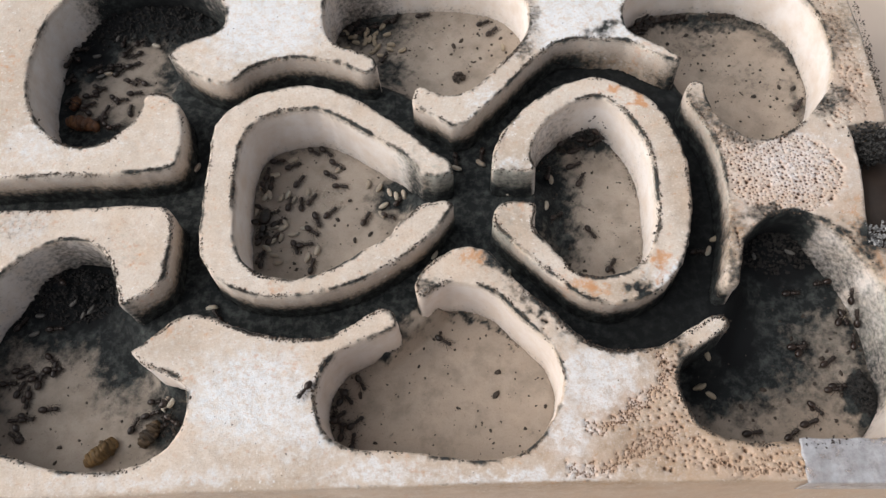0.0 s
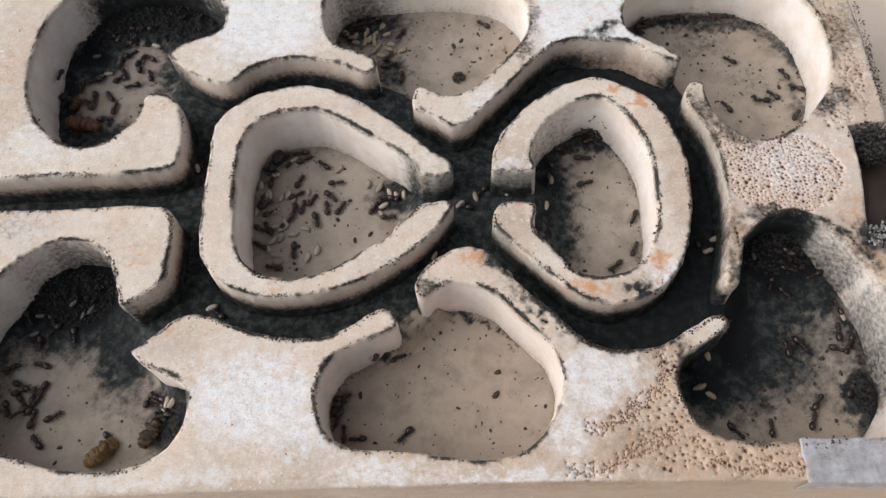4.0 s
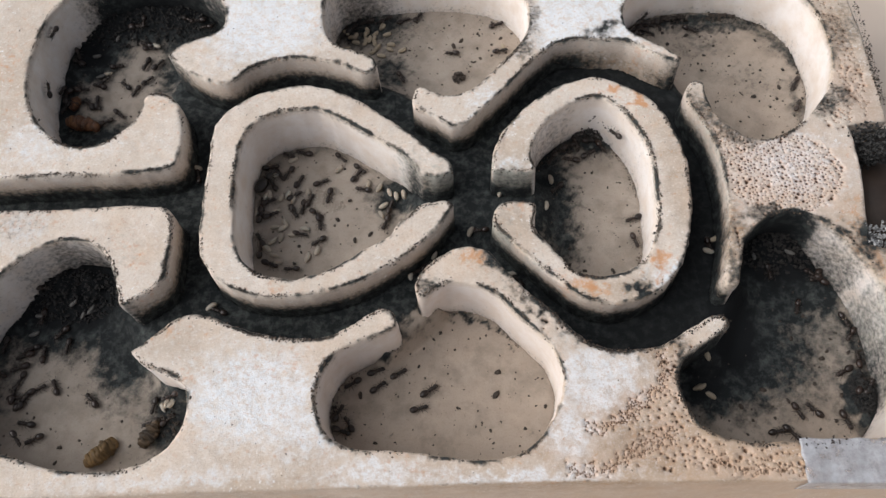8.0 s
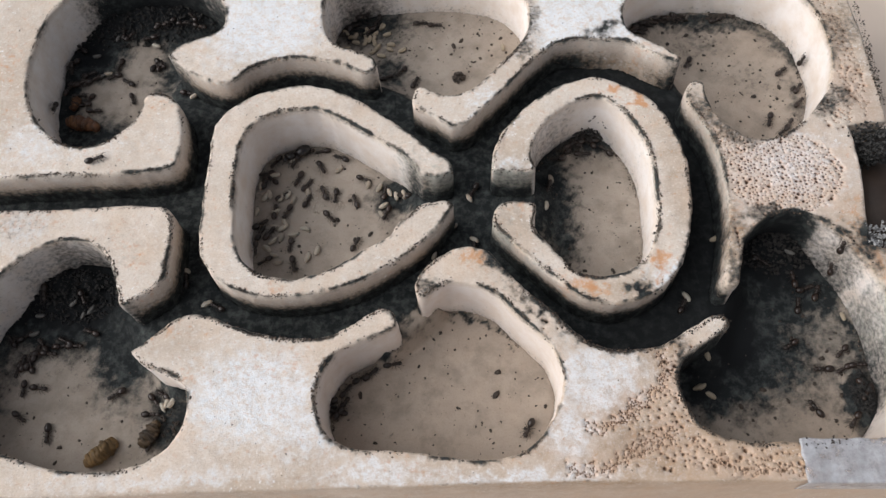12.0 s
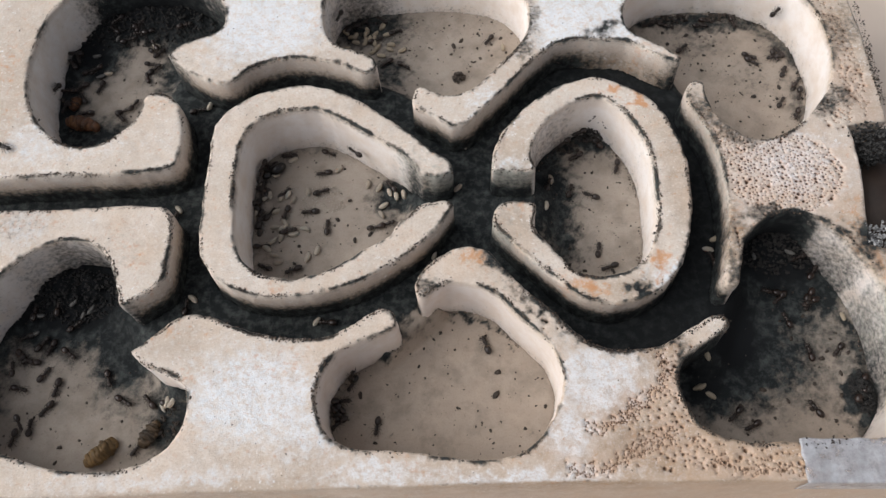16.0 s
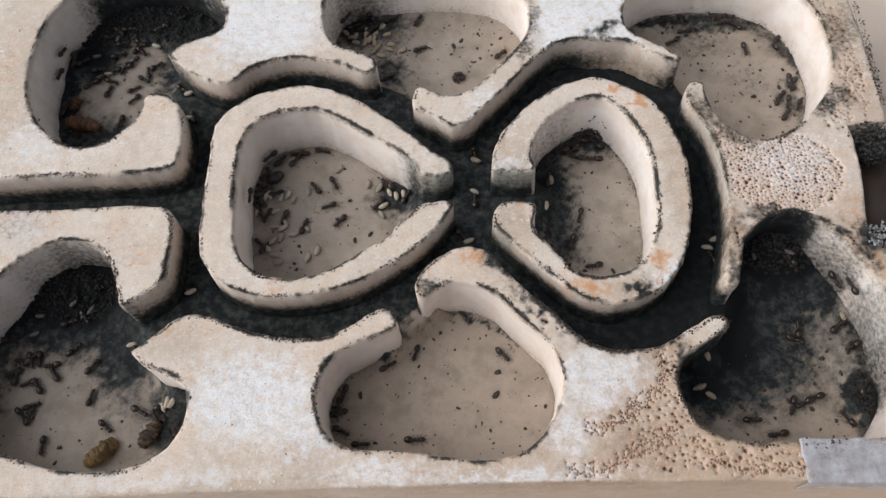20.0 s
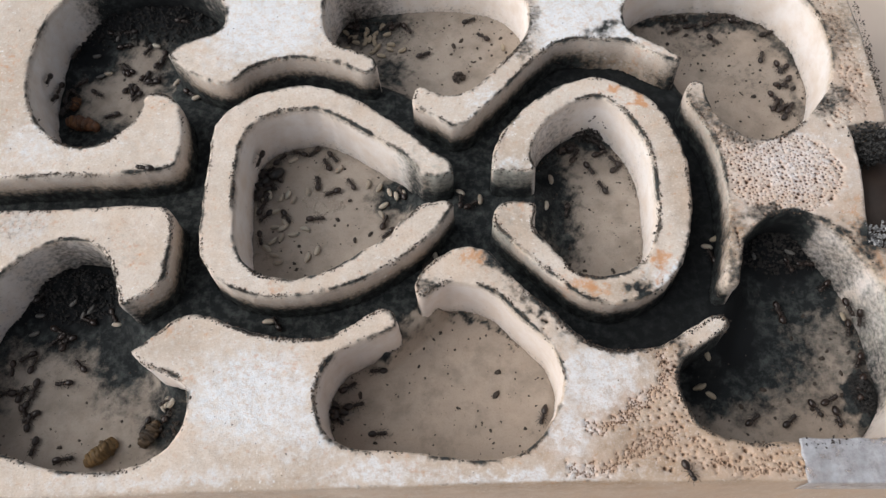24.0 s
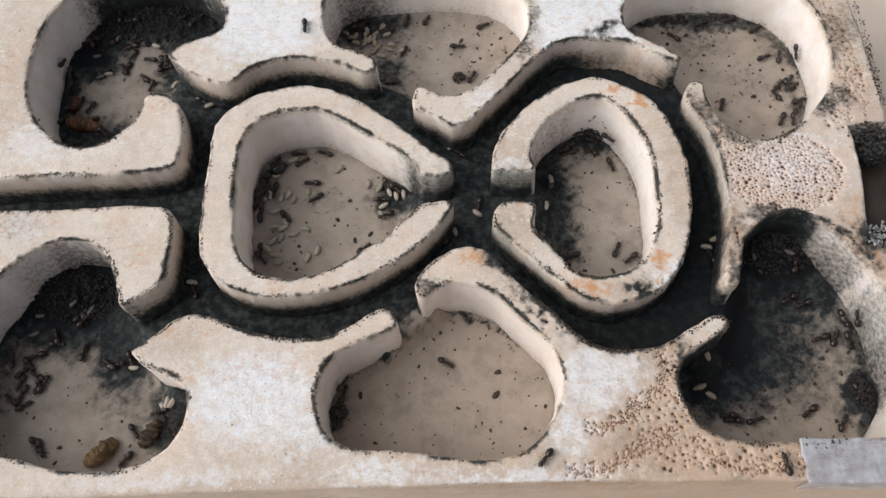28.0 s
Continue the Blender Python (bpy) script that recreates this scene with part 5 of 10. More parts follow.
TAPE = tape_material()
tape_sheet()
smudge = random.Random(9)
crumbs("tape_dirt", [(smudge.gauss(73.5, 3.0), smudge.gauss(-50.8, 0.6), smudge.choice((0.2, 0.3, 0.4))) for _ in range(30)], "blue-black grime along the tape's edge", 0.6)


# ---- ants ----
ANT_BROWN = varied("ant_brown", [(0.012, 0.008, 0.006), (0.026, 0.016, 0.012)], 0.5, 1.2, 0.00003, 0.05)
ANT_BLACK = varied("ant_gaster", [(0.009, 0.006, 0.005), (0.024, 0.013, 0.009)], 0.36, 1.2, 0.00003, 0.1)


def first_ant():
    ant = new("ant")
    bm = bmesh.new()
    ellipsoid(bm, (-1.15, 0, 0.70), (0.98, 0.68, 0.62), 12, 9)
    for v in bm.verts:
        k = 1 + 0.02 * math.sin(v.co.x * 9000)
        v.co.y, v.co.z = v.co.y * k, 0.0007 + (v.co.z - 0.0007) * k
    part("gaster", bm, ANT_BLACK, ant, "dark glossy abdomen")
    bm = bmesh.new()
    ellipsoid(bm, (0.62, 0, 0.70), (0.52, 0.40, 0.38), 10, 7)
    ellipsoid(bm, (0.10, 0, 0.64), (0.44, 0.34, 0.33), 10, 7)
    ellipsoid(bm, (-0.30, 0, 0.62), (0.16, 0.18, 0.26), 8, 6)
    part("thorax", bm, ANT_BROWN, ant)
    bm = bmesh.new()
    ellipsoid(bm, (1.38, 0, 0.66), (0.52, 0.48, 0.36), 12, 8)
    for s in (-1, 1):
        ellipsoid(bm, (1.42, s * 0.36, 0.70), (0.10, 0.07, 0.10), 6, 5)
        tube(bm, [(1.70, s * 0.14, 0.52), (1.98, s * 0.12, 0.46), (2.05, s * 0.02, 0.44)], [0.07, 0.05, 0.02], 4)
    part("head", bm, ANT_BROWN, ant)
    for s in (-1, 1):
        for x, reach in ((0.75, 0.75), (0.45, 0.1), (0.15, -0.85)):
            bm = bmesh.new()
            tube(bm, [(x, s * 0.2, 0.5), (x + reach * 0.4, s * 0.68, 0.85), (x + reach * 0.8, s * 0.98, 0.3), (x + reach * 1.1, s * 1.2, 0.03)], [0.06, 0.05, 0.035, 0.02])
            part("leg", bm, ANT_BROWN, ant)
        bm = bmesh.new()
        tube(bm, [(1.65, s * 0.2, 0.75), (1.95, s * 0.62, 0.95), (2.45, s * 0.72, 0.6)], [0.04, 0.035, 0.04])
        part("antenna", bm, ANT_BROWN, ant)
    return tagged(ant, "dark brown worker ant walking in the carved nest", "ant", "ants of the colony")


ANT = first_ant()
made = []


def next_ant(label=""):
    ob = ANT if not made else copy_thing(ANT, Matrix.Identity(4))
    ob.animation_data_clear()
    made.append(ob)
    k = 1.06 + 0.16 * random.Random(len(made)).random()
    ob.scale = (k, k, k)
    return tagged(ob, label)


def stand(x, y, z, a):
    return pose(x * MM, y * MM, z * MM, 0, 0, a)


def cling(x, y, z, a, n):
    """On a wall that faces the plan direction n."""
    out = Vector((math.cos(radians(n)), math.sin(radians(n)), 0))
    h = Vector((math.cos(radians(a)), math.sin(radians(a)), 0))
    along = Vector((-out.y, out.x, 0))
    f = (along * h.dot(along) + Vector((0, 0, 1)) * -h.dot(out)).normalized()
    m = Matrix((f, out.cross(f), out)).transposed().to_4x4()
    return Matrix.Translation((Vector((x, y, z)) + out * 0.95) * MM) @ m


def eased(rows):
    """No step turns by a right angle or more; one row a film frame at most."""
    out = [rows[0]]
    for t, m in rows[1:]:
        t0, m0 = out[-1]
        if frame(t) <= frame(t0):
            continue
        q0, q1 = m0.to_quaternion(), m.to_quaternion()
        k = int(math.degrees(q0.rotation_difference(q1).angle) // 60)
        k = min(k, frame(t) - frame(t0) - 1)
        for i in range(1, k + 1):
            f = i / (k + 1)
            out.append((t0 + (t - t0) * f, Matrix.LocRotScale(m0.translation.lerp(m.translation, f), q0.slerp(q1, f), None)))
        out.append((t, m))
    return out


def faced(a, h):
    """The axis a, turned about where that brings it nearer to the heading h."""
    return a if math.cos(radians(a - h)) >= 0 else a + 180


def clear(keys, room, off=2.5):
    """Keep walking ants a body's width off the foot of the chamber's wall."""
    c = CHAMBERS[room]
    q = np.array([k[1:3] for k in keys], float)
    for _ in range(2):
        d = np.linalg.norm(c[None] - q[:, None], axis=2)
        i = d.argmin(1)
        d = d.min(1)
        within = inside(c, q)
        gap = np.linalg.norm((c[0] + c[-1]) * 0.5 - q, axis=1)
        way = (q - c[i]) * np.where(within, 1, -1)[:, None]
        way = np.where((d < 0.05)[:, None], c.mean(0) - c[i], way)
        moved = c[i] + way / (np.linalg.norm(way, axis=1)[:, None] + 1e-9) * off
        q = np.where((((d < off) | ~within) & (gap > 3.5))[:, None], moved, q)
    return [k if k[4] else (k[0], float(x), float(y), k[3], None) for k, (x, y) in zip(keys, q)]


def ant_path(rows, room="", on_top=False):
    ob = next_ant("dark brown worker ant walking over the block's top" if on_top else "")
    rnd = random.Random(len(made) * 7)
    rows = [tuple(r) for r in rows]
    if rows[0][0] > 0:
        rows.insert(0, (0.0, *rows[0][1:]))
    if rows[-1][0] < 28:
        rows.append((28.0, *rows[-1][1:]))
    keys = []
    heading = rows[0][3] if len(rows[0]) > 3 else 0
    for r0, r1 in zip(rows, rows[1:] + [None]):
        t, x, y = r0[:3]
        wall = r0[4:] if len(r0) > 4 else None
        a = faced(r0[3], heading) if len(r0) > 3 else heading
        if not r1:
            keys.append((t, x, y, a, wall))
            break
        dx, dy, dt = r1[1] - x, r1[2] - y, r1[0] - t
        d = math.hypot(dx, dy)
        if d < 2.0 or on_top and (d < 0.5 or wall and len(r1) > 4):
            keys.append((t, x, y, a, wall))
            heading = a
            continue
        heading = math.degrees(math.atan2(dy, dx))
        if len(r0) < 4:
            a = heading
        keys.append((t, x, y, a, wall))
        go = 0.12 if dt < 1.5 else rnd.uniform(0.15, 0.5)
        stop = 0.88 if dt < 1.5 else min(0.95, go + rnd.uniform(0.3, 0.5))
        side = rnd.uniform(-0.12, 0.12)
        keys.append((t + go * dt, x + dx * 0.08, y + dy * 0.08, heading + 20 * side, None if d > 5 else wall))
        if d > 5:
            keys.append((t + (go + stop) / 2 * dt, x + dx * 0.5 - dy * side, y + dy * 0.5 + dx * side, heading, None))
        keys.append((t + stop * dt, x + dx * 0.93, y + dy * 0.93, heading - 20 * side, None))
    if room:
        keys = clear(keys, room)
    z = np.zeros(len(keys)) + 0.1 if on_top else ground_at([(k[1], k[2]) for k in keys])
    poses = []
    for (t, x, y, a, wall), zz in zip(keys, z):
        poses.append((t, cling(x, y, wall[0], a, wall[1]) if wall else stand(x, y, zz, a)))
    walk(ob, eased(poses))


def carried_brood(rows):
    """A larva that an ant pushes along the passage."""
    young = tagged(new("ant_larva", LARVAE[len(made) % 3]), "pale ant larva carried along the black passage", "larva", "carried brood")
    ant = next_ant("dark brown worker ant carrying a pale larva")
    z = ground_at([r[1:] for r in rows])
    a, one, two = 0.0, [], []
    for i, (t, x, y) in enumerate(rows):
        n = rows[min(i + 1, len(rows) - 1)]
        if math.hypot(n[1] - x, n[2] - y) > 0.5:
            a = math.degrees(math.atan2(n[2] - y, n[1] - x))
        one.append((t, stand(x, y, z[i] + 0.75, a + 60)))
        two.append((t, stand(x - 2.6 * math.cos(radians(a)), y - 2.6 * math.sin(radians(a)), z[i] + 0.1, a)))
    walk(young, eased(one))
    walk(ant, eased(two))


QUEEN_BLACK = varied("queen_black", [(0.005, 0.004, 0.004), (0.012, 0.009, 0.008)], 0.32, 1.2, 0.00003, 0.15)


def queen_ant():
    """The colony's queen, twice a worker's length."""
    queen = tagged(new("queen_ant"), "large glossy black queen ant with a striped abdomen", "ant")
    bm = bmesh.new()
    ellipsoid(bm, (-2.55, 0, 1.30), (2.05, 1.35, 1.22), 18, 12)
    gaster = part("gaster", bm, QUEEN_BLACK, queen, "swollen black abdomen")
    for x, r in ((-1.7, 1.245), (-2.7, 1.365), (-3.55, 1.20)):
        bm = bmesh.new()
        ellipsoid(bm, (x, 0, 1.30), (0.10, r, r * 0.9), 16, 6)
        part("pale_band", bm, LARVA_DULL, gaster, "pale stretched skin between the plates")
    bm = bmesh.new()
    ellipsoid(bm, (0.55, 0, 1.25), (1.15, 0.82, 0.80), 14, 9)
    ellipsoid(bm, (-0.45, 0, 1.05), (0.35, 0.40, 0.50), 10, 7)
    part("thorax", bm, QUEEN_BLACK, queen)
    bm = bmesh.new()
    ellipsoid(bm, (2.05, 0, 1.05), (0.68, 0.66, 0.48), 12, 8)
    part("head", bm, QUEEN_BLACK, queen)
    for s in (-1, 1):
        for x, reach in ((1.1, 1.1), (0.6, 0.15), (0.1, -1.2)):
            bm = bmesh.new()
            tube(bm, [(x, s * 0.4, 0.8), (x + reach * 0.4, s * 1.15, 1.35), (x + reach * 0.8, s * 1.6, 0.5), (x + reach * 1.1, s * 1.95, 0.03)], [0.11, 0.09, 0.06, 0.03])
            part("leg", bm, ANT_BROWN, queen)
        bm = bmesh.new()
        tube(bm, [(2.4, s * 0.3, 1.2), (2.8, s * 0.85, 1.45), (3.5, s * 0.95, 0.9)], [0.06, 0.05, 0.05])
        part("antenna", bm, ANT_BROWN, queen)
    return queen


def queen_path(rows):
    queen = queen_ant()
    queen.scale = (1.15, 1.15, 1.15)
    keys, a = [], -100.0
    for r0, r1 in zip(rows, rows[1:] + rows[-1:]):
        d = math.hypot(r1[1] - r0[1], r1[2] - r0[2])
        if d > 3.0:
            h = math.degrees(math.atan2(r1[2] - r0[2], r1[1] - r0[1]))
            a += (h - a + 180) % 360 - 180
        keys.append((*r0, a, None))
    for _ in range(2):
        keys = clear(keys, "ring_west", 3.4)
    z = ground_at([k[1:3] for k in keys])
    walk(queen, eased([(k[0], stand(k[1], k[2], zz, k[3])) for k, zz in zip(keys, z)]))


def motions():
    # west ring
    ant_path([(0,-32.9,40.7,-38),(1,-32.7,40.9,12),(2,-30.9,40.1,-17),(3,-35.6,40.6,6),(6,-37.0,40.7,6),(7,-38.5,41.5,18),(8,-39.7,40.0,-33),(9,-41.6,39.3,-5),(10,-40.7,39.8,30),(11,-38.5,40.9,-38),(12,-38.5,41.5,0),(15,-32.9,38.8,6),(16,-47.5,30.4,164),(17,-40.9,30.4,63),(18,-46.2,33.1,-74),(21,-47.0,33.2,83),(24,-45.7,36.1,30),(25,-43.6,38.0,63),(26,-40.5,39.9,30),(27,-39.8,40.2,18),(28,-36.9,40.5,-5)], "ring_west")
    ant_path([(0,-29.6,40.4,-43),(1,-35.5,41.8,12),(2,-34.5,39.2,77),(3,-35.6,38.2,63),(6,-31.6,40.9,-28),(7,-34.0,39.9,18),(8,-35.6,40.6,-17),(9,-34.5,40.5,6),(10,-37.1,33.4,72),(11,-36.5,32.3,72),(12,-37.1,32.5,62),(15,-44.6,36.8,-27),(16,-44.8,36.9,-37),(17,-44.7,36.9,42),(18,-44.1,36.8,42),(19,-42.4,39.0,86),(20,-45.4,39.7,42,-13.0,-48),(21,-46.8,38.1,83,-13.8,-31),(24,-47.7,36.5,78,-10.0,-22),(25,-46.9,29.2,102),(26,-46.6,28.8,82),(27,-49.2,26.7,-131)], "ring_west")
    ant_path([(0,-42.7,38.6,0),(1,-41.6,39.5,30),(2,-40.7,40.0,30),(3,-40.8,39.7,30),(6,-39.7,39.9,18),(7,-42.5,38.9,42),(8,-42.1,34.1,-55),(9,-30.0,37.1,-73),(10,-28.1,36.2,-47),(11,-30.0,35.8,52),(12,-30.9,35.5,-65),(15,-31.4,34.7,41),(16,-30.2,33.7,6),(17,-30.5,33.0,-56),(18,-29.4,33.6,62),(19,-28.9,35.7,29),(20,-37.2,40.6,6),(21,-37.7,42.8,-28,-11.2,-82),(24,-37.1,41.2,-22),(25,-34.5,41.9,-28),(26,-49.0,30.1,85)], "ring_west")
    ant_path([(0,-45.6,35.0,78),(1,-45.6,36.0,53),(2,-47.2,37.6,42,-13.8,-31),(3,-46.2,36.5,53),(6,-42.0,34.1,-16),(7,-38.6,36.3,-27),(8,-39.7,34.6,52),(9,-34.4,41.0,0),(10,-32.7,40.9,-17),(11,-34.5,41.3,-11),(12,-34.7,40.7,18),(15,-32.9,40.7,-17),(16,-47.5,29.3,-74),(17,-44.3,28.5,-5),(18,-45.9,34.2,-36),(19,-46.0,34.5,73),(20,-46.1,32.8,-40),(21,-30.4,38.2,-81),(24,-32.9,40.7,41),(25,-33.2,39.4,-27),(26,-34.9,38.7,18),(27,-46.5,31.6,118)], "ring_west")
    ant_path([(0,-38.5,36.6,18),(1,-38.5,36.1,30),(2,-46.3,31.7,78),(3,-39.0,38.5,30),(6,-48.1,30.3,78),(7,-46.3,32.9,83),(8,-46.3,33.0,73),(9,-46.4,30.9,-75),(10,-47.8,28.0,73),(11,-35.6,40.0,-5),(12,-37.9,38.0,63),(15,-39.6,37.3,-27),(16,-39.7,40.0,-5),(17,-36.5,38.3,18),(18,-17.7,32.3,-38),(19,-23.4,34.6,84),(20,-47.0,26.6,-54),(21,-31.5,5.9,-21),(24,-49.1,28.7,-160)], "ring_west")
    ant_path([(0,-26.9,36.0,-43),(1,-16.9,34.3,-57,-9.0,-127),(2,-16.1,30.9,-48),(3,-13.2,24.2,69),(6,-16.2,24.5,-32),(7,-17.6,20.5,74),(8,-14.2,17.0,64),(9,-14.5,18.9,-66),(10,-13.9,19.0,59),(11,-13.5,18.1,28),(12,-13.9,19.8,60),(15,-13.6,16.6,5),(16,-14.0,16.5,17),(17,-14.2,16.7,39),(18,-14.4,29.4,-28),(19,-13.2,29.0,-28),(20,-13.3,28.7,-48),(21,-15.5,30.2,-48),(24,-46.2,34.1,157),(26,-46.4,32.9,83),(27,-46.3,31.6,99),(28,-46.0,32.7,63)], "ring_west")
    ant_path([(0,-28.5,32.8,-37),(1,-28.5,33.3,-37),(2,-28.5,33.8,-32),(3,-30.0,36.3,-52),(6,-30.5,35.3,-37),(7,-32.5,13.7,-63),(8,-31.8,13.3,28),(9,-46.0,11.6,52),(10,-27.8,14.5,39),(11,-25.5,30.7,-37),(12,-27.2,26.3,80),(15,-46.9,26.6,63),(16,-46.8,27.6,73),(17,-47.4,28.0,83),(18,-47.0,27.9,73),(19,-46.9,26.6,78),(20,-47.3,30.2,16),(24,-48.0,30.5,73),(25,-48.6,31.9,-151)], "ring_west")
    ant_path([(0,-25.9,29.1,-11),(1,-25.5,29.4,-5),(2,-25.5,30.2,-27),(3,-27.0,30.3,-22),(6,-24.6,30.6,-78),(7,-23.2,36.7,18),(8,-20.4,34.2,-43),(9,-19.3,36.4,70),(10,-21.1,34.5,-38),(11,-20.3,33.8,-66),(12,-19.5,30.8,-27),(15,-18.9,35.9,-28,-10.0,-128),(16,-19.9,36.7,-48,-9.8,-128),(17,-34.3,40.9,-22),(18,-34.5,41.4,-22),(19,-32.6,41.0,-11),(20,-36.2,40.4,-5),(21,-39.6,40.1,18),(24,-48.2,35.2,-30),(25,-48.0,35.5,64,-9.0,-14),(26,-46.4,31.5,-23),(28,-36.0,37.7,30)], "ring_west")
    ant_path([(0,-36.9,31.8,52),(1,-36.6,31.8,52),(2,-36.9,31.8,57),(3,-36.9,31.8,62),(6,-36.5,31.8,57),(7,-37.1,32.2,57),(8,-36.9,31.8,57),(9,-36.5,31.8,57),(10,-37.8,30.8,81),(11,-42.0,37.0,0),(12,-43.3,38.4,53),(15,-42.1,38.3,-5),(16,-49.4,24.0,-66),(18,-48.0,22.5,83),(19,-47.2,19.8,83),(20,-46.4,31.0,160),(24,-44.4,31.3,-50),(25,-46.9,27.9,-131),(27,-47.0,27.9,73),(28,-20.1,10.1,33)], "ring_west")
    ant_path([(0,-44.4,32.0,82),(1,-44.4,31.3,82),(2,-44.4,32.0,82),(3,-44.4,32.5,82),(6,-44.0,33.0,53),(7,-44.0,32.3,-46),(8,-43.9,31.4,-63),(9,-44.0,32.5,-55),(10,-44.0,32.9,-41),(11,-44.4,32.5,-55),(12,-44.3,33.2,-46),(15,-43.5,33.0,30),(16,-44.0,35.0,18),(17,-44.0,33.0,-5),(18,-46.6,34.3,88),(21,-41.6,39.3,0),(24,-42.2,39.2,42),(25,-41.8,38.4,18),(26,-41.6,38.8,-27),(27,-41.8,38.4,30),(28,-42.1,37.5,-16)], "ring_west")
    ant_path([(0,-46.4,30.3,-71),(1,-39.5,28.0,-27),(2,-38.4,27.5,17),(3,-37.5,27.5,23),(6,-37.9,27.8,41),(7,-38.2,27.4,41),(8,-38.1,27.5,29),(9,-37.5,27.3,17),(10,-35.5,28.0,62),(11,-36.0,29.4,52),(12,-34.8,30.5,52),(15,-34.9,29.8,62),(16,-31.0,27.9,17),(17,-27.0,32.1,61),(18,-27.9,29.9,51),(19,-27.5,29.1,-86),(20,-27.5,30.2,-65),(21,-27.9,30.9,85),(24,-27.9,27.4,17),(25,-29.5,26.5,-16),(26,-32.0,26.1,11),(27,-31.7,26.7,6),(28,-32.5,26.1,29)], "ring_west")
    ant_path([(0,-39.4,25.2,72),(1,-37.9,23.3,81),(2,-38.3,22.2,77),(3,-38.3,22.9,77),(6,-38.3,22.9,81),(7,-37.7,23.0,72),(8,-38.3,22.7,-63),(9,-39.4,22.3,77),(10,-39.2,21.4,81),(11,-39.4,22.3,72),(12,-40.0,22.7,62),(15,-40.3,21.9,81),(16,-40.3,22.4,72),(17,-40.3,21.9,81),(18,-40.7,22.4,72),(19,-40.7,21.4,72),(20,-40.7,21.0,72),(21,-40.7,21.0,62),(24,-40.3,21.3,-63),(25,-40.3,21.0,-54),(26,-40.3,20.7,-59),(27,-40.3,21.0,-54),(28,-40.3,21.3,-54)], "ring_west")
    ant_path([(0,-36.4,24.9,90),(1,-36.4,25.4,72),(2,-36.0,24.9,62),(3,-35.9,24.2,72),(6,-36.4,23.2,62),(7,-33.5,20.4,-72),(8,-32.3,21.4,-37),(9,-28.1,18.0,-5),(10,-28.0,19.5,40),(11,-18.8,21.0,0),(12,-22.0,24.4,-74),(15,-24.0,26.5,-78),(16,-17.0,15.9,5),(17,-12.6,18.0,17),(18,-13.0,23.2,60),(19,-12.0,20.9,34),(20,-16.0,22.6,39),(21,-15.7,25.7,79),(24,-13.7,13.8,39),(25,-15.6,31.9,-38),(26,-14.5,29.4,-38),(27,-10.4,26.0,-38),(28,-11.2,26.9,-48)], "ring_west")
    ant_path([(0,-33.5,25.9,51),(1,-34.0,25.7,41),(2,-33.4,25.7,40),(3,-33.4,25.7,51),(6,-33.4,25.7,51),(7,-34.8,26.1,52),(8,-34.1,25.7,62),(9,-34.4,24.7,51),(10,-35.5,23.6,62),(11,-35.5,23.6,51),(12,-34.8,25.6,62),(15,-35.5,25.3,17),(16,-46.5,30.7,98),(17,-46.4,30.3,63),(18,-46.2,30.8,63),(19,-49.3,26.8,32),(21,-48.2,26.8,83),(24,-45.8,34.0,-34),(26,-45.3,35.9,-5),(27,-43.4,38.5,64),(28,-43.4,38.6,53)], "ring_west")
    ant_path([(0,-32.2,19.4,-72),(1,-32.2,18.9,-72),(2,-32.5,18.9,-68),(3,-32.5,19.4,-77),(6,-32.1,18.9,-77),(7,-31.8,18.2,-72),(8,-31.5,18.6,-81),(9,-32.1,18.9,-77),(10,-31.8,20.2,-64),(11,-31.0,22.2,71),(12,-30.2,27.4,-73),(15,-30.5,22.3,35),(16,-34.0,22.1,0),(17,-32.5,33.7,-32),(18,-34.3,32.6,24),(19,-36.9,33.2,-27),(20,-37.9,38.4,52),(21,-38.5,36.8,6),(24,-47.1,28.0,-46),(25,-47.6,26.7,63),(26,-47.1,10.4,62),(27,-46.8,10.4,73),(28,-46.6,9.7,-53)], "ring_west")
    ant_path([(0,-28.6,21.2,40),(1,-28.0,20.7,-42),(2,-28.0,21.2,-60),(3,-29.5,22.0,-51),(6,-30.0,31.1,23),(7,-30.2,31.0,18),(8,-31.0,30.9,18),(9,-25.9,31.3,17),(10,-23.0,37.0,-48),(11,-21.9,38.0,-48),(12,-45.9,35.0,6),(15,-45.5,35.8,18),(16,-44.6,37.1,30),(17,-43.2,38.4,6),(18,-46.3,30.9,-105),(20,-46.3,31.6,83),(21,-27.8,35.6,62),(24,-29.4,36.3,-65),(25,-28.6,37.1,-65),(26,-28.9,39.0,-11),(27,-19.4,36.4,-33,-11.5,-128),(28,-29.8,40.0,-22)], "ring_west")
    ant_path([(0,-44.0,22.7,17),(1,-43.7,23.0,17),(2,-44.2,22.2,41),(3,-44.2,22.7,6),(6,-44.8,22.8,63),(7,-44.8,22.8,-5),(8,-44.3,22.2,23),(9,-44.2,22.7,86),(10,-43.7,23.0,-16),(11,-43.8,23.4,-54),(12,-43.3,23.0,82),(15,-44.2,21.7,57),(16,-44.5,22.4,52),(17,-45.2,21.1,52),(18,-46.0,22.9,41),(19,-47.0,23.6,63),(20,-49.4,23.7,83,-7.8,-2),(21,-47.0,23.6,83),(24,-46.8,24.4,63),(25,-48.9,30.7,-121)], "ring_west")
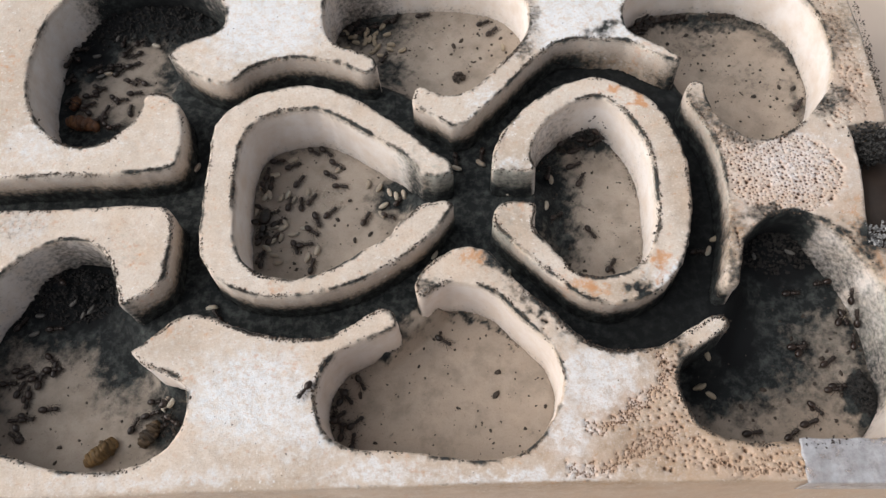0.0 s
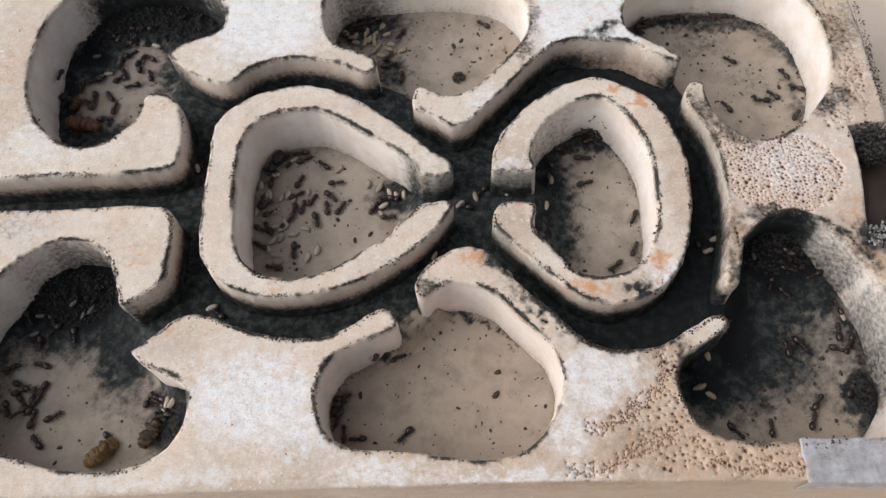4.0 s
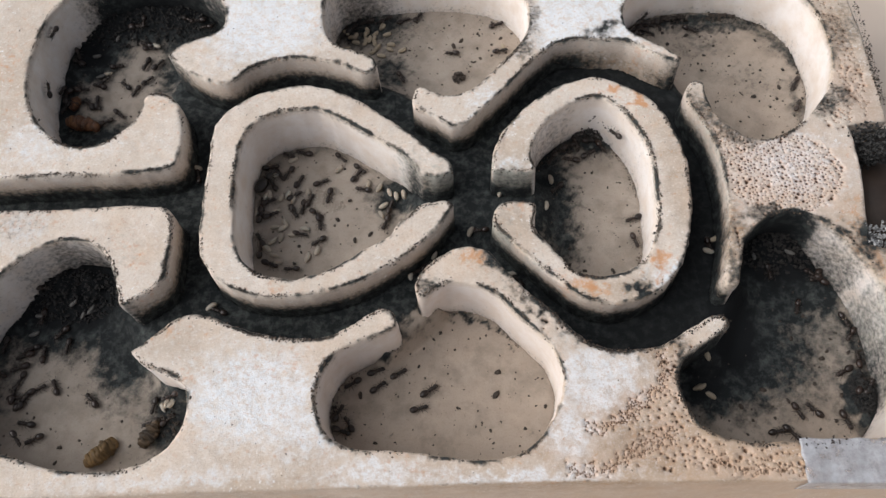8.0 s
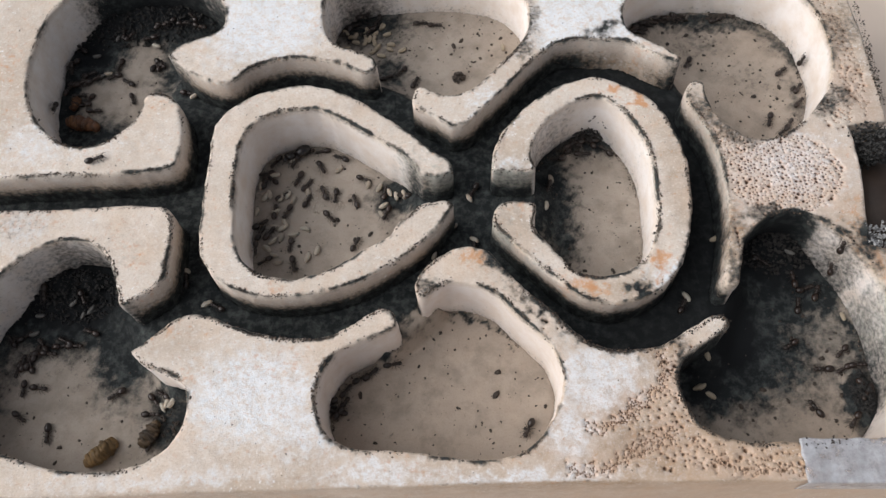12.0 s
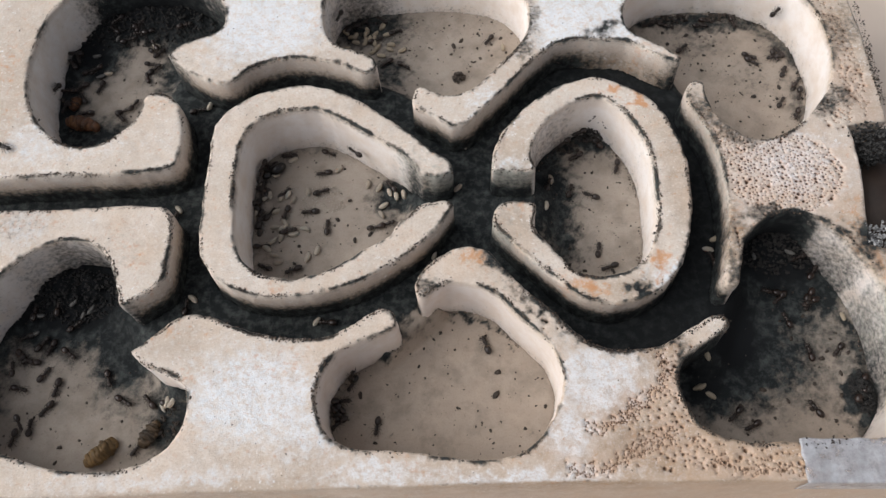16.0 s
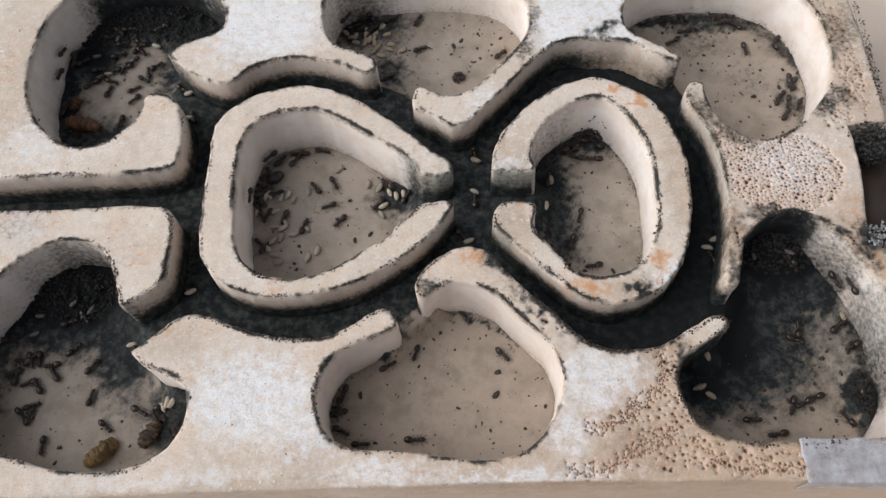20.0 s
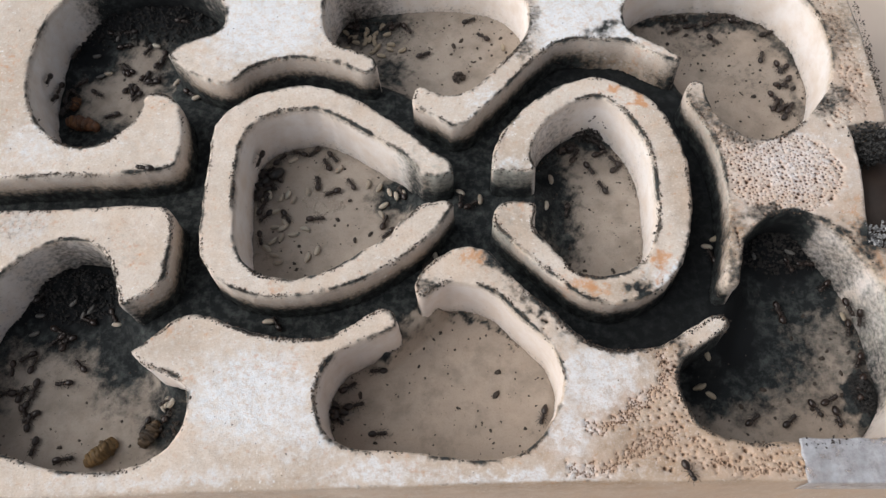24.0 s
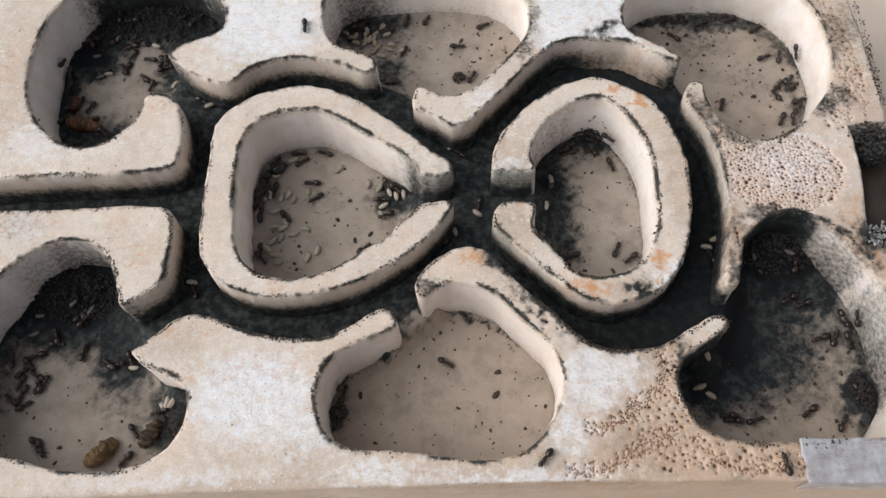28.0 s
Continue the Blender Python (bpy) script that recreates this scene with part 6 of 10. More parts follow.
    ant_path([(0,-46.8,24.2,-36),(1,-47.0,26.5,-45),(2,-45.7,25.1,-16),(3,-45.7,25.1,29),(6,-43.8,26.1,18),(7,-44.6,26.2,63),(8,-45.0,26.1,18),(9,-41.9,27.7,29),(10,-42.1,29.1,30),(11,-41.4,28.2,35),(12,-41.3,27.6,29),(15,-41.5,29.4,63),(16,-40.8,28.5,41),(17,-42.3,27.7,-36),(18,-42.4,29.5,30),(19,-41.5,29.2,52),(20,-43.1,28.7,18),(21,-41.4,29.1,18),(24,-42.5,33.8,-63),(25,-47.1,30.4,-175)], "ring_west")
    ant_path([(0,-42.2,19.8,29),(1,-41.6,35.9,-11),(2,-43.1,38.5,63),(3,-43.2,38.4,53),(6,-44.1,38.1,42),(7,-43.3,36.8,63),(8,-44.6,36.9,6),(9,-45.4,35.8,18),(10,-49.1,29.2,-122),(11,-46.1,34.1,73),(12,-46.2,32.6,82),(15,-46.5,31.6,78),(16,-48.5,33.4,74,-14.0,-10),(17,-48.4,26.7,65),(19,-45.2,21.1,47),(20,-45.2,22.0,63),(21,-45.7,22.4,41),(24,-45.7,21.9,41),(25,-46.0,22.4,17),(26,-46.1,22.4,-67),(27,-47.1,23.1,82),(28,-46.9,22.4,83)], "ring_west")
    ant_path([(0,-47.2,20.3,-5),(1,-45.1,17.9,17),(2,-47.0,15.4,63),(3,-44.7,17.9,-26),(6,-47.6,23.6,83),(7,-47.0,23.5,83),(8,-47.2,22.3,73),(9,-47.0,23.6,78),(10,-47.2,22.3,73),(11,-46.6,19.7,-36),(12,-47.0,19.7,29),(15,-47.2,18.5,83),(16,-47.1,18.5,87),(17,-49.3,10.9,-5,-4.0,3),(18,-47.1,12.1,62),(19,-46.0,14.2,-79),(20,-46.8,13.8,-49),(21,-44.9,8.7,-44),(24,-46.4,31.6,5),(25,-46.2,31.7,-63),(26,-44.4,32.0,-55),(27,-43.9,30.5,52),(28,-43.4,29.6,77)], "ring_west")
    ant_path([(0,-47.2,17.0,63),(1,-47.1,18.2,-5),(2,-47.1,18.2,29),(3,-47.1,18.6,-21),(6,-46.1,17.5,-36),(7,-46.6,17.6,5),(8,-36.5,15.8,-16),(9,-38.7,15.6,-10),(10,-40.7,22.4,72),(11,-38.2,13.5,-84),(12,-39.1,12.7,81),(15,-41.1,10.8,5),(16,-49.3,26.4,-147),(26,-47.0,14.6,87),(27,-47.3,18.4,78),(28,-46.9,11.9,87)], "ring_west")
    ant_path([(0,-46.5,15.4,46),(1,-47.9,13.1,92),(2,-47.5,11.9,78),(3,-46.8,13.2,78),(6,-47.0,15.6,78),(7,-47.1,13.8,62),(8,-47.1,15.1,-62),(9,-47.0,15.6,82),(10,-46.8,15.0,82),(11,-46.9,14.8,62),(12,-47.0,17.1,63),(15,-47.0,15.4,-79),(16,-47.0,20.5,63),(17,-36.3,6.3,-26),(18,-46.9,28.7,-47),(20,-46.8,27.8,83),(21,-48.9,31.2,13)], "ring_west")
    ant_path([(0,-43.6,15.1,40),(1,-43.5,14.5,51),(2,-41.6,15.3,-5),(3,-38.2,12.3,-16),(6,-38.5,6.5,86),(7,-46.9,10.5,73),(8,-47.7,11.8,82),(9,-46.9,11.9,78),(10,-46.9,14.6,82),(11,-47.2,14.5,82),(12,-44.6,16.9,52),(15,-42.1,16.3,17),(16,-39.6,16.9,11),(17,-38.7,16.8,57),(18,-36.9,17.0,40),(19,-35.9,17.6,46),(20,-35.5,18.0,67),(21,-34.4,21.8,81),(24,-32.5,19.8,0),(25,-25.7,27.0,40),(26,-48.0,26.8,110),(28,-47.0,26.5,82)], "ring_west")
    ant_path([(0,-33.5,16.3,-41),(1,-34.4,16.4,-41),(2,-28.0,26.5,-32),(3,-28.0,26.4,-37),(6,-29.5,25.3,-73),(7,-29.5,25.1,-73),(8,-28.9,26.4,76),(9,-29.0,25.8,51),(10,-28.3,22.1,80),(11,-28.0,21.9,61),(12,-28.8,19.9,-51),(15,-30.6,18.1,-10),(16,-29.5,17.1,85),(17,-29.1,22.0,85),(18,-29.5,25.6,-77),(19,-31.0,28.4,-56),(20,-32.5,29.4,-56),(21,-32.5,29.6,-56),(24,-32.0,30.8,-85),(25,-32.8,30.3,-56),(26,-32.9,30.2,-32),(27,-33.2,30.4,-16),(28,-33.4,30.9,-5)], "ring_west")
    ant_path([(0,-37.8,11.8,-71),(1,-37.3,11.2,66),(2,-46.9,22.3,82),(3,-17.4,21.4,50),(6,-13.7,27.2,60),(7,-13.2,28.8,-57),(8,-35.9,23.8,81),(9,-36.8,23.8,62),(10,-37.7,23.0,72),(11,-38.8,20.5,51),(12,-22.3,11.5,60),(15,-47.2,22.3,73),(16,-48.0,22.5,78),(17,-45.7,35.2,-38),(19,-29.4,39.9,-38),(20,-30.5,40.9,-17),(21,-29.7,40.3,-43),(24,-27.8,38.5,-56),(25,-24.2,26.9,17),(26,-23.2,23.6,34),(27,-49.4,24.6,81)], "ring_west")
    ant_path([(0,-35.4,12.5,5),(1,-38.2,5.5,71),(2,-41.9,5.4,-5),(3,-42.9,6.9,-15),(6,-44.4,6.6,-21),(7,-46.5,8.7,52),(8,-44.3,7.9,-26),(9,-42.9,6.5,-26),(10,-39.0,6.6,-45),(11,-38.6,6.1,-26),(12,-38.3,7.3,-80),(15,-33.4,7.2,-5),(16,-38.3,5.7,17),(17,-38.2,7.1,61),(18,-38.3,7.3,51),(19,-42.5,5.5,-5),(20,-47.2,29.2,-142)], "ring_west")
    ant_path([(0,-33.5,6.4,76),(1,-34.0,5.3,90),(2,-29.6,10.7,0),(3,-27.2,18.9,50),(6,-20.5,28.4,79),(7,-17.3,29.7,50),(8,-19.8,27.7,-16),(9,-14.1,29.0,-48),(10,-9.5,25.2,50),(11,-8.4,23.2,59),(12,-9.2,24.4,-5),(15,-9.3,25.5,-48),(16,-12.2,27.8,-57),(17,-15.3,22.9,17),(18,-16.0,23.8,69),(19,-9.5,25.2,59),(20,-8.4,24.0,59),(21,-10.1,26.3,-58),(24,-9.6,25.4,-67),(25,-9.9,24.6,78),(26,-13.0,20.4,-5),(27,-13.1,20.6,39),(28,-14.1,19.3,17)], "ring_west")
    ant_path([(0,-46.8,10.0,62),(1,-38.0,39.0,-5),(2,-38.1,39.5,81),(3,-38.5,40.4,-5),(6,-28.7,40.1,-43),(7,-25.9,38.3,-38),(8,-25.5,38.1,-48),(9,-29.2,40.3,-38),(10,-31.7,40.7,-47),(11,-30.5,40.8,-17),(12,-30.5,40.6,6),(15,-32.9,40.7,-17),(16,-28.8,40.0,-28),(17,-28.4,36.9,-61),(18,-24.9,29.2,6),(19,-21.2,25.9,29),(20,-29.0,23.3,17),(21,-21.6,25.7,40),(24,-23.0,29.6,-61),(25,-21.0,31.3,79),(26,-19.7,33.9,-74),(27,-21.0,34.6,-38),(28,-13.3,28.7,-66)], "ring_west")
    ant_path([(0,-47.2,8.8,92),(1,-46.8,9.0,-26),(2,-46.7,10.0,73),(3,-46.9,10.5,82),(6,-25.4,35.9,-17),(7,-26.3,35.1,71),(8,-21.5,32.1,51),(9,-22.6,30.4,-74),(10,-25.5,38.0,-28),(11,-26.9,37.9,41),(12,-25.5,38.0,-28),(15,-24.8,37.5,-17),(16,-47.0,27.2,46),(17,-46.9,25.0,52),(18,-45.9,35.1,-2),(19,-45.9,35.0,64),(20,-45.1,35.1,-71),(21,-44.5,34.3,-50),(24,-45.7,35.0,-41),(25,-45.6,35.2,63),(26,-45.1,35.5,-5),(27,-45.8,35.0,64),(28,-46.1,34.2,73)], "ring_west")
    ant_path([(0,-19.4,18.8,60),(1,-15.1,15.6,-47),(2,-48.9,30.6,29),(3,-47.4,26.6,63),(6,-46.8,26.4,78),(7,-43.0,23.5,29),(8,-46.8,25.4,82),(9,-47.1,19.8,-26),(10,-47.6,25.0,83),(11,-48.0,24.9,73),(12,-49.3,11.7,83,-14.2,3),(15,-46.9,11.9,87),(16,-46.5,13.2,0),(17,-46.9,14.7,78),(18,-45.6,10.4,-44),(19,-14.2,15.0,28),(20,-26.1,18.5,45),(21,-15.1,16.7,17),(24,-14.6,17.2,69),(25,-12.1,25.7,78),(26,-15.9,21.7,39),(27,-46.8,28.3,-35),(28,-14.8,23.9,-5)], "ring_west")
    ant_path([(0,-10.4,23.4,50),(1,-10.8,24.7,59),(2,-9.4,25.2,59),(3,-10.3,25.2,59),(6,-10.4,24.0,59),(7,-9.5,25.2,59),(8,-38.7,6.1,-5),(9,-46.8,8.9,40),(10,-46.3,8.1,40),(11,-46.4,8.6,29),(12,-45.6,8.8,29),(15,-45.3,8.3,-40),(16,-45.6,7.2,-26),(17,-46.8,9.0,29),(18,-46.3,7.9,62),(19,-46.6,9.1,29),(20,-45.7,12.8,52),(21,-47.1,12.0,82),(24,-46.5,30.4,66)], "ring_west")
    ant_path([(0,-13.5,18.8,-27),(1,-13.5,18.1,28),(2,-13.5,18.8,5),(3,-13.5,18.1,-5),(6,-13.4,19.8,5),(7,-13.1,19.8,-5),(8,-12.8,21.6,69),(9,-13.9,23.3,-70),(10,-13.0,22.3,69),(11,-13.8,24.3,-79),(12,-14.1,25.9,78),(15,-47.8,36.2,-5,-12.2,-22),(16,-47.7,36.4,64,-13.2,-22),(17,-46.3,36.3,-5),(18,-46.1,36.3,73),(19,-25.3,38.1,-22),(20,-48.1,31.8,-148)], "ring_west")
    # east ring
    ant_path([(0,33.8,37.1,28,-13.5,-58),(1,32.1,33.2,28),(2,31.0,32.1,-5),(3,30.1,31.3,-5),(6,30.3,34.7,17,-14.2,-50),(7,32.5,35.3,6),(8,31.1,32.5,56),(9,32.1,33.2,38),(10,32.1,33.3,28),(11,37.6,35.1,-72),(12,36.9,36.1,28),(15,40.1,17.4,-23),(16,39.7,19.8,-28),(17,40.8,26.7,-62),(18,52.3,16.7,70,-12.5,176),(19,52.4,19.9,-58,-8.2,179),(20,39.2,37.0,60),(24,40.6,28.1,-62),(25,32.5,35.3,56),(26,30.3,34.7,28,-14.2,-50),(27,30.1,31.3,56),(28,28.8,22.0,56)], "ring_east")
    ant_path([(0,40.9,37.4,-5),(1,41.6,37.1,-5),(2,42.4,37.1,47),(3,42.4,37.1,17),(6,42.7,36.8,-5),(7,42.7,36.8,-41),(8,42.4,37.0,-5),(9,41.6,37.4,6),(10,41.5,37.5,-30),(11,38.6,39.2,17,-14.0,-74),(12,39.6,37.6,56),(15,33.0,0.4,16),(16,39.1,4.1,76),(17,36.5,-0.4,-27),(18,35.9,0.4,-27),(19,36.2,0.4,5),(20,37.3,-0.0,5),(21,35.0,2.1,-55),(24,48.1,30.0,-53),(25,41.6,37.2,34),(28,46.5,28.8,-77)], "ring_east")
    ant_path([(0,43.7,37.6,28),(1,43.7,38.9,17,-13.0,-116),(2,46.2,0.7,70),(3,48.1,3.1,62),(6,48.2,3.8,61),(7,38.2,34.1,37),(8,41.1,32.9,27),(9,47.7,25.1,71),(10,52.0,20.1,70),(11,49.9,15.0,70),(12,42.3,37.1,-5),(15,42.4,36.8,-17),(16,42.4,37.1,-5),(17,42.4,37.1,-5),(18,42.4,36.8,-30),(19,42.3,36.8,-17),(20,43.6,36.0,-53),(21,43.6,36.0,-41),(24,44.1,35.6,-52),(25,44.5,38.4,-82,-8.5,-128),(26,45.1,34.4,-73),(27,41.8,32.9,-5),(28,41.9,33.4,-29)], "ring_east")
    ant_path([(0,45.2,38.0,-63,-13.2,-128),(1,43.7,36.3,-53),(2,43.3,36.3,-5),(3,43.2,36.7,-41),(6,43.7,36.1,-53),(7,41.5,37.5,-5),(8,44.9,34.6,-63),(9,43.3,36.3,-52),(10,44.1,35.6,-63),(11,43.6,36.0,-41),(12,42.4,36.5,-72),(15,49.6,23.4,71),(16,33.7,37.1,38,-14.2,-58),(17,43.3,32.7,72),(18,42.6,32.8,-52),(19,37.0,31.5,6),(20,37.9,32.3,-17),(21,37.8,31.4,-41),(24,37.2,32.4,56),(25,37.9,32.3,6),(26,36.5,33.4,17),(27,37.8,31.4,-5),(28,35.8,33.5,17)], "ring_east")
    ant_path([(0,38.2,34.5,17),(1,38.2,34.1,-5),(2,36.4,32.5,-17),(3,38.5,31.9,72),(6,46.8,30.5,-11),(7,46.6,31.5,-73),(8,48.4,33.6,-42,-7.5,-149),(9,50.1,30.1,-63,-12.5,-157),(10,50.8,28.1,46,-7.0,-159),(11,45.9,35.0,-73),(12,45.8,33.3,-52),(15,47.8,29.7,-87),(16,47.9,28.1,71),(17,48.0,24.6,75),(18,48.4,27.7,46),(19,47.2,30.3,71),(20,36.7,34.3,28),(21,36.1,35.3,-62),(24,35.2,34.4,17),(25,33.9,34.3,28),(26,31.6,4.8,-60),(27,39.7,37.3,-57),(28,32.3,3.1,16)], "ring_east")
    ant_path([(0,36.8,29.7,17),(1,36.2,28.9,-29),(2,44.5,30.4,17),(3,38.1,23.8,-34),(6,50.0,23.5,71),(7,52.3,22.7,5,-10.0,-172),(8,49.5,12.2,16),(9,47.5,13.5,-67),(10,45.9,8.3,40),(11,48.7,11.8,-5),(12,38.5,36.7,-172),(15,49.8,22.3,-78),(16,41.1,-0.8,16),(17,42.9,-0.5,5),(18,48.3,5.7,-91),(19,46.6,4.2,70),(20,32.9,7.1,63),(21,42.4,0.9,-50),(24,43.1,22.1,-67),(25,38.8,0.9,35),(26,42.0,-1.4,-5),(27,40.7,-0.8,26),(28,43.6,3.7,62)], "ring_east")
    ant_path([(0,29.6,27.8,73),(1,29.2,24.3,73),(2,29.2,24.3,73),(3,29.4,26.0,65),(6,28.0,17.2,56),(7,28.4,19.9,47),(8,48.6,5.8,-77),(9,30.8,19.8,27),(10,28.6,20.9,56),(11,31.5,19.2,-5),(12,32.5,32.0,-5),(15,31.4,18.9,27),(16,34.5,22.0,68),(17,43.1,26.4,46),(18,44.5,28.1,-82),(19,33.9,34.6,17),(20,34.1,34.4,17),(21,36.2,35.7,17),(24,34.8,35.6,28),(25,36.1,36.5,17),(26,39.3,38.2,-45),(27,38.3,36.7,17),(28,36.2,35.7,28)], "ring_east")
    ant_path([(0,37.7,24.9,60),(1,38.1,37.1,17),(2,36.3,35.9,17),(3,34.0,34.7,6),(6,35.9,34.0,38),(7,35.1,35.3,28),(8,36.3,35.9,17),(9,32.8,36.5,17,-13.2,-55),(10,35.0,37.8,28,-11.5,-61),(11,35.1,35.3,56),(12,35.0,33.5,38),(15,35.7,32.6,27),(16,37.6,32.4,27),(17,38.5,31.4,27),(18,49.0,13.8,-91),(19,48.6,10.5,-72),(20,35.9,14.2,68),(21,44.3,-0.4,-5),(24,47.8,27.8,37),(25,49.3,23.2,-73),(26,49.8,30.7,63,-6.8,-155),(27,51.9,12.8,53,-7.2,173),(28,46.7,1.0,35)], "ring_east")
    ant_path([(0,38.0,9.2,-61),(1,48.0,13.9,-77),(2,49.7,24.6,-78),(3,49.7,13.6,49),(6,49.2,12.1,-91),(7,29.4,26.0,73),(8,31.3,23.2,37),(9,29.2,24.3,73),(10,37.5,24.9,46),(11,29.4,26.0,73),(12,29.0,23.3,65),(15,29.3,20.2,37),(16,29.2,24.3,65),(17,29.2,24.3,65),(18,28.6,20.9,56),(19,28.8,22.0,65),(20,29.4,26.0,73),(21,30.4,27.7,37),(24,32.8,16.2,73),(25,28.4,19.9,65),(26,28.4,19.9,65),(27,43.9,36.2,-124),(28,47.4,35.3,-42,-11.5,-145)], "ring_east")
    ant_path([(0,41.5,-0.4,53),(1,39.8,0.1,75),(2,34.0,-0.7,16),(3,42.9,-0.5,5),(6,41.2,-1.6,16),(7,41.1,37.2,138),(8,36.3,31.6,-17),(9,36.1,30.3,-17),(10,34.8,31.7,6),(11,38.4,30.5,-62),(12,39.6,33.1,-5),(15,41.6,31.6,6),(16,43.7,36.1,-53),(17,44.5,35.5,-63),(18,45.9,33.3,6),(19,46.3,32.4,-73),(20,42.3,31.0,-5),(21,44.8,32.6,63),(24,44.1,32.6,17),(25,40.7,37.3,17),(26,38.8,39.2,17),(27,34.0,34.7,28),(28,34.1,34.4,17)], "ring_east")
    ant_path([(0,30.0,14.7,27),(1,38.4,39.1,28,-12.5,-74),(2,40.7,37.3,6),(3,39.2,39.4,38,-13.0,-80),(6,35.4,38.1,28),(7,38.8,39.2,17),(8,38.2,37.0,-71),(9,39.1,35.0,64),(10,43.1,9.1,67),(11,43.4,4.0,-22),(12,38.2,36.7,-46),(15,38.1,37.6,17),(16,38.4,39.1,28,-12.5,-74),(17,37.7,39.0,38,-13.5,-74),(18,38.6,39.2,17,-14.0,-74),(19,38.8,39.2,28),(20,39.6,37.6,6),(21,40.7,37.3,17),(24,42.7,36.8,-30),(25,42.3,37.1,-41),(26,42.4,36.8,-5),(27,42.4,36.8,-30),(28,42.7,36.8,-30)], "ring_east")
    # south chamber
    ant_path([(0,-1.7,-16.6,-36),(1,-15.4,-19.6,26),(2,-15.3,-22.0,0),(3,-17.9,-20.3,26,-8.2,-74),(6,-16.8,-23.1,5),(7,-21.0,-23.5,26),(8,-18.1,-22.7,15),(9,17.8,-30.1,-67),(10,-26.9,-30.0,79),(11,-15.3,-22.4,15),(12,-14.1,-21.8,5),(15,-14.9,-24.0,0),(16,-24.6,-22.9,-72,-13.2,-54),(17,-12.4,-19.9,37),(18,-13.2,-19.1,47),(19,1.4,-43.4,-4),(20,-27.1,-30.5,-85),(21,-27.9,-30.2,79),(24,-27.3,-30.8,131),(28,-27.0,-30.7,79)], "chamber_s")
    ant_path([(0,-26.3,-28.4,58),(1,-26.2,-27.8,15),(2,-25.3,-26.8,15),(3,-26.2,-28.2,15),(6,-25.9,-28.4,15),(7,-19.9,-26.6,-14),(8,-17.9,-26.6,31),(9,-22.6,-26.6,15),(10,-23.5,-23.9,16),(11,-20.5,-25.4,37),(12,-21.9,-24.2,26),(15,-22.0,-24.2,0),(16,-23.9,-25.3,58),(17,-16.9,-23.5,37),(18,-20.4,-23.4,47),(19,-26.9,-30.3,104),(20,-22.3,-39.6,-4),(21,-24.2,-38.7,-14),(24,-18.3,-37.6,0),(25,-27.5,-32.0,-36)], "chamber_s")
    ant_path([(0,-25.3,-28.4,-53),(1,-24.0,-29.2,-71),(2,-27.4,-32.9,32),(3,-27.5,-33.3,58),(6,-28.1,-33.1,84),(7,-27.3,-32.9,-33),(8,-26.7,-36.2,-24),(9,-22.9,-39.2,15),(10,-25.1,-33.4,78),(11,-26.8,-35.4,-33),(12,-26.0,-30.4,58),(15,-26.9,-30.1,15),(16,-26.6,-29.3,-4),(17,-8.2,-21.1,-79),(18,-27.0,-30.2,-165),(19,-27.0,-28.3,58),(20,-26.3,-27.3,69),(21,-27.3,-34.2,47),(24,-27.4,-31.8,172)], "chamber_s")
    ant_path([(0,-21.9,-25.3,-62),(1,-20.9,-23.5,78),(2,-11.3,-20.8,47),(3,-13.0,-20.1,-5),(6,-11.8,-21.4,67),(7,-15.2,-27.3,-4),(8,-12.9,-23.7,26),(9,-12.6,-21.0,15),(10,-3.6,-15.6,5),(11,-15.5,-22.0,47),(12,-29.4,-30.0,-138),(15,-12.7,-34.6,-4),(16,-18.5,-35.9,77),(17,-6.4,-25.3,-4),(18,-27.1,-34.0,24),(19,-27.5,-33.3,-38),(20,-26.7,-36.2,-33),(21,-26.1,-37.6,25),(24,-27.1,-32.1,-141),(26,-27.3,-34.2,58),(27,-27.3,-30.5,123),(28,-26.0,-27.6,69)], "chamber_s")
    ant_path([(0,-27.5,-32.9,36),(1,-27.5,-32.9,58),(2,-27.2,-32.9,79),(3,-27.0,-30.7,47),(6,-27.3,-30.5,37),(7,-27.5,-32.0,58),(8,-27.3,-32.0,58),(9,-27.5,-32.1,79),(10,-27.4,-31.8,58),(11,-27.5,-34.0,52),(12,-27.3,-31.6,58),(15,-27.4,-34.0,26),(16,-28.3,-34.1,36),(17,-27.5,-31.9,-37),(18,-27.3,-31.9,0),(19,-28.0,-30.5,75),(20,-15.2,-22.1,26),(21,-27.1,-30.2,147),(24,-25.0,-25.9,26),(25,-28.0,-26.4,69,-14.0,-28),(26,-27.5,-30.4,-88),(27,-27.3,-25.3,58,-11.2,-42),(28,-26.9,-24.8,58,-13.0,-42)], "chamber_s")
    ant_path([(0,-27.4,-34.3,-24),(1,-27.0,-34.9,5),(2,-26.7,-34.3,-71),(3,-26.1,-37.0,-33),(6,-27.1,-34.3,79),(7,-22.8,-34.0,-19),(8,-25.0,-34.7,-62),(9,-26.9,-29.3,58),(10,-26.9,-29.7,47),(11,-26.6,-28.3,79),(12,-25.4,-26.9,48),(15,-14.7,-30.3,77),(16,-27.8,-30.6,128),(17,-2.1,-21.0,15),(18,-2.1,-17.5,71),(19,-5.5,-14.7,26),(20,-8.6,-19.1,67),(21,-8.9,-21.7,5),(24,-17.7,-22.6,-4),(25,-18.0,-22.9,37),(26,-13.3,-29.2,51),(27,-27.3,-33.0,102)], "chamber_s")
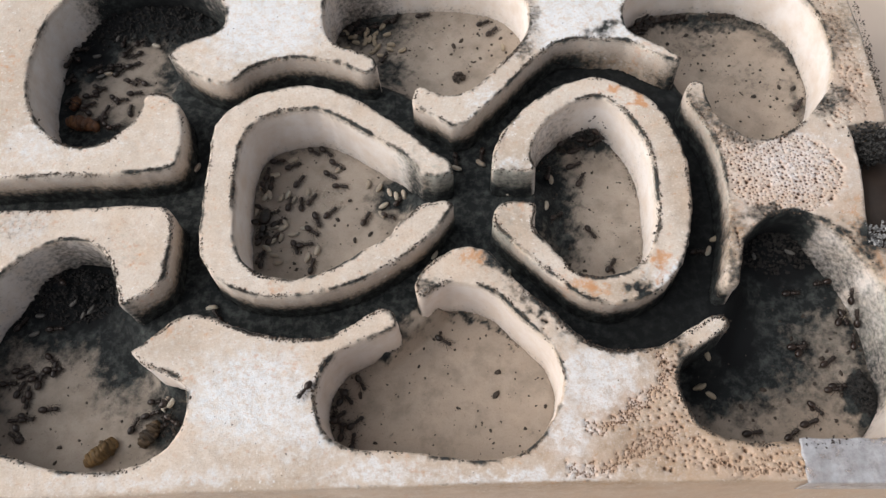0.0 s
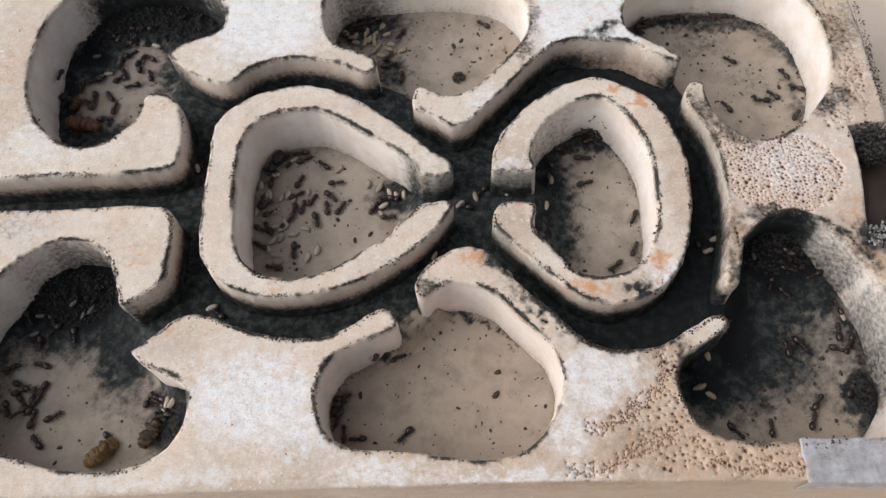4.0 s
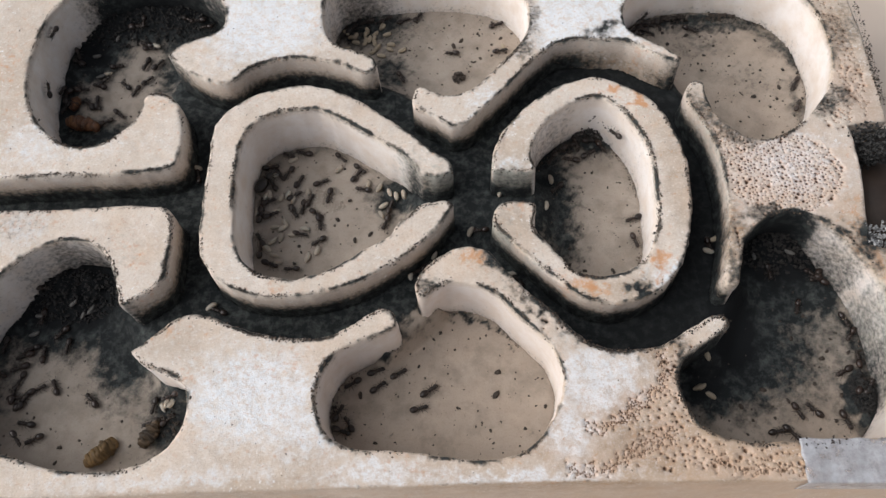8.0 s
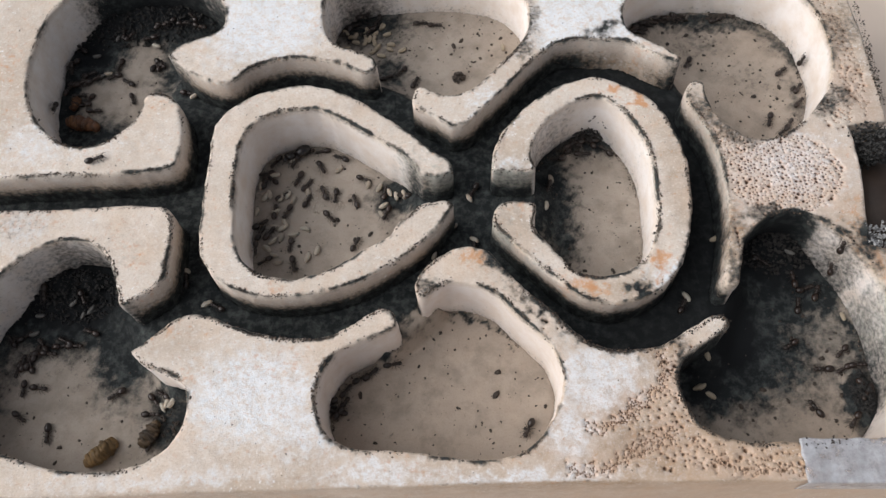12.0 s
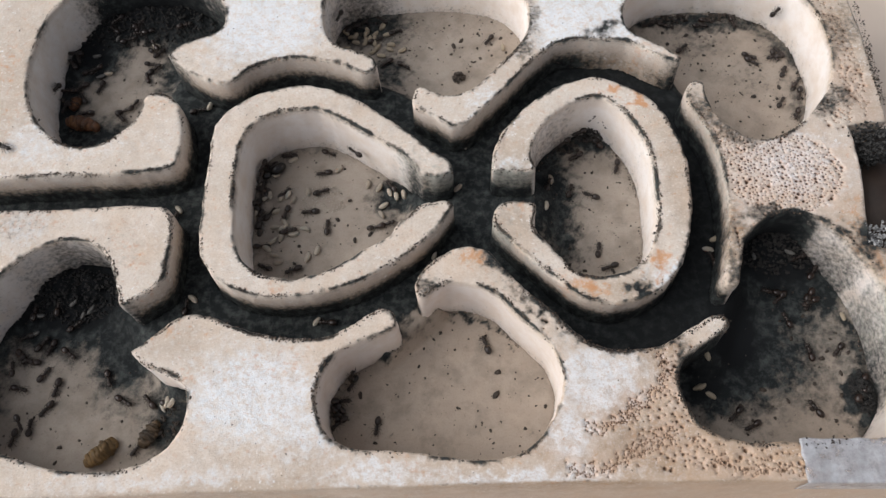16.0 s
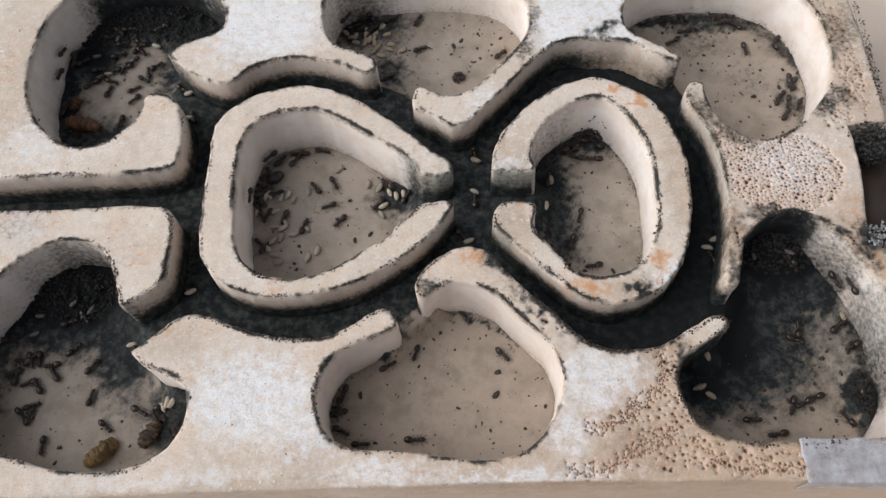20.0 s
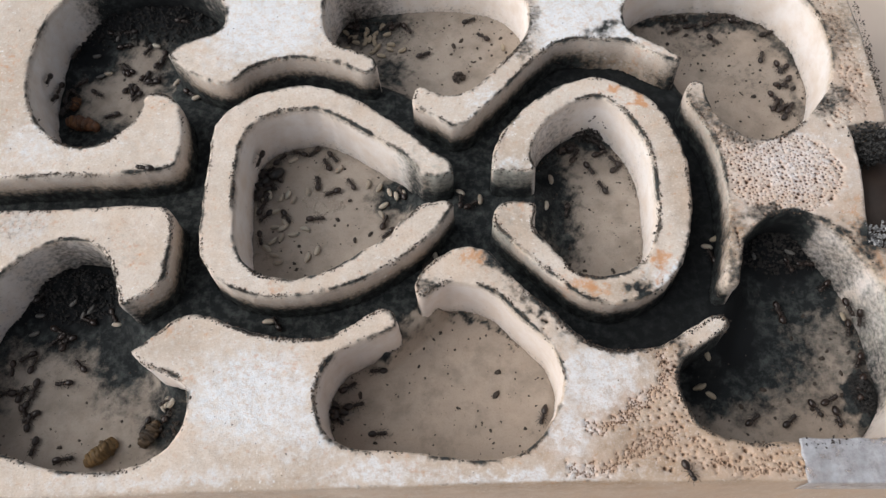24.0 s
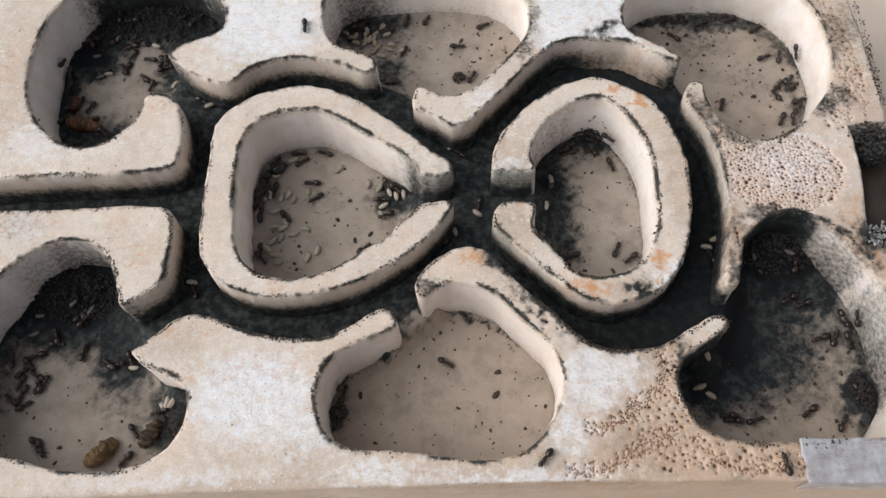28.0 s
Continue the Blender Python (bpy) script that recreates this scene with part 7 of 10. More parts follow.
    ant_path([(0,-23.4,-34.6,36),(1,-27.0,-30.7,58),(2,-26.9,-29.3,26),(3,-26.6,-29.3,-4),(6,-22.9,-24.7,63),(7,-24.7,-26.2,26),(8,-23.9,-25.1,26),(9,-24.9,-26.1,37),(10,-26.6,-26.0,48),(11,-19.8,-24.2,37),(12,-19.5,-23.3,37),(15,-12.4,-19.2,37),(16,-27.4,-31.9,86),(17,14.3,-26.0,0),(18,12.0,-22.0,25),(19,3.3,-24.7,-45),(20,12.1,-21.3,-51),(21,19.8,-27.0,-67),(24,19.8,-36.7,67),(25,6.6,-21.9,-25),(26,-27.3,-32.0,46)], "chamber_s")
    ant_path([(0,-26.7,-36.5,78),(1,-26.1,-36.3,-4),(2,-24.2,-39.1,57),(3,-22.9,-37.9,5),(6,-23.5,-39.1,-14),(7,-12.5,-31.8,-14),(8,-8.6,-32.5,10),(9,16.5,-38.0,72),(10,6.6,-42.7,19),(11,9.8,-17.5,-41),(12,-27.3,-31.8,-17),(15,-27.5,-33.3,58),(16,-27.5,-32.0,-43),(17,-27.3,-32.9,144),(18,-24.8,-24.2,26),(19,-27.0,-30.6,74),(20,-27.4,-31.8,5),(21,-27.5,-32.0,79),(24,-27.3,-33.0,-61),(25,-26.9,-36.2,-24),(26,-27.1,-30.7,-113),(27,-23.6,-24.1,68),(28,-1.5,-22.2,-35)], "chamber_s")
    ant_path([(0,-24.2,-39.1,78),(1,-28.2,-39.2,26,-6.8,26),(2,-20.3,-39.4,-33),(3,-11.8,-38.4,-24),(6,-19.0,-38.2,77),(7,-15.8,-40.4,-4),(8,-6.0,-28.5,30),(9,15.7,-25.1,-57),(10,12.4,-18.5,-47),(11,12.8,-18.5,45),(12,16.0,-39.2,58),(15,3.9,-19.9,36),(16,8.3,-18.4,-76),(17,7.3,-15.1,-26),(18,-27.4,-34.2,-71),(19,-12.4,-37.5,25),(20,-10.0,-39.6,-4),(21,-27.0,-31.1,-137),(27,-22.3,-30.4,-62),(28,-27.4,-34.0,74)], "chamber_s")
    # south-west chamber
    ant_path([(0,-96.8,-13.2,-48),(1,-94.1,-7.6,17),(2,-104.1,-14.7,5),(3,-94.0,-27.3,-4),(6,-94.8,-26.6,66),(7,-96.3,-33.7,-14),(8,-98.1,-32.2,22),(9,-97.5,-32.3,66),(10,-100.2,-28.2,94),(11,-86.4,-13.4,17),(12,-88.0,-6.7,-24),(15,-91.5,-6.4,17),(16,-101.6,-13.1,-14),(17,-103.2,-18.7,55),(18,-103.4,-19.9,67),(19,-103.4,-19.9,67),(20,-91.6,-10.8,41),(21,-92.1,-11.9,-44),(24,-101.5,-25.8,-62),(25,-101.4,-25.6,54),(26,-99.0,-25.3,22),(27,-96.9,-27.7,66),(28,-97.6,-33.5,-54)], "chamber_sw")
    ant_path([(0,-98.8,-18.0,78),(1,-100.8,-18.5,-14),(2,-99.9,-15.1,17),(3,-102.4,-26.0,28),(6,-104.1,-25.2,67,-14.2,21),(7,-102.1,-24.3,-23),(8,-102.6,-23.1,54),(9,-102.2,-23.5,90),(10,-105.5,-20.4,67,-14.0,13),(11,-100.0,6.1,66),(17,-94.6,-20.4,47),(18,-95.8,-19.6,16),(19,-101.0,-12.8,17),(20,-103.8,-12.6,-4),(21,-99.2,-10.8,17),(24,-95.8,-6.0,-32),(25,-97.2,-7.3,42),(26,-94.1,-9.8,54),(27,-93.1,-13.1,48),(28,-96.3,-7.1,-72)], "chamber_sw")
    ant_path([(0,-101.7,-21.2,78),(1,-102.3,-23.1,67),(2,-102.5,-23.2,90),(3,-102.4,-22.7,41),(6,-102.4,-29.1,67,-12.5,24),(7,-100.4,5.7,55),(12,-104.7,-14.9,79),(15,-106.6,-13.8,90,-12.8,7),(16,-106.4,-15.6,90,-13.8,10),(17,-104.3,-14.5,17),(18,-101.9,-24.4,-62),(19,-101.2,-25.7,-66),(20,-102.2,-25.9,-46),(21,-102.5,-23.2,90),(24,-102.9,-21.1,67),(25,-100.5,-7.0,17),(26,-100.5,-7.0,42),(27,-98.1,7.6,5,-9.2,-55),(28,-76.1,-38.6,51)], "chamber_sw")
    ant_path([(0,-95.6,-25.4,0),(1,-97.3,-27.7,53),(2,-97.2,-28.4,88),(3,-99.3,-27.5,-23),(6,-98.5,-24.2,-71),(7,-104.3,-14.1,29),(8,-104.3,-14.5,17),(9,-97.3,5.3,-28),(15,-95.2,-35.6,28),(16,-102.3,-0.5,85),(17,-95.5,-7.5,67),(18,-93.4,-7.7,42),(19,-103.9,-14.8,-55),(20,-104.8,-16.4,79),(21,-103.6,-18.7,67),(24,-99.8,-20.0,78),(25,-99.2,-20.0,-47),(26,-102.7,-21.1,79),(27,-102.7,-21.1,84),(28,-102.7,-21.1,67)], "chamber_sw")
    ant_path([(0,-100.7,-26.9,-22),(1,-100.9,-27.0,-62),(2,-76.7,-29.4,86),(3,-72.7,-26.4,63),(6,-71.6,-23.8,16),(7,-70.0,-26.7,51),(8,-70.7,-26.6,74),(9,-71.4,-33.2,51),(10,-69.5,-32.0,51),(11,-90.8,3.4,35),(12,-102.6,-26.5,-38),(15,-102.1,-24.5,73),(16,-102.3,-29.5,-54,-13.5,25),(17,-102.0,-19.1,89),(18,-102.4,-22.9,89),(19,-102.7,-20.9,16),(20,-99.9,-24.1,16),(21,-100.5,-24.3,35),(24,-100.8,-22.7,66),(25,-94.5,-19.1,-55),(26,-93.8,-22.6,-51),(27,-94.5,-19.5,-40),(28,-103.5,-18.3,67)], "chamber_sw")
    ant_path([(0,-100.5,-32.7,-46,-11.2,32),(1,-100.7,-32.4,-22,-12.8,30),(2,-91.0,-34.2,-39),(3,-97.1,-33.1,0),(6,-98.9,-30.9,-14),(7,-99.6,-29.3,78),(8,-100.5,-28.4,-14),(9,-76.9,-30.8,-56),(10,-75.8,-22.7,16),(11,-72.9,-24.4,-14),(12,-70.6,-35.2,62),(15,-72.1,-33.1,63),(16,-71.5,-31.9,63),(17,-72.9,-24.4,63),(18,-78.5,-25.3,-57),(19,-95.0,-33.8,53),(20,-95.9,-33.8,88),(21,-97.1,-33.4,-42),(24,-97.9,-33.9,78),(25,-75.5,-25.5,-57),(26,-74.9,-30.9,16),(27,-67.0,-27.8,-23),(28,-69.2,-28.1,16)], "chamber_sw")
    ant_path([(0,-102.5,-16.3,17),(1,-103.8,-16.9,79),(2,-105.2,-16.2,79),(3,-106.6,-14.3,55),(6,-101.7,-12.8,-32),(7,-100.6,-10.7,17),(8,-99.1,-11.5,89),(9,-97.5,-8.8,88),(10,-104.1,-16.2,42),(11,-102.0,-14.9,67),(12,-101.7,-14.2,-67),(15,-100.0,-16.5,11),(16,-98.1,-16.6,54),(17,-98.4,-15.9,-63),(18,-99.0,-16.6,17),(19,-100.7,-17.4,-4),(20,-101.5,-18.5,17),(21,-101.8,-16.3,17),(24,-101.2,-14.0,73),(25,-99.9,-15.1,-47),(26,-98.4,-16.2,42),(27,-98.4,-15.9,42),(28,-99.6,-16.9,-31)], "chamber_sw")
    ant_path([(0,-74.9,-30.9,63),(1,-98.1,2.4,88),(2,-75.7,-36.1,51),(3,-82.1,-31.6,39),(6,-77.4,-38.5,27),(7,-70.6,-35.2,39),(8,-67.1,-30.3,39),(9,-68.4,-30.1,27),(10,-68.5,-28.8,16),(11,-67.3,-28.0,16),(12,-68.3,-24.5,-32),(15,-76.0,-33.5,-48),(16,-66.9,-27.2,-32),(17,-70.1,-25.4,-49),(18,-91.2,-37.4,52),(19,-91.6,-34.8,-55),(20,-81.6,-30.6,-44),(21,-99.1,-34.6,-4,-11.8,37),(24,-100.1,-28.1,89),(25,-100.4,-30.8,16),(26,-98.5,-31.3,-22),(27,-84.7,-16.4,-23),(28,-106.7,-13.5,90,-13.5,7)], "chamber_sw")
    ant_path([(0,-71.2,-28.6,16),(1,-69.7,-30.0,16),(2,-68.3,-31.5,27),(3,-67.1,-29.0,-4),(6,-69.8,-29.4,5),(7,-70.4,-30.0,16),(8,-71.0,-30.6,16),(9,-71.1,-29.2,16),(10,-71.4,-26.5,39),(11,-73.2,-28.1,-4),(12,-71.2,-28.6,-4),(15,-71.0,-30.6,-32),(16,-70.0,-34.0,39),(17,-70.8,-33.2,51),(18,-70.8,-33.2,39),(19,-70.6,-34.6,51),(20,-70.1,-33.3,51),(21,-70.1,-33.3,62),(24,-70.1,-33.3,39),(25,-70.8,-33.2,39),(26,-70.8,-33.2,51),(27,-70.7,-33.9,62),(28,-70.7,-33.9,51)], "chamber_sw")
    ant_path([(0,-66.6,-26.2,39),(1,-66.6,-26.2,16),(2,-66.9,-27.2,16),(3,-68.5,-26.9,16),(6,-75.2,-22.1,64),(7,-77.6,-21.2,80),(8,-85.7,-24.0,-48),(9,-79.9,-21.7,52),(10,-76.9,-24.7,-48),(11,-82.4,-18.0,-48),(12,-79.8,-23.1,28),(15,-78.1,-26.2,-23),(16,-78.0,-24.9,-32),(17,-78.5,-22.5,5),(18,-80.6,-21.6,5),(19,-94.9,-29.9,65),(20,-73.9,-27.7,-32),(21,-97.8,4.0,-70),(24,-90.5,-37.4,5),(25,-84.0,-22.0,-23),(26,-85.3,-24.4,5),(27,-87.6,-27.6,28),(28,-96.2,-34.4,-67)], "chamber_sw")
    ant_path([(0,-68.9,-32.1,27),(1,-71.4,-33.9,62),(2,-71.4,-33.2,62),(3,-69.4,-34.0,62),(6,-99.9,-0.3,-26),(9,-100.4,-3.3,67),(10,-99.2,2.7,76),(11,-101.9,-2.4,17),(12,-97.8,-11.4,-10),(15,-95.1,-12.6,35),(16,-92.8,-11.8,-40),(17,-95.5,-12.6,54),(18,-96.0,-14.0,54),(19,-96.3,-11.5,-10),(20,-96.6,-14.4,5),(21,-97.8,-13.1,-4),(24,-106.4,-15.6,90,-13.8,10),(25,-103.9,-17.3,-62),(26,-102.6,-15.5,67),(27,-103.9,-16.1,89),(28,-103.3,-15.5,42)], "chamber_sw")
    ant_path([(0,-103.4,-19.9,67),(1,-103.1,-19.2,67),(2,-103.4,-18.7,67),(3,-103.3,-19.7,16),(6,-102.8,-20.9,16),(7,-105.1,-21.9,67,-13.8,14),(8,-102.1,-22.6,67),(9,-89.8,-16.6,-19),(10,-93.4,7.3,-77),(15,-73.8,-35.6,63),(16,-73.7,-36.2,51),(17,-76.1,-32.8,63),(18,-75.6,-31.3,63),(19,-97.1,-0.1,-88),(20,-93.2,-4.0,17),(21,-102.8,3.3,132),(25,-100.5,5.5,31,-9.2,-46),(26,-100.5,-32.7,-54,-11.2,32),(27,-86.4,-13.4,-32),(28,-89.4,-11.7,82)], "chamber_sw")
    ant_path([(0,-103.9,-14.8,17),(1,-106.9,-10.7,90,-13.5,2),(2,-102.0,-10.6,29),(3,-92.1,-7.0,88),(6,-91.6,-10.8,66),(7,-93.1,-16.6,41),(8,-99.1,-34.8,-54,-8.2,37),(9,-97.0,-34.3,5),(10,-96.5,4.1,-153),(11,-92.6,-8.5,5),(12,-91.7,-10.0,-5),(15,-81.7,-18.1,5),(16,-82.3,-19.0,-74),(17,-86.8,-15.5,82),(18,-89.0,-14.6,-56),(19,-87.2,-16.2,41),(20,-86.8,-15.5,53),(21,-88.8,-17.9,-9),(24,-89.6,-15.2,-44),(25,-85.3,-17.0,-4),(26,-99.0,-12.3,55),(27,-100.7,-11.8,5),(28,-100.8,-11.7,17)], "chamber_sw")
    ant_path([(0,-95.8,-15.4,88),(1,-102.2,-0.1,11),(3,-97.6,-2.8,42),(6,-98.9,-8.7,78),(7,-101.0,-8.5,17),(8,-102.2,-9.8,17),(9,-102.4,-8.6,42),(10,-102.3,-9.1,17),(11,-104.6,-6.6,43),(12,-104.3,-6.5,30),(15,-99.2,-6.4,42),(16,-104.1,-6.7,17),(17,-100.5,-7.0,-32),(18,-100.1,-28.1,0),(19,-95.5,-26.5,28),(20,-86.1,-23.2,76),(21,-81.3,-21.6,-48),(24,-72.3,-31.1,63),(25,-73.3,-27.7,-32),(26,-75.3,-27.8,-9),(27,-73.2,-28.8,-40),(28,-74.8,-32.3,-56)], "chamber_sw")
    ant_path([(0,-95.5,6.1,137),(1,-93.6,9.6,31,-8.0,-70),(2,-101.8,4.3,-120),(6,-100.4,-16.4,5),(7,-99.6,-16.9,0),(8,-103.6,-17.4,67),(9,-103.4,-18.2,67),(10,-102.8,-18.3,-39),(11,-103.1,-20.2,-62),(12,-102.6,-19.8,89),(15,-98.4,-35.6,-38,-7.2,40),(16,-99.6,-29.3,89),(17,-98.1,-36.0,-30,-11.5,40),(18,-98.2,-32.5,5),(19,-98.0,-31.8,66),(20,-68.5,-26.9,16),(21,-67.8,-29.3,-4),(24,-67.1,-29.0,62),(25,-69.2,-28.7,16),(26,-100.1,-28.6,0),(27,-100.4,-27.6,5),(28,-101.9,-23.9,28)], "chamber_sw")
    # north-west chamber
    ant_path([(0,-105.6,76.9,60,-12.8,-12),(1,-99.3,75.7,59),(2,-89.6,71.6,46),(3,-89.7,72.6,33),(6,-88.5,71.4,58),(7,-77.3,73.4,6),(8,-78.9,76.1,46),(9,-91.2,91.0,-129),(10,-97.4,61.2,19),(11,-95.1,62.0,33),(12,-95.8,61.0,-5),(15,-89.8,58.4,19),(16,-88.1,58.3,-53),(17,-92.6,59.3,-60),(18,-88.1,57.9,-11),(19,-87.6,60.2,-5),(20,-87.9,56.3,69),(21,-88.3,59.3,88),(24,-90.6,58.9,13),(25,-86.3,85.1,137),(26,-105.3,77.9,72,-6.8,-14),(27,-106.5,60.1,90,-9.2,6),(28,-104.1,59.1,47)], "chamber_nw")
    ant_path([(0,-94.2,75.2,20),(1,-95.5,72.2,20),(2,-95.6,73.2,-6),(3,-97.1,71.3,20),(6,-95.5,72.2,20),(7,-98.0,59.3,-5),(8,-95.2,69.5,-22),(9,-95.5,72.2,20),(10,-94.7,79.5,34),(11,-90.5,79.0,6),(12,-90.2,76.9,70),(15,-88.8,74.6,59),(16,-94.8,69.0,70),(17,-95.4,64.6,84),(18,-105.9,74.0,60,-14.2,-6),(19,-103.6,71.0,34),(20,-106.3,71.1,72,-10.8,-6),(21,-103.7,74.0,34),(24,-106.7,67.7,71,-12.8,-6),(25,-106.5,69.3,60,-13.5,-6),(26,-101.0,75.9,-67),(27,-104.5,62.2,71),(28,-92.4,53.3,-44)], "chamber_nw")
    ant_path([(0,-90.0,74.7,47),(1,-86.1,62.0,69),(2,-86.4,65.1,-5),(3,-85.2,69.0,-61),(6,-93.3,67.8,33),(7,-95.2,63.0,-17),(8,-95.3,64.0,93),(9,-90.5,64.5,58),(10,-89.9,59.4,-27),(11,-92.1,57.7,19),(12,-88.8,86.2,-82),(16,-87.6,84.1,20),(17,-86.1,77.5,20),(18,-87.2,79.7,47),(19,-85.1,76.3,20),(20,-86.1,77.5,58),(21,-80.3,69.6,20),(24,-79.6,70.5,20),(25,-86.3,79.6,47),(26,-90.9,75.9,-61),(27,-83.2,74.0,-46),(28,-76.6,74.4,20)], "chamber_nw")
    ant_path([(0,-86.2,70.2,-37),(1,-83.0,71.9,20),(2,-82.6,76.1,78),(3,-78.5,76.7,46),(6,-94.2,88.1,136),(8,-105.0,79.2,72,-2.5,-16),(9,-99.3,75.7,6),(10,-102.7,78.3,48),(11,-91.8,61.6,58),(12,-97.9,65.3,47),(15,-88.8,64.3,-61),(16,-84.5,61.9,58),(17,-88.8,64.3,-17),(18,-91.4,65.0,-11),(19,-94.5,66.5,88),(20,-92.5,67.7,69),(21,-91.2,68.0,13),(24,-86.8,68.2,46),(25,-90.9,68.6,6),(26,-96.0,76.4,34),(27,-98.6,86.3,-154)], "chamber_nw")
    ant_path([(0,-95.0,68.0,20),(1,-91.9,69.7,69),(2,-91.9,69.7,33),(3,-80.5,71.6,46),(6,-88.4,87.1,2),(8,-81.4,81.3,-6),(9,-81.3,80.2,20),(10,-80.5,80.1,20),(11,-83.8,62.8,46),(12,-102.5,85.1,133),(18,-101.3,78.0,47),(19,-99.1,74.7,47),(20,-95.5,72.2,47),(21,-97.4,67.6,-36),(24,-95.7,67.1,-36),(25,-93.0,64.8,46),(26,-99.6,77.9,20),(27,-98.5,89.5,-42)], "chamber_nw")
    ant_path([(0,-90.5,64.5,-53),(1,-89.9,66.5,20),(2,-89.3,64.0,0),(3,-104.5,65.1,60),(6,-104.5,65.1,47),(7,-104.3,64.0,34),(8,-104.1,62.9,59),(9,-104.4,61.4,20),(10,-105.6,61.5,59),(11,-105.3,66.3,71),(12,-98.2,73.5,20),(15,-97.5,74.5,20),(16,-98.3,74.6,20),(17,-83.0,71.9,33),(18,-77.3,73.4,46),(19,-85.0,67.0,-22),(20,-84.7,63.9,46),(21,-85.5,64.0,-5),(24,-84.0,64.8,46),(25,-86.2,63.0,19),(26,-85.4,63.0,46),(27,-97.0,58.2,-5),(28,-96.2,58.1,6)], "chamber_nw")
    ant_path([(0,-97.7,63.2,20),(1,-97.3,60.2,80),(2,-95.9,62.0,46),(3,-92.9,57.8,-27),(6,-90.5,57.5,0),(7,-93.9,58.9,-17),(8,-92.0,56.7,19),(9,-101.0,69.7,34),(10,-104.0,72.4,34),(11,-99.6,71.6,6),(12,-100.3,70.6,20),(15,-97.9,71.4,6),(16,-100.1,69.2,34),(17,-96.2,88.5,-144),(18,-90.8,82.3,47),(19,-91.7,60.6,6),(20,-90.6,80.1,20),(21,-85.3,86.8,-151),(24,-106.8,62.6,60,-11.2,5),(25,-101.9,86.1,-88),(26,-98.1,79.8,20),(27,-102.1,85.7,-57)], "chamber_nw")
    ant_path([(0,-93.8,57.9,19),(1,-92.2,58.7,19),(2,-90.2,62.5,6),(3,-90.1,61.5,19),(6,-90.6,65.5,33),(7,-86.3,64.1,-22),(8,-88.6,59.3,-45),(9,-84.7,63.9,46),(10,-87.0,62.5,-5),(11,-86.2,63.0,46),(12,-91.4,72.8,20),(15,-94.5,77.3,6),(16,-96.7,75.4,47),(17,-85.1,76.3,-54),(18,-87.6,72.8,46),(19,-90.2,76.9,59),(20,-91.7,74.9,20),(21,-82.8,61.7,45),(24,-104.0,61.9,59),(25,-99.1,61.4,19),(26,-100.2,63.5,70),(27,-99.6,65.4,70),(28,-100.3,64.5,70)], "chamber_nw")
    ant_path([(0,-99.2,56.5,-5),(1,-100.3,58.5,46),(2,-98.5,57.4,6),(3,-100.3,58.5,19),(6,-106.7,62.0,90,-8.0,5),(7,-106.8,62.8,71,-12.8,5),(8,-106.8,63.0,-59,-8.0,3),(9,-106.3,70.7,-59,-7.8,-6),(10,-106.1,72.5,72,-10.0,-5),(11,-106.5,69.6,82,-5.2,-6),(12,-104.2,69.0,60),(15,-106.5,69.3,60,-13.5,-6),(16,-106.8,66.8,60,-11.5,-4),(17,-106.6,68.3,71,-12.2,-6),(18,-104.7,66.4,71),(19,-106.8,65.2,71,-12.0,0),(20,-105.4,77.6,61,-8.8,-12),(21,-105.9,75.0,72,-10.5,-7),(24,-106.8,66.2,72,-7.0,-2),(25,-104.2,67.7,71),(26,-104.4,66.3,71),(27,-104.3,63.9,47),(28,-105.9,75.0,61,-10.5,-7)], "chamber_nw")
    ant_path([(0,-88.1,80.9,59),(1,-106.8,66.8,71,-11.5,-4),(2,-106.8,66.0,71,-11.8,-2),(3,-104.6,66.0,47),(6,-102.6,63.7,47),(7,-104.4,61.4,59),(8,-100.3,64.5,20),(9,-102.5,62.7,47),(10,-106.8,63.0,82,-8.0,3),(11,-106.8,64.2,71,-10.8,0),(12,-106.5,59.8,71,-11.5,7),(15,-90.2,91.5,86),(18,-96.4,79.7,34),(19,-96.2,77.5,20),(20,-95.9,75.4,6),(21,-80.2,83.6,75),(25,-82.2,80.3,34),(26,-89.7,91.4,94)], "chamber_nw")
    ant_path([(0,-86.0,76.4,20),(1,-86.8,76.5,58),(2,-85.8,74.3,46),(3,-84.2,75.2,69),(6,-84.6,79.5,34),(7,-84.5,78.4,69),(8,-82.3,76.4,69),(9,-86.6,74.4,46),(10,-84.0,73.0,46),(11,-83.0,71.9,-61),(12,-87.0,70.3,-37),(15,-84.5,70.4,20),(16,-98.1,60.3,6),(17,-103.8,59.0,70),(18,-102.8,64.8,33),(19,-104.6,64.1,71),(20,-103.6,64.8,47),(21,-101.9,64.7,47),(24,-101.9,64.7,47),(25,-102.6,63.7,59),(26,-102.8,64.8,47),(27,-101.9,64.7,59),(28,-102.6,63.7,47)], "chamber_nw")
    ant_path([(0,-102.9,65.8,47),(1,-102.8,64.8,47),(2,-97.9,90.0,158),(6,-106.1,73.1,82,-8.2,-6),(7,-100.0,56.6,19),(8,-87.7,69.3,-45),(9,-87.2,69.2,69),(10,-81.7,76.0,20),(11,-78.0,71.4,20),(12,-79.2,75.7,33),(15,-80.3,77.9,58),(16,-80.9,76.3,-17),(17,-80.0,74.7,-62),(18,-78.5,76.7,20),(19,-81.1,78.0,46),(20,-79.2,75.7,33),(21,-81.2,75.5,0),(24,-81.8,71.8,69),(25,-84.8,73.1,20),(26,-79.8,88.8,27),(27,-80.5,80.1,33),(28,-86.3,79.6,59)], "chamber_nw")
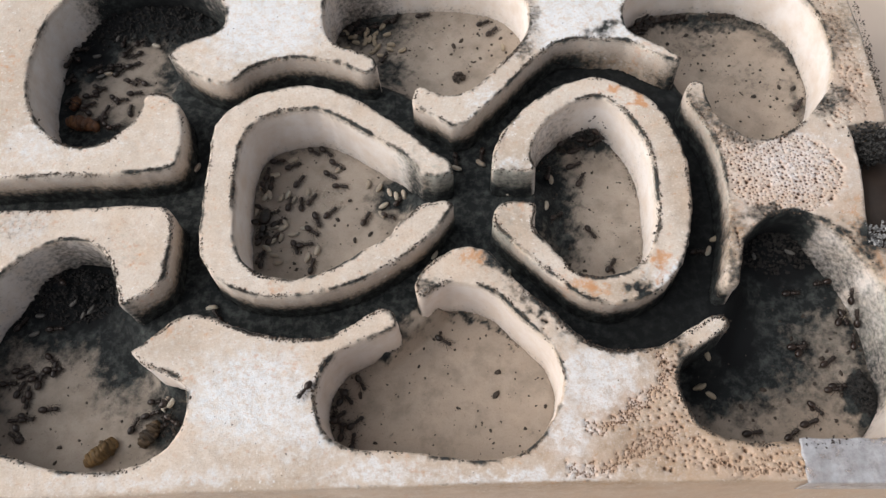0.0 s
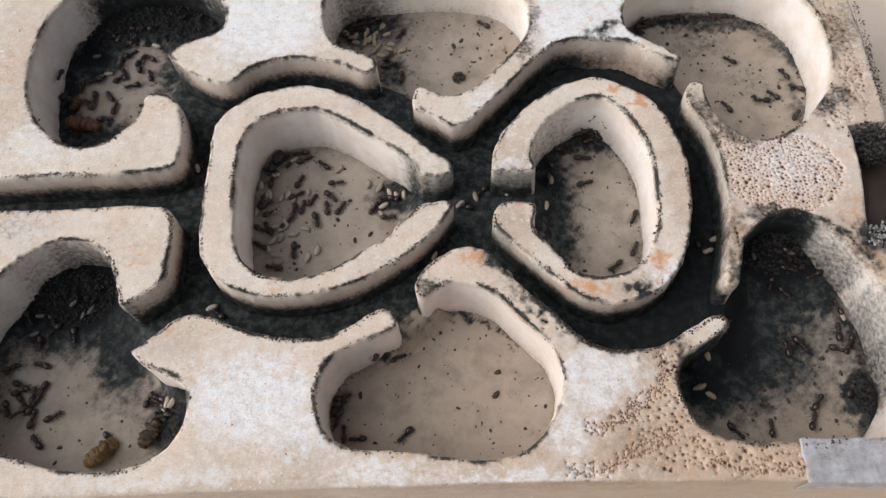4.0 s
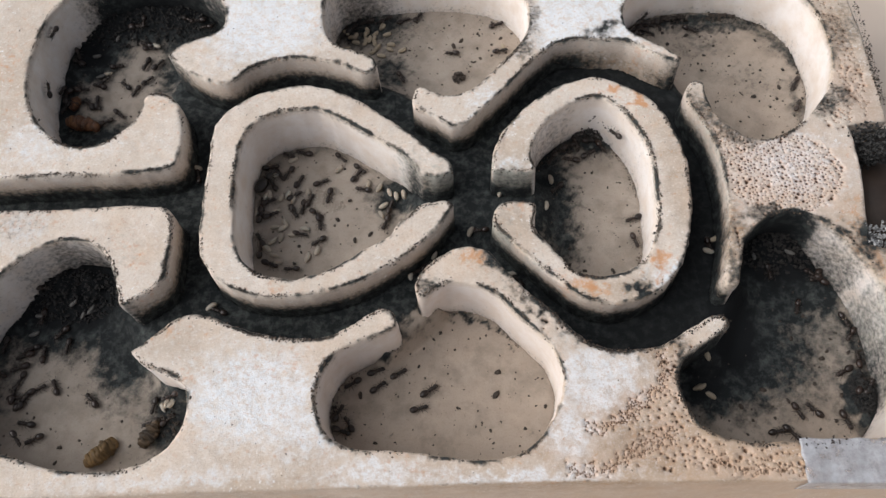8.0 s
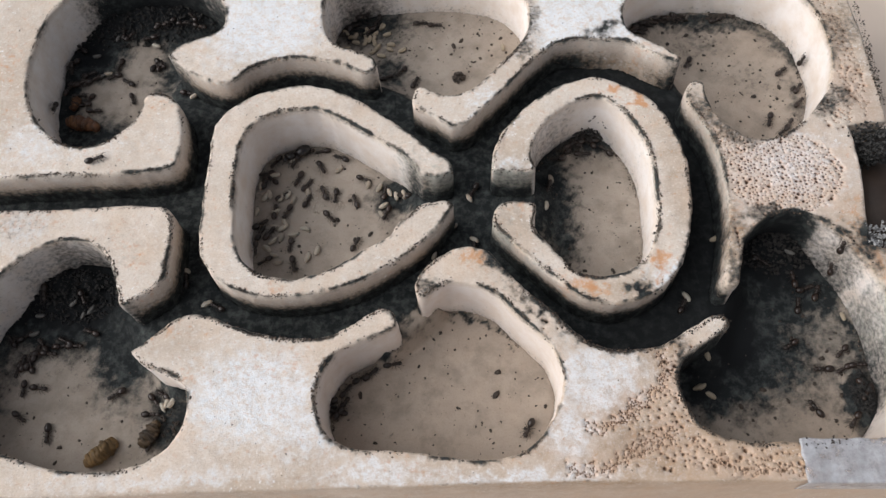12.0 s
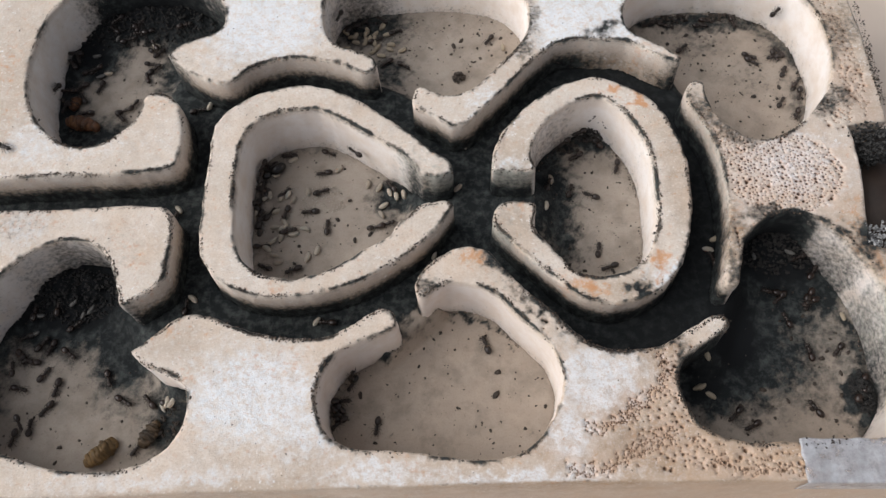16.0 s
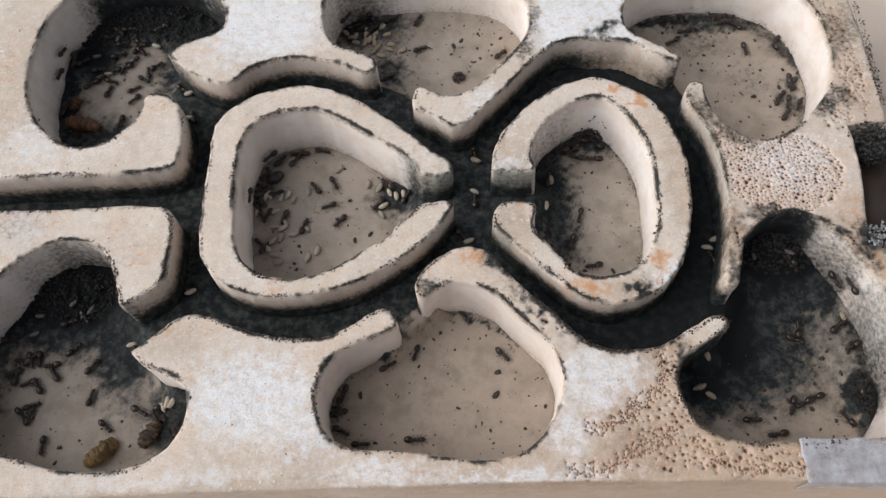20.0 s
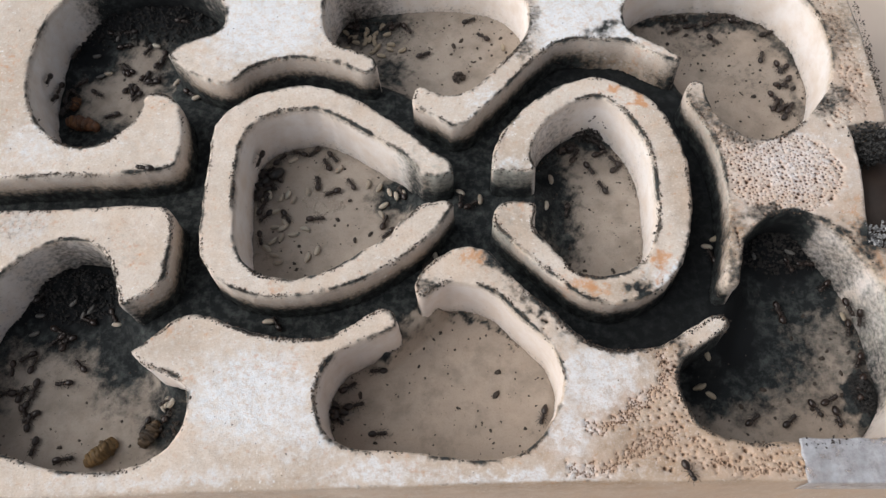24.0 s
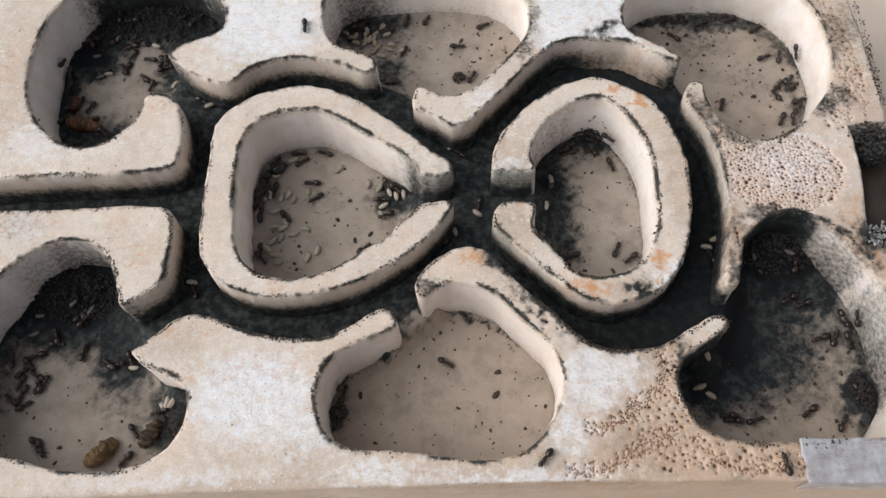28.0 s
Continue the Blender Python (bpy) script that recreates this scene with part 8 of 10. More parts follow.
    ant_path([(0,-104.0,72.4,71),(1,-106.3,71.5,90,-7.5,-5),(2,-106.3,70.7,90,-7.8,-6),(3,-106.3,71.1,81,-10.8,-6),(6,-106.4,70.6,71,-11.2,-6),(7,-104.0,69.9,47),(8,-106.7,67.9,60,-14.2,-6),(9,-104.6,66.2,81),(10,-104.4,64.1,59),(11,-104.3,63.9,70),(12,-100.6,66.6,-5),(15,-104.3,63.9,47),(16,-104.3,63.1,71),(17,-103.9,60.9,59),(18,-103.9,60.9,59),(19,-103.7,59.9,47),(20,-104.5,62.2,71),(21,-104.6,62.9,59),(24,-105.1,62.8,71),(25,-96.2,71.2,-5),(26,-96.3,71.6,-11),(27,-94.8,69.4,40),(28,-94.5,74.8,34)], "chamber_nw")
    ant_path([(0,-92.5,60.7,69),(1,-94.5,63.9,46),(2,-97.5,68.3,33),(3,-100.1,69.6,34),(6,-99.5,64.4,20),(7,-99.2,68.4,20),(8,-100.0,68.5,-5),(9,-99.9,67.5,47),(10,-95.6,66.0,0),(11,-98.6,64.3,20),(12,-99.3,63.4,6),(15,-102.6,63.7,20),(16,-102.8,64.8,33),(17,-85.9,52.6,57),(18,-98.8,86.3,106),(19,-96.5,60.1,6),(20,-84.8,81.6,47),(21,-78.6,77.8,20),(24,-78.5,76.7,46),(25,-80.8,74.8,46),(26,-88.9,84.0,-22),(27,-83.3,83.6,47),(28,-85.0,83.8,34)], "chamber_nw")
    ant_path([(0,-84.2,83.7,34),(1,-82.2,80.3,46),(2,-88.9,83.5,8),(6,-90.2,76.9,47),(7,-93.0,79.3,34),(8,-91.0,76.5,0),(9,-88.9,79.9,20),(10,-87.8,77.7,34),(11,-87.2,79.7,59),(12,-86.9,85.1,47),(15,-77.3,73.4,-38),(16,-78.7,79.9,46),(17,-81.3,80.2,20),(18,-102.6,85.0,-79),(19,-100.3,70.6,34),(20,-97.8,70.3,34),(21,-100.1,69.2,20),(24,-100.3,70.6,34),(25,-98.9,72.5,20),(26,-102.1,71.8,59),(27,-106.2,71.2,72,-1.2,-6),(28,-103.9,69.9,71)], "chamber_nw")
    # north chamber
    ant_path([(0,-0.4,87.3,6),(1,-5.2,86.5,6),(2,-15.0,86.2,32),(3,-15.3,86.2,19),(6,-13.7,86.4,32),(7,-14.2,86.0,19),(8,-17.0,86.0,19),(9,-16.0,85.9,6),(10,-18.8,83.2,43),(11,-17.8,85.6,32),(12,-18.2,87.9,20,-14.0,-79),(15,-15.9,85.7,15),(16,-25.8,82.4,64,-8.5,-21),(17,-23.2,82.4,32),(18,-14.0,76.2,19),(19,-11.5,74.8,19),(20,-1.6,73.8,19),(21,-8.0,62.0,-5),(24,-0.9,71.6,19),(25,-2.5,72.8,6),(26,2.8,76.5,6),(27,2.8,76.5,-6),(28,9.2,73.7,-6)], "chamber_n")
    ant_path([(0,19.7,77.9,41),(1,21.3,80.4,19),(2,21.1,75.6,41),(3,18.2,80.3,-63),(6,15.1,82.8,6),(7,21.3,77.8,30),(8,21.3,80.4,19),(9,22.0,79.7,50),(10,15.7,83.3,19),(11,16.0,84.1,-12),(12,-16.3,81.9,43),(15,-18.9,81.0,19),(16,-14.7,78.4,19),(17,-18.7,85.4,-28),(18,-18.8,84.3,43),(19,-18.8,84.3,32),(20,-1.7,84.7,62),(21,-16.0,85.9,92),(24,-5.3,81.8,-61),(25,-1.8,83.6,19),(26,-11.9,85.8,32),(27,-10.0,86.3,19),(28,-5.1,85.1,71)], "chamber_n")
    ant_path([(0,17.5,81.5,19),(1,17.5,81.5,6),(2,-19.1,84.5,54),(3,-17.8,85.8,0),(6,-9.9,87.4,-6),(7,-5.3,86.6,62),(8,-6.0,85.1,19),(9,-5.1,85.1,31),(10,-6.2,80.8,42),(11,-10.3,84.5,62),(12,-13.8,86.2,63),(15,-14.5,85.0,19),(16,-8.7,81.0,19),(17,21.3,80.4,-43),(18,-22.8,82.7,22),(20,-23.8,85.0,54,-11.5,-49),(21,-22.6,82.9,32),(24,-21.4,80.2,43),(25,-10.9,70.5,62),(26,-4.0,61.6,-5),(27,-12.0,61.8,30),(28,-11.2,62.1,6)], "chamber_n")
    ant_path([(0,-21.7,85.0,43),(1,-18.6,85.3,19),(2,-19.8,85.2,6),(3,-19.8,85.2,6),(6,-21.0,84.4,19),(7,-21.5,83.7,43),(8,-21.5,83.7,43),(9,-21.0,84.5,43),(10,-21.7,85.0,32),(11,-21.0,84.4,6),(12,-21.0,84.4,19),(15,-21.0,84.5,32),(16,-21.5,83.7,32),(17,-21.7,85.0,19),(18,-21.7,85.0,19),(19,-21.7,85.0,32),(20,-21.0,84.5,19),(21,-21.0,84.4,19),(24,-21.0,84.3,6),(25,13.2,62.8,59),(26,14.1,63.7,76),(27,7.3,60.4,40),(28,12.3,61.9,59)], "chamber_n")
    ant_path([(0,-10.2,85.6,19),(1,-1.2,80.2,-6),(2,3.3,84.1,52),(3,-17.9,84.7,-61),(6,-16.2,84.0,43),(7,-17.1,81.9,19),(8,-11.5,86.5,32),(9,-15.5,81.8,31),(10,-15.5,79.6,19),(11,-23.3,82.3,44),(12,-23.2,82.4,43),(15,-18.0,84.2,-178),(16,-18.6,85.3,32),(17,-18.2,87.9,20,-14.0,-79),(18,-10.5,80.1,31),(19,-10.4,82.3,6),(20,-10.0,86.3,19),(21,-11.9,85.8,-6),(24,-11.2,83.5,31),(25,-15.3,85.1,32),(26,-16.1,86.0,6),(27,-7.2,77.6,62),(28,-6.6,73.3,62)], "chamber_n")
    ant_path([(0,-18.8,82.1,32),(1,-12.7,67.6,62),(2,-11.9,65.5,19),(3,-12.6,68.6,31),(6,-6.8,70.1,61),(7,-7.1,62.9,78),(8,-7.9,64.0,-68),(9,-12.0,63.2,18),(10,-11.2,62.1,18),(11,-7.3,59.7,51),(12,-4.0,61.6,61),(15,-12.6,68.6,31),(16,-11.8,69.6,31),(17,-9.2,70.4,-6),(18,-6.4,68.0,-41),(19,-20.0,84.9,-42),(20,21.3,69.2,40),(21,11.5,62.0,59),(24,17.0,76.1,-42),(25,13.3,72.2,41),(26,10.7,71.4,18),(27,16.6,80.5,19),(28,17.4,80.4,19)], "chamber_n")
    ant_path([(0,-13.7,83.8,6),(1,15.5,69.8,50),(2,-22.5,82.8,23),(3,-10.8,71.6,42),(6,-12.5,71.8,19),(7,11.3,59.9,40),(8,7.4,71.3,-6),(9,-0.1,78.3,70),(10,1.1,81.1,42),(11,0.3,76.8,52),(12,3.2,82.4,-6),(15,18.6,84.7,-63,-13.8,-113),(16,18.5,74.8,50),(17,19.1,80.2,-6),(18,-23.0,82.7,-42),(19,-23.2,82.5,32),(20,-14.5,86.0,135),(21,-16.0,85.9,43),(24,-8.6,83.2,31),(25,-7.8,83.1,42),(26,-6.7,86.7,19),(27,-9.5,82.2,43),(28,-10.4,81.2,43)], "chamber_n")
    ant_path([(0,-12.5,71.8,62),(1,-11.0,68.5,19),(2,-8.0,62.0,18),(3,-8.0,62.4,6),(6,-5.2,82.8,31),(7,-4.3,85.0,-6),(8,-1.7,85.8,52),(9,-5.8,86.5,6),(10,6.1,85.6,31),(11,-7.3,86.7,62),(12,-1.0,83.5,-6),(15,-0.2,86.9,19),(16,-22.8,85.8,-172),(18,-24.5,84.4,54,-10.8,-40),(19,-16.8,82.2,125),(20,-15.4,82.9,31),(21,-18.8,83.2,32),(24,13.4,83.0,19),(25,21.3,80.6,30),(26,-23.2,82.0,-57),(27,-18.9,81.0,31),(28,-17.9,85.3,32)], "chamber_n")
    ant_path([(0,-23.1,82.3,32),(1,-25.0,83.8,44,-13.5,-40),(2,-22.7,82.8,43),(3,-23.1,82.3,54),(6,-22.6,82.9,43),(7,-20.6,87.2,32,-13.0,-66),(8,-23.7,81.6,43),(9,-7.5,71.2,62),(10,-7.0,66.0,-6),(11,-14.2,69.8,52),(12,-12.0,64.4,18),(15,-9.6,62.1,61),(16,-12.6,86.4,137),(17,-10.3,84.5,31),(18,-6.8,85.2,6),(19,-14.9,86.3,54),(20,-17.4,88.0,19,-14.2,-81),(21,-17.9,85.8,-32),(24,-20.8,87.1,-60,-14.0,-66),(25,-21.6,86.7,6,-13.5,-60),(26,-25.0,81.1,43),(27,-5.4,79.6,19),(28,0.8,84.4,61)], "chamber_n")
    ant_path([(0,-8.5,86.5,53),(1,-7.7,84.2,62),(2,-10.2,85.6,19),(3,-7.1,79.8,79),(6,-7.9,80.9,42),(7,-0.1,83.4,70),(8,21.4,70.3,6),(9,-3.0,77.2,19),(10,13.6,66.9,41),(11,14.1,72.1,68),(12,-7.8,66.0,42),(15,-8.6,66.1,61),(16,-6.9,68.0,-40),(17,-12.8,64.5,6),(18,-11.2,63.3,18),(19,-7.1,62.9,61),(20,-12.0,64.4,30),(21,-12.0,63.2,6),(24,-21.0,84.2,-49),(25,-21.8,83.6,6),(26,-22.2,82.5,54),(27,-22.1,83.7,44),(28,-22.1,83.7,32)], "chamber_n")
    # north-east chamber
    ant_path([(0,62.3,76.9,29,-13.0,-62),(1,66.7,76.4,130),(3,92.9,43.6,-68),(6,66.5,76.9,100),(10,85.3,64.4,17),(11,97.0,41.2,-68),(12,91.7,38.9,67),(15,66.7,76.4,-87),(16,101.9,46.5,66),(17,100.5,45.7,-79),(18,101.9,47.7,59),(19,95.5,35.7,35),(20,96.7,40.3,51),(21,95.5,38.6,51),(24,96.7,40.3,51),(25,99.7,40.1,59),(26,100.8,43.7,51),(27,100.9,42.9,51),(28,100.3,41.9,51)], "chamber_ne")
    ant_path([(0,61.2,76.0,18),(1,61.6,76.7,53),(9,62.3,76.9,56,-13.0,-62),(10,64.2,75.9,99),(12,104.9,54.6,-6,-11.8,-178),(15,65.6,75.8,155),(16,65.6,75.8,18),(17,88.0,62.1,6),(18,90.9,60.7,-6),(19,95.4,65.5,53),(20,87.6,73.8,6),(21,67.2,76.6,-50),(24,77.6,73.8,6),(25,75.5,71.9,28),(26,72.0,71.2,6),(27,72.9,75.4,18),(28,81.1,74.5,18)], "chamber_ne")
    ant_path([(0,100.5,42.8,51),(1,100.8,43.7,35),(2,99.0,48.8,67),(3,102.1,48.5,59),(6,98.0,50.9,36),(7,95.4,53.1,17),(8,61.9,74.3,68),(15,67.4,72.8,29),(16,73.3,65.7,38),(17,77.0,74.9,-12),(18,68.0,71.6,29),(19,72.7,74.3,18),(20,71.5,68.5,28),(21,65.1,74.1,18),(24,83.5,74.2,18),(25,84.3,74.1,46),(26,82.7,74.3,-19),(27,76.9,70.6,28),(28,71.8,70.1,-45)], "chamber_ne")
    ant_path([(0,62.0,76.7,-57),(3,97.1,44.7,6),(6,65.4,76.3,55),(7,64.6,75.5,6),(8,65.4,76.4,-36),(11,65.7,76.0,18),(12,73.8,60.5,54),(15,65.6,76.0,-3),(17,88.1,72.6,-6),(18,89.2,73.6,18),(19,91.1,68.0,45),(20,90.5,72.4,-46),(21,94.7,72.6,6),(24,98.6,68.8,17),(25,86.6,56.1,-68),(26,95.2,61.3,60),(27,95.4,59.2,-46),(28,95.7,60.2,17)], "chamber_ne")
    ant_path([(0,67.5,76.5,178),(1,72.2,72.2,18),(2,94.6,35.5,16),(3,99.3,39.8,51),(6,99.3,39.8,43),(7,100.0,40.9,59),(8,100.5,42.8,59),(9,92.4,35.7,-5),(10,98.5,44.0,51),(11,99.8,42.9,-79),(12,101.2,43.7,43),(15,100.7,42.0,59),(16,99.7,40.1,59),(17,84.9,39.6,68),(18,84.9,39.6,52),(19,85.8,37.1,16),(20,95.7,45.2,59),(21,96.2,44.2,59),(24,94.4,43.4,52),(25,98.8,44.9,51),(26,96.5,45.1,-79),(27,98.0,47.9,-79),(28,97.0,50.0,44)], "chamber_ne")
    ant_path([(0,63.7,76.8,-59),(3,84.4,37.8,-18),(6,63.2,74.8,44),(11,94.7,38.6,44),(12,96.6,37.1,51),(15,66.6,77.0,131),(17,84.5,67.7,46),(18,102.1,60.4,52),(19,103.4,64.2,17,-13.2,-162),(20,100.4,65.5,52),(21,99.1,54.8,44),(24,100.1,55.7,36),(25,104.7,57.1,52,-13.5,-176),(26,102.2,57.2,27),(27,100.4,62.8,-58),(28,104.6,58.3,52,-12.5,-174)], "chamber_ne")
    ant_path([(0,60.4,75.9,-122),(2,60.5,76.1,18,-13.0,-58),(3,65.3,76.3,-32),(6,72.7,74.3,18),(7,91.7,36.1,6),(8,64.2,75.9,-69),(12,99.1,54.8,36),(15,98.3,51.8,36),(16,99.8,54.7,59),(17,99.8,54.7,27),(18,95.4,56.2,-79),(19,98.6,55.8,-46),(20,101.1,50.5,44),(21,102.3,50.5,52),(24,94.9,60.3,68),(25,94.1,54.3,17),(26,92.0,58.6,27),(27,90.3,51.7,0),(28,79.9,44.9,68)], "chamber_ne")
    ant_path([(0,66.6,76.5,-101),(1,102.5,56.5,17),(2,102.3,56.5,52),(3,99.6,53.7,67),(6,99.3,55.7,17),(7,102.3,50.5,52),(8,101.9,50.5,52),(9,102.5,55.3,27),(10,100.1,55.7,27),(11,95.4,44.3,52),(12,102.1,48.5,51),(15,100.8,49.6,-32),(16,102.3,50.5,44),(17,99.1,51.7,52),(18,99.3,49.7,17),(19,64.3,75.4,98),(20,100.8,42.8,59),(21,96.3,49.1,67),(24,97.8,49.9,-19),(25,98.5,49.8,-45),(26,99.8,54.7,-69),(27,102.4,49.4,51),(28,100.6,51.6,52)], "chamber_ne")
    ant_path([(0,62.3,75.8,132),(3,61.7,74.7,18),(6,67.0,76.2,77),(8,66.6,76.4,6),(9,77.2,76.0,6),(10,72.2,72.2,6),(11,76.5,72.8,-45),(12,85.4,75.1,18),(15,86.3,75.5,6),(16,100.2,70.6,18,-8.5,-145),(17,95.1,64.4,17),(18,101.7,68.4,60,-14.2,-152),(19,76.3,71.8,28),(20,75.5,71.9,6),(21,59.9,75.6,81),(24,82.9,67.9,-57),(25,85.3,67.6,-32),(26,86.4,65.4,17),(27,93.8,65.6,6),(28,95.9,70.7,28)], "chamber_ne")
    ant_path([(0,67.1,76.4,23),(1,75.4,67.6,55),(2,98.1,73.1,-20,-12.0,-127),(3,90.2,57.7,6),(6,66.3,77.6,143),(11,99.1,39.2,66),(12,94.5,34.9,35),(15,91.5,35.2,-18),(16,96.2,44.2,52),(17,89.2,35.4,26),(18,65.3,75.1,18),(19,66.4,76.1,39),(20,69.8,76.8,18),(21,70.4,75.7,18),(24,72.2,72.2,28),(25,70.6,76.3,18),(26,91.6,73.3,-33),(27,87.8,74.9,-6),(28,89.4,74.7,18)], "chamber_ne")
    # south-east chamber
    ant_path([(0,93.4,-19.2,48),(1,92.7,-21.3,48),(2,86.3,-36.0,39),(3,90.1,-36.3,47),(6,90.7,-36.4,55),(7,93.7,-37.3,47),(8,93.9,-36.6,47),(9,91.4,-36.4,55),(10,92.7,-36.5,39),(11,92.7,-36.5,47),(12,92.9,-37.9,47),(15,76.0,-44.9,14),(16,78.7,-11.1,-17),(17,78.5,-31.2,14),(18,81.3,-12.1,166),(19,79.7,-14.3,66),(20,71.4,-45.1,5),(21,60.9,-43.6,14),(24,85.6,-42.5,-86),(25,84.4,-10.4,7),(27,90.5,-3.9,24,-9.2,-144),(28,82.8,-13.1,24)], "chamber_se")
    ant_path([(0,96.7,-20.7,55,-12.2,-171),(1,96.5,-18.7,32,-11.8,-171),(2,96.7,-20.7,47,-12.2,-171),(3,91.6,-22.6,14),(6,96.7,-20.7,47,-12.2,-171),(7,83.0,-6.5,163),(8,90.0,-32.2,23),(9,89.2,-30.8,47),(10,89.6,-29.5,56),(11,86.4,-31.2,-4),(12,85.7,-31.2,-4),(15,81.8,-35.6,48),(16,86.3,-3.6,-167),(17,66.6,-36.3,32),(18,77.7,-12.5,98),(19,90.4,-28.8,47),(20,95.4,-14.0,-78,-7.5,-163),(21,90.3,-8.0,41),(24,96.8,-21.1,47,-11.2,-171),(25,96.7,-20.7,47,-12.2,-171),(26,77.8,-2.2,0),(27,86.8,-20.8,-28),(28,87.3,-23.7,14)], "chamber_se")
    ant_path([(0,95.9,-15.8,48,-10.0,-166),(1,93.4,-9.0,48,-8.5,-154),(2,80.8,-36.8,23),(3,82.3,-24.6,32),(6,81.0,-31.5,14),(7,86.4,-2.8,68),(8,87.3,-43.3,-75),(9,80.0,-10.6,101),(11,95.0,-12.8,40,-10.2,-161),(12,92.3,-6.6,41,-1.2,-149),(15,76.9,-2.8,163),(16,90.4,-6.5,49),(17,70.7,-38.0,40),(18,78.4,-10.7,-67),(19,92.4,-6.9,41,-12.8,-152),(20,94.2,-10.6,-78,-11.5,-157),(21,94.5,-11.5,32,-9.8,-159),(24,96.2,-17.4,-78,-13.2,-170),(25,92.5,-24.1,14),(26,94.3,-27.1,47),(27,91.7,-26.9,23),(28,90.6,-24.0,56)], "chamber_se")
    ant_path([(0,79.0,-43.2,14),(1,81.9,-42.2,22),(2,80.8,-45.7,5),(3,79.4,-43.9,22),(6,81.2,-40.2,-63),(7,81.2,-40.2,-63),(8,80.8,-40.5,-50),(9,81.2,-40.2,-63),(10,81.2,-40.2,-51),(11,81.2,-40.2,-63),(12,81.2,-40.2,-63),(15,81.2,-40.2,-38),(16,81.2,-40.2,-63),(17,81.2,-40.2,-63),(18,81.2,-40.2,-63),(19,81.2,-40.2,-51),(20,79.0,-38.7,23),(21,81.2,-40.2,-63),(24,81.2,-40.2,-63),(25,81.0,-40.8,-50),(26,81.2,-40.2,-63),(27,79.1,-36.0,-74),(28,79.7,-40.7,31)], "chamber_se")
    ant_path([(0,87.8,-35.4,0),(1,72.6,-40.7,56),(2,77.6,-36.6,23),(3,80.0,-6.8,158),(6,66.7,-41.1,5),(7,67.5,-42.9,31),(8,71.6,-44.5,5),(9,66.0,-33.6,14),(10,65.6,-40.1,49),(11,76.9,-2.5,-161),(15,73.2,-38.6,65),(16,63.1,-39.9,40),(17,63.1,-39.9,-37),(18,66.6,-41.5,31),(19,66.6,-41.5,31),(20,66.6,-41.5,-4),(21,65.3,-41.4,-26),(24,66.6,-41.5,31),(25,66.6,-41.5,23),(26,67.2,-41.6,23),(27,67.1,-42.2,5),(28,67.2,-41.6,14)], "chamber_se")
    ant_path([(0,74.5,-45.4,31),(1,72.0,-45.4,5),(2,72.2,-44.6,39),(3,70.3,-44.4,-73),(6,70.9,-39.9,-4),(7,87.8,-8.7,-79),(8,94.9,-23.5,47),(9,92.2,-29.7,23),(10,83.4,-37.1,47),(11,92.1,-21.2,40),(12,90.2,-31.6,23),(15,90.5,-30.9,-76),(16,93.1,-35.2,47),(17,94.5,-28.5,47),(18,91.4,-40.4,47),(19,92.2,-37.8,47),(20,92.7,-36.5,55),(21,92.2,-37.8,47),(24,92.2,-37.8,47),(25,90.7,-36.4,47),(26,92.2,-37.8,47),(27,90.1,-36.3,39),(28,91.6,-37.8,47)], "chamber_se")
    ant_path([(0,81.2,-40.2,-51),(1,79.7,-40.7,14),(2,78.9,-41.3,47),(3,84.1,-5.0,27),(8,77.2,-40.5,-68),(9,82.3,-9.2,-25),(11,91.6,-10.1,49),(12,93.1,-8.1,49,-10.2,-154),(15,67.4,-40.9,-84),(16,66.3,-42.8,23),(17,61.2,-42.4,-26),(18,67.7,-44.8,-20),(19,87.5,-32.0,-76),(20,81.9,-37.6,14),(21,86.6,-10.7,-43),(24,94.7,-29.9,55),(25,93.9,-32.6,55),(26,91.5,-29.6,47),(27,96.8,-21.3,-77,-14.2,-171),(28,96.7,-20.7,55,-12.2,-171)], "chamber_se")
    ant_path([(0,65.9,-44.4,5),(1,68.0,-43.6,31),(2,63.6,-38.0,14),(3,62.2,-43.7,5),(6,64.7,-43.9,-26),(7,64.9,-38.1,14),(8,74.6,-45.1,-50),(9,78.3,-45.5,5),(10,73.1,-43.6,-26),(11,86.8,-10.5,104),(15,92.5,-22.0,32),(16,80.4,-12.8,-144),(17,93.4,-23.5,14),(18,89.4,-16.6,24),(19,91.9,-26.2,40),(20,92.1,-21.2,32),(21,88.0,-4.6,-157),(25,91.3,-5.0,41,-10.2,-146),(26,91.9,-6.2,41,-11.0,-149),(27,92.0,-6.3,15,-3.2,-149),(28,85.8,-14.8,15)], "chamber_se")
    ant_path([(0,81.9,-26.0,48),(1,90.0,-3.2,41,-7.5,-144),(2,81.8,-12.2,-89),(3,92.2,-6.5,-42,-8.8,-149),(6,87.2,-8.2,-60),(7,93.1,-8.1,41,-10.2,-154),(8,90.4,-8.0,41),(9,90.4,-8.0,49),(10,79.7,-12.1,-69),(11,82.7,-16.0,15),(12,89.2,-43.4,46),(15,89.0,-44.1,14),(16,91.6,-37.8,55),(17,92.2,-37.8,47),(18,89.7,-37.6,39),(19,90.3,-35.6,47),(20,76.3,-39.1,65),(21,73.9,-40.8,48),(24,84.9,-38.5,23),(25,74.2,-34.9,57),(26,73.6,-41.7,-26),(27,71.2,-41.3,-62),(28,86.5,-43.8,55)], "chamber_se")
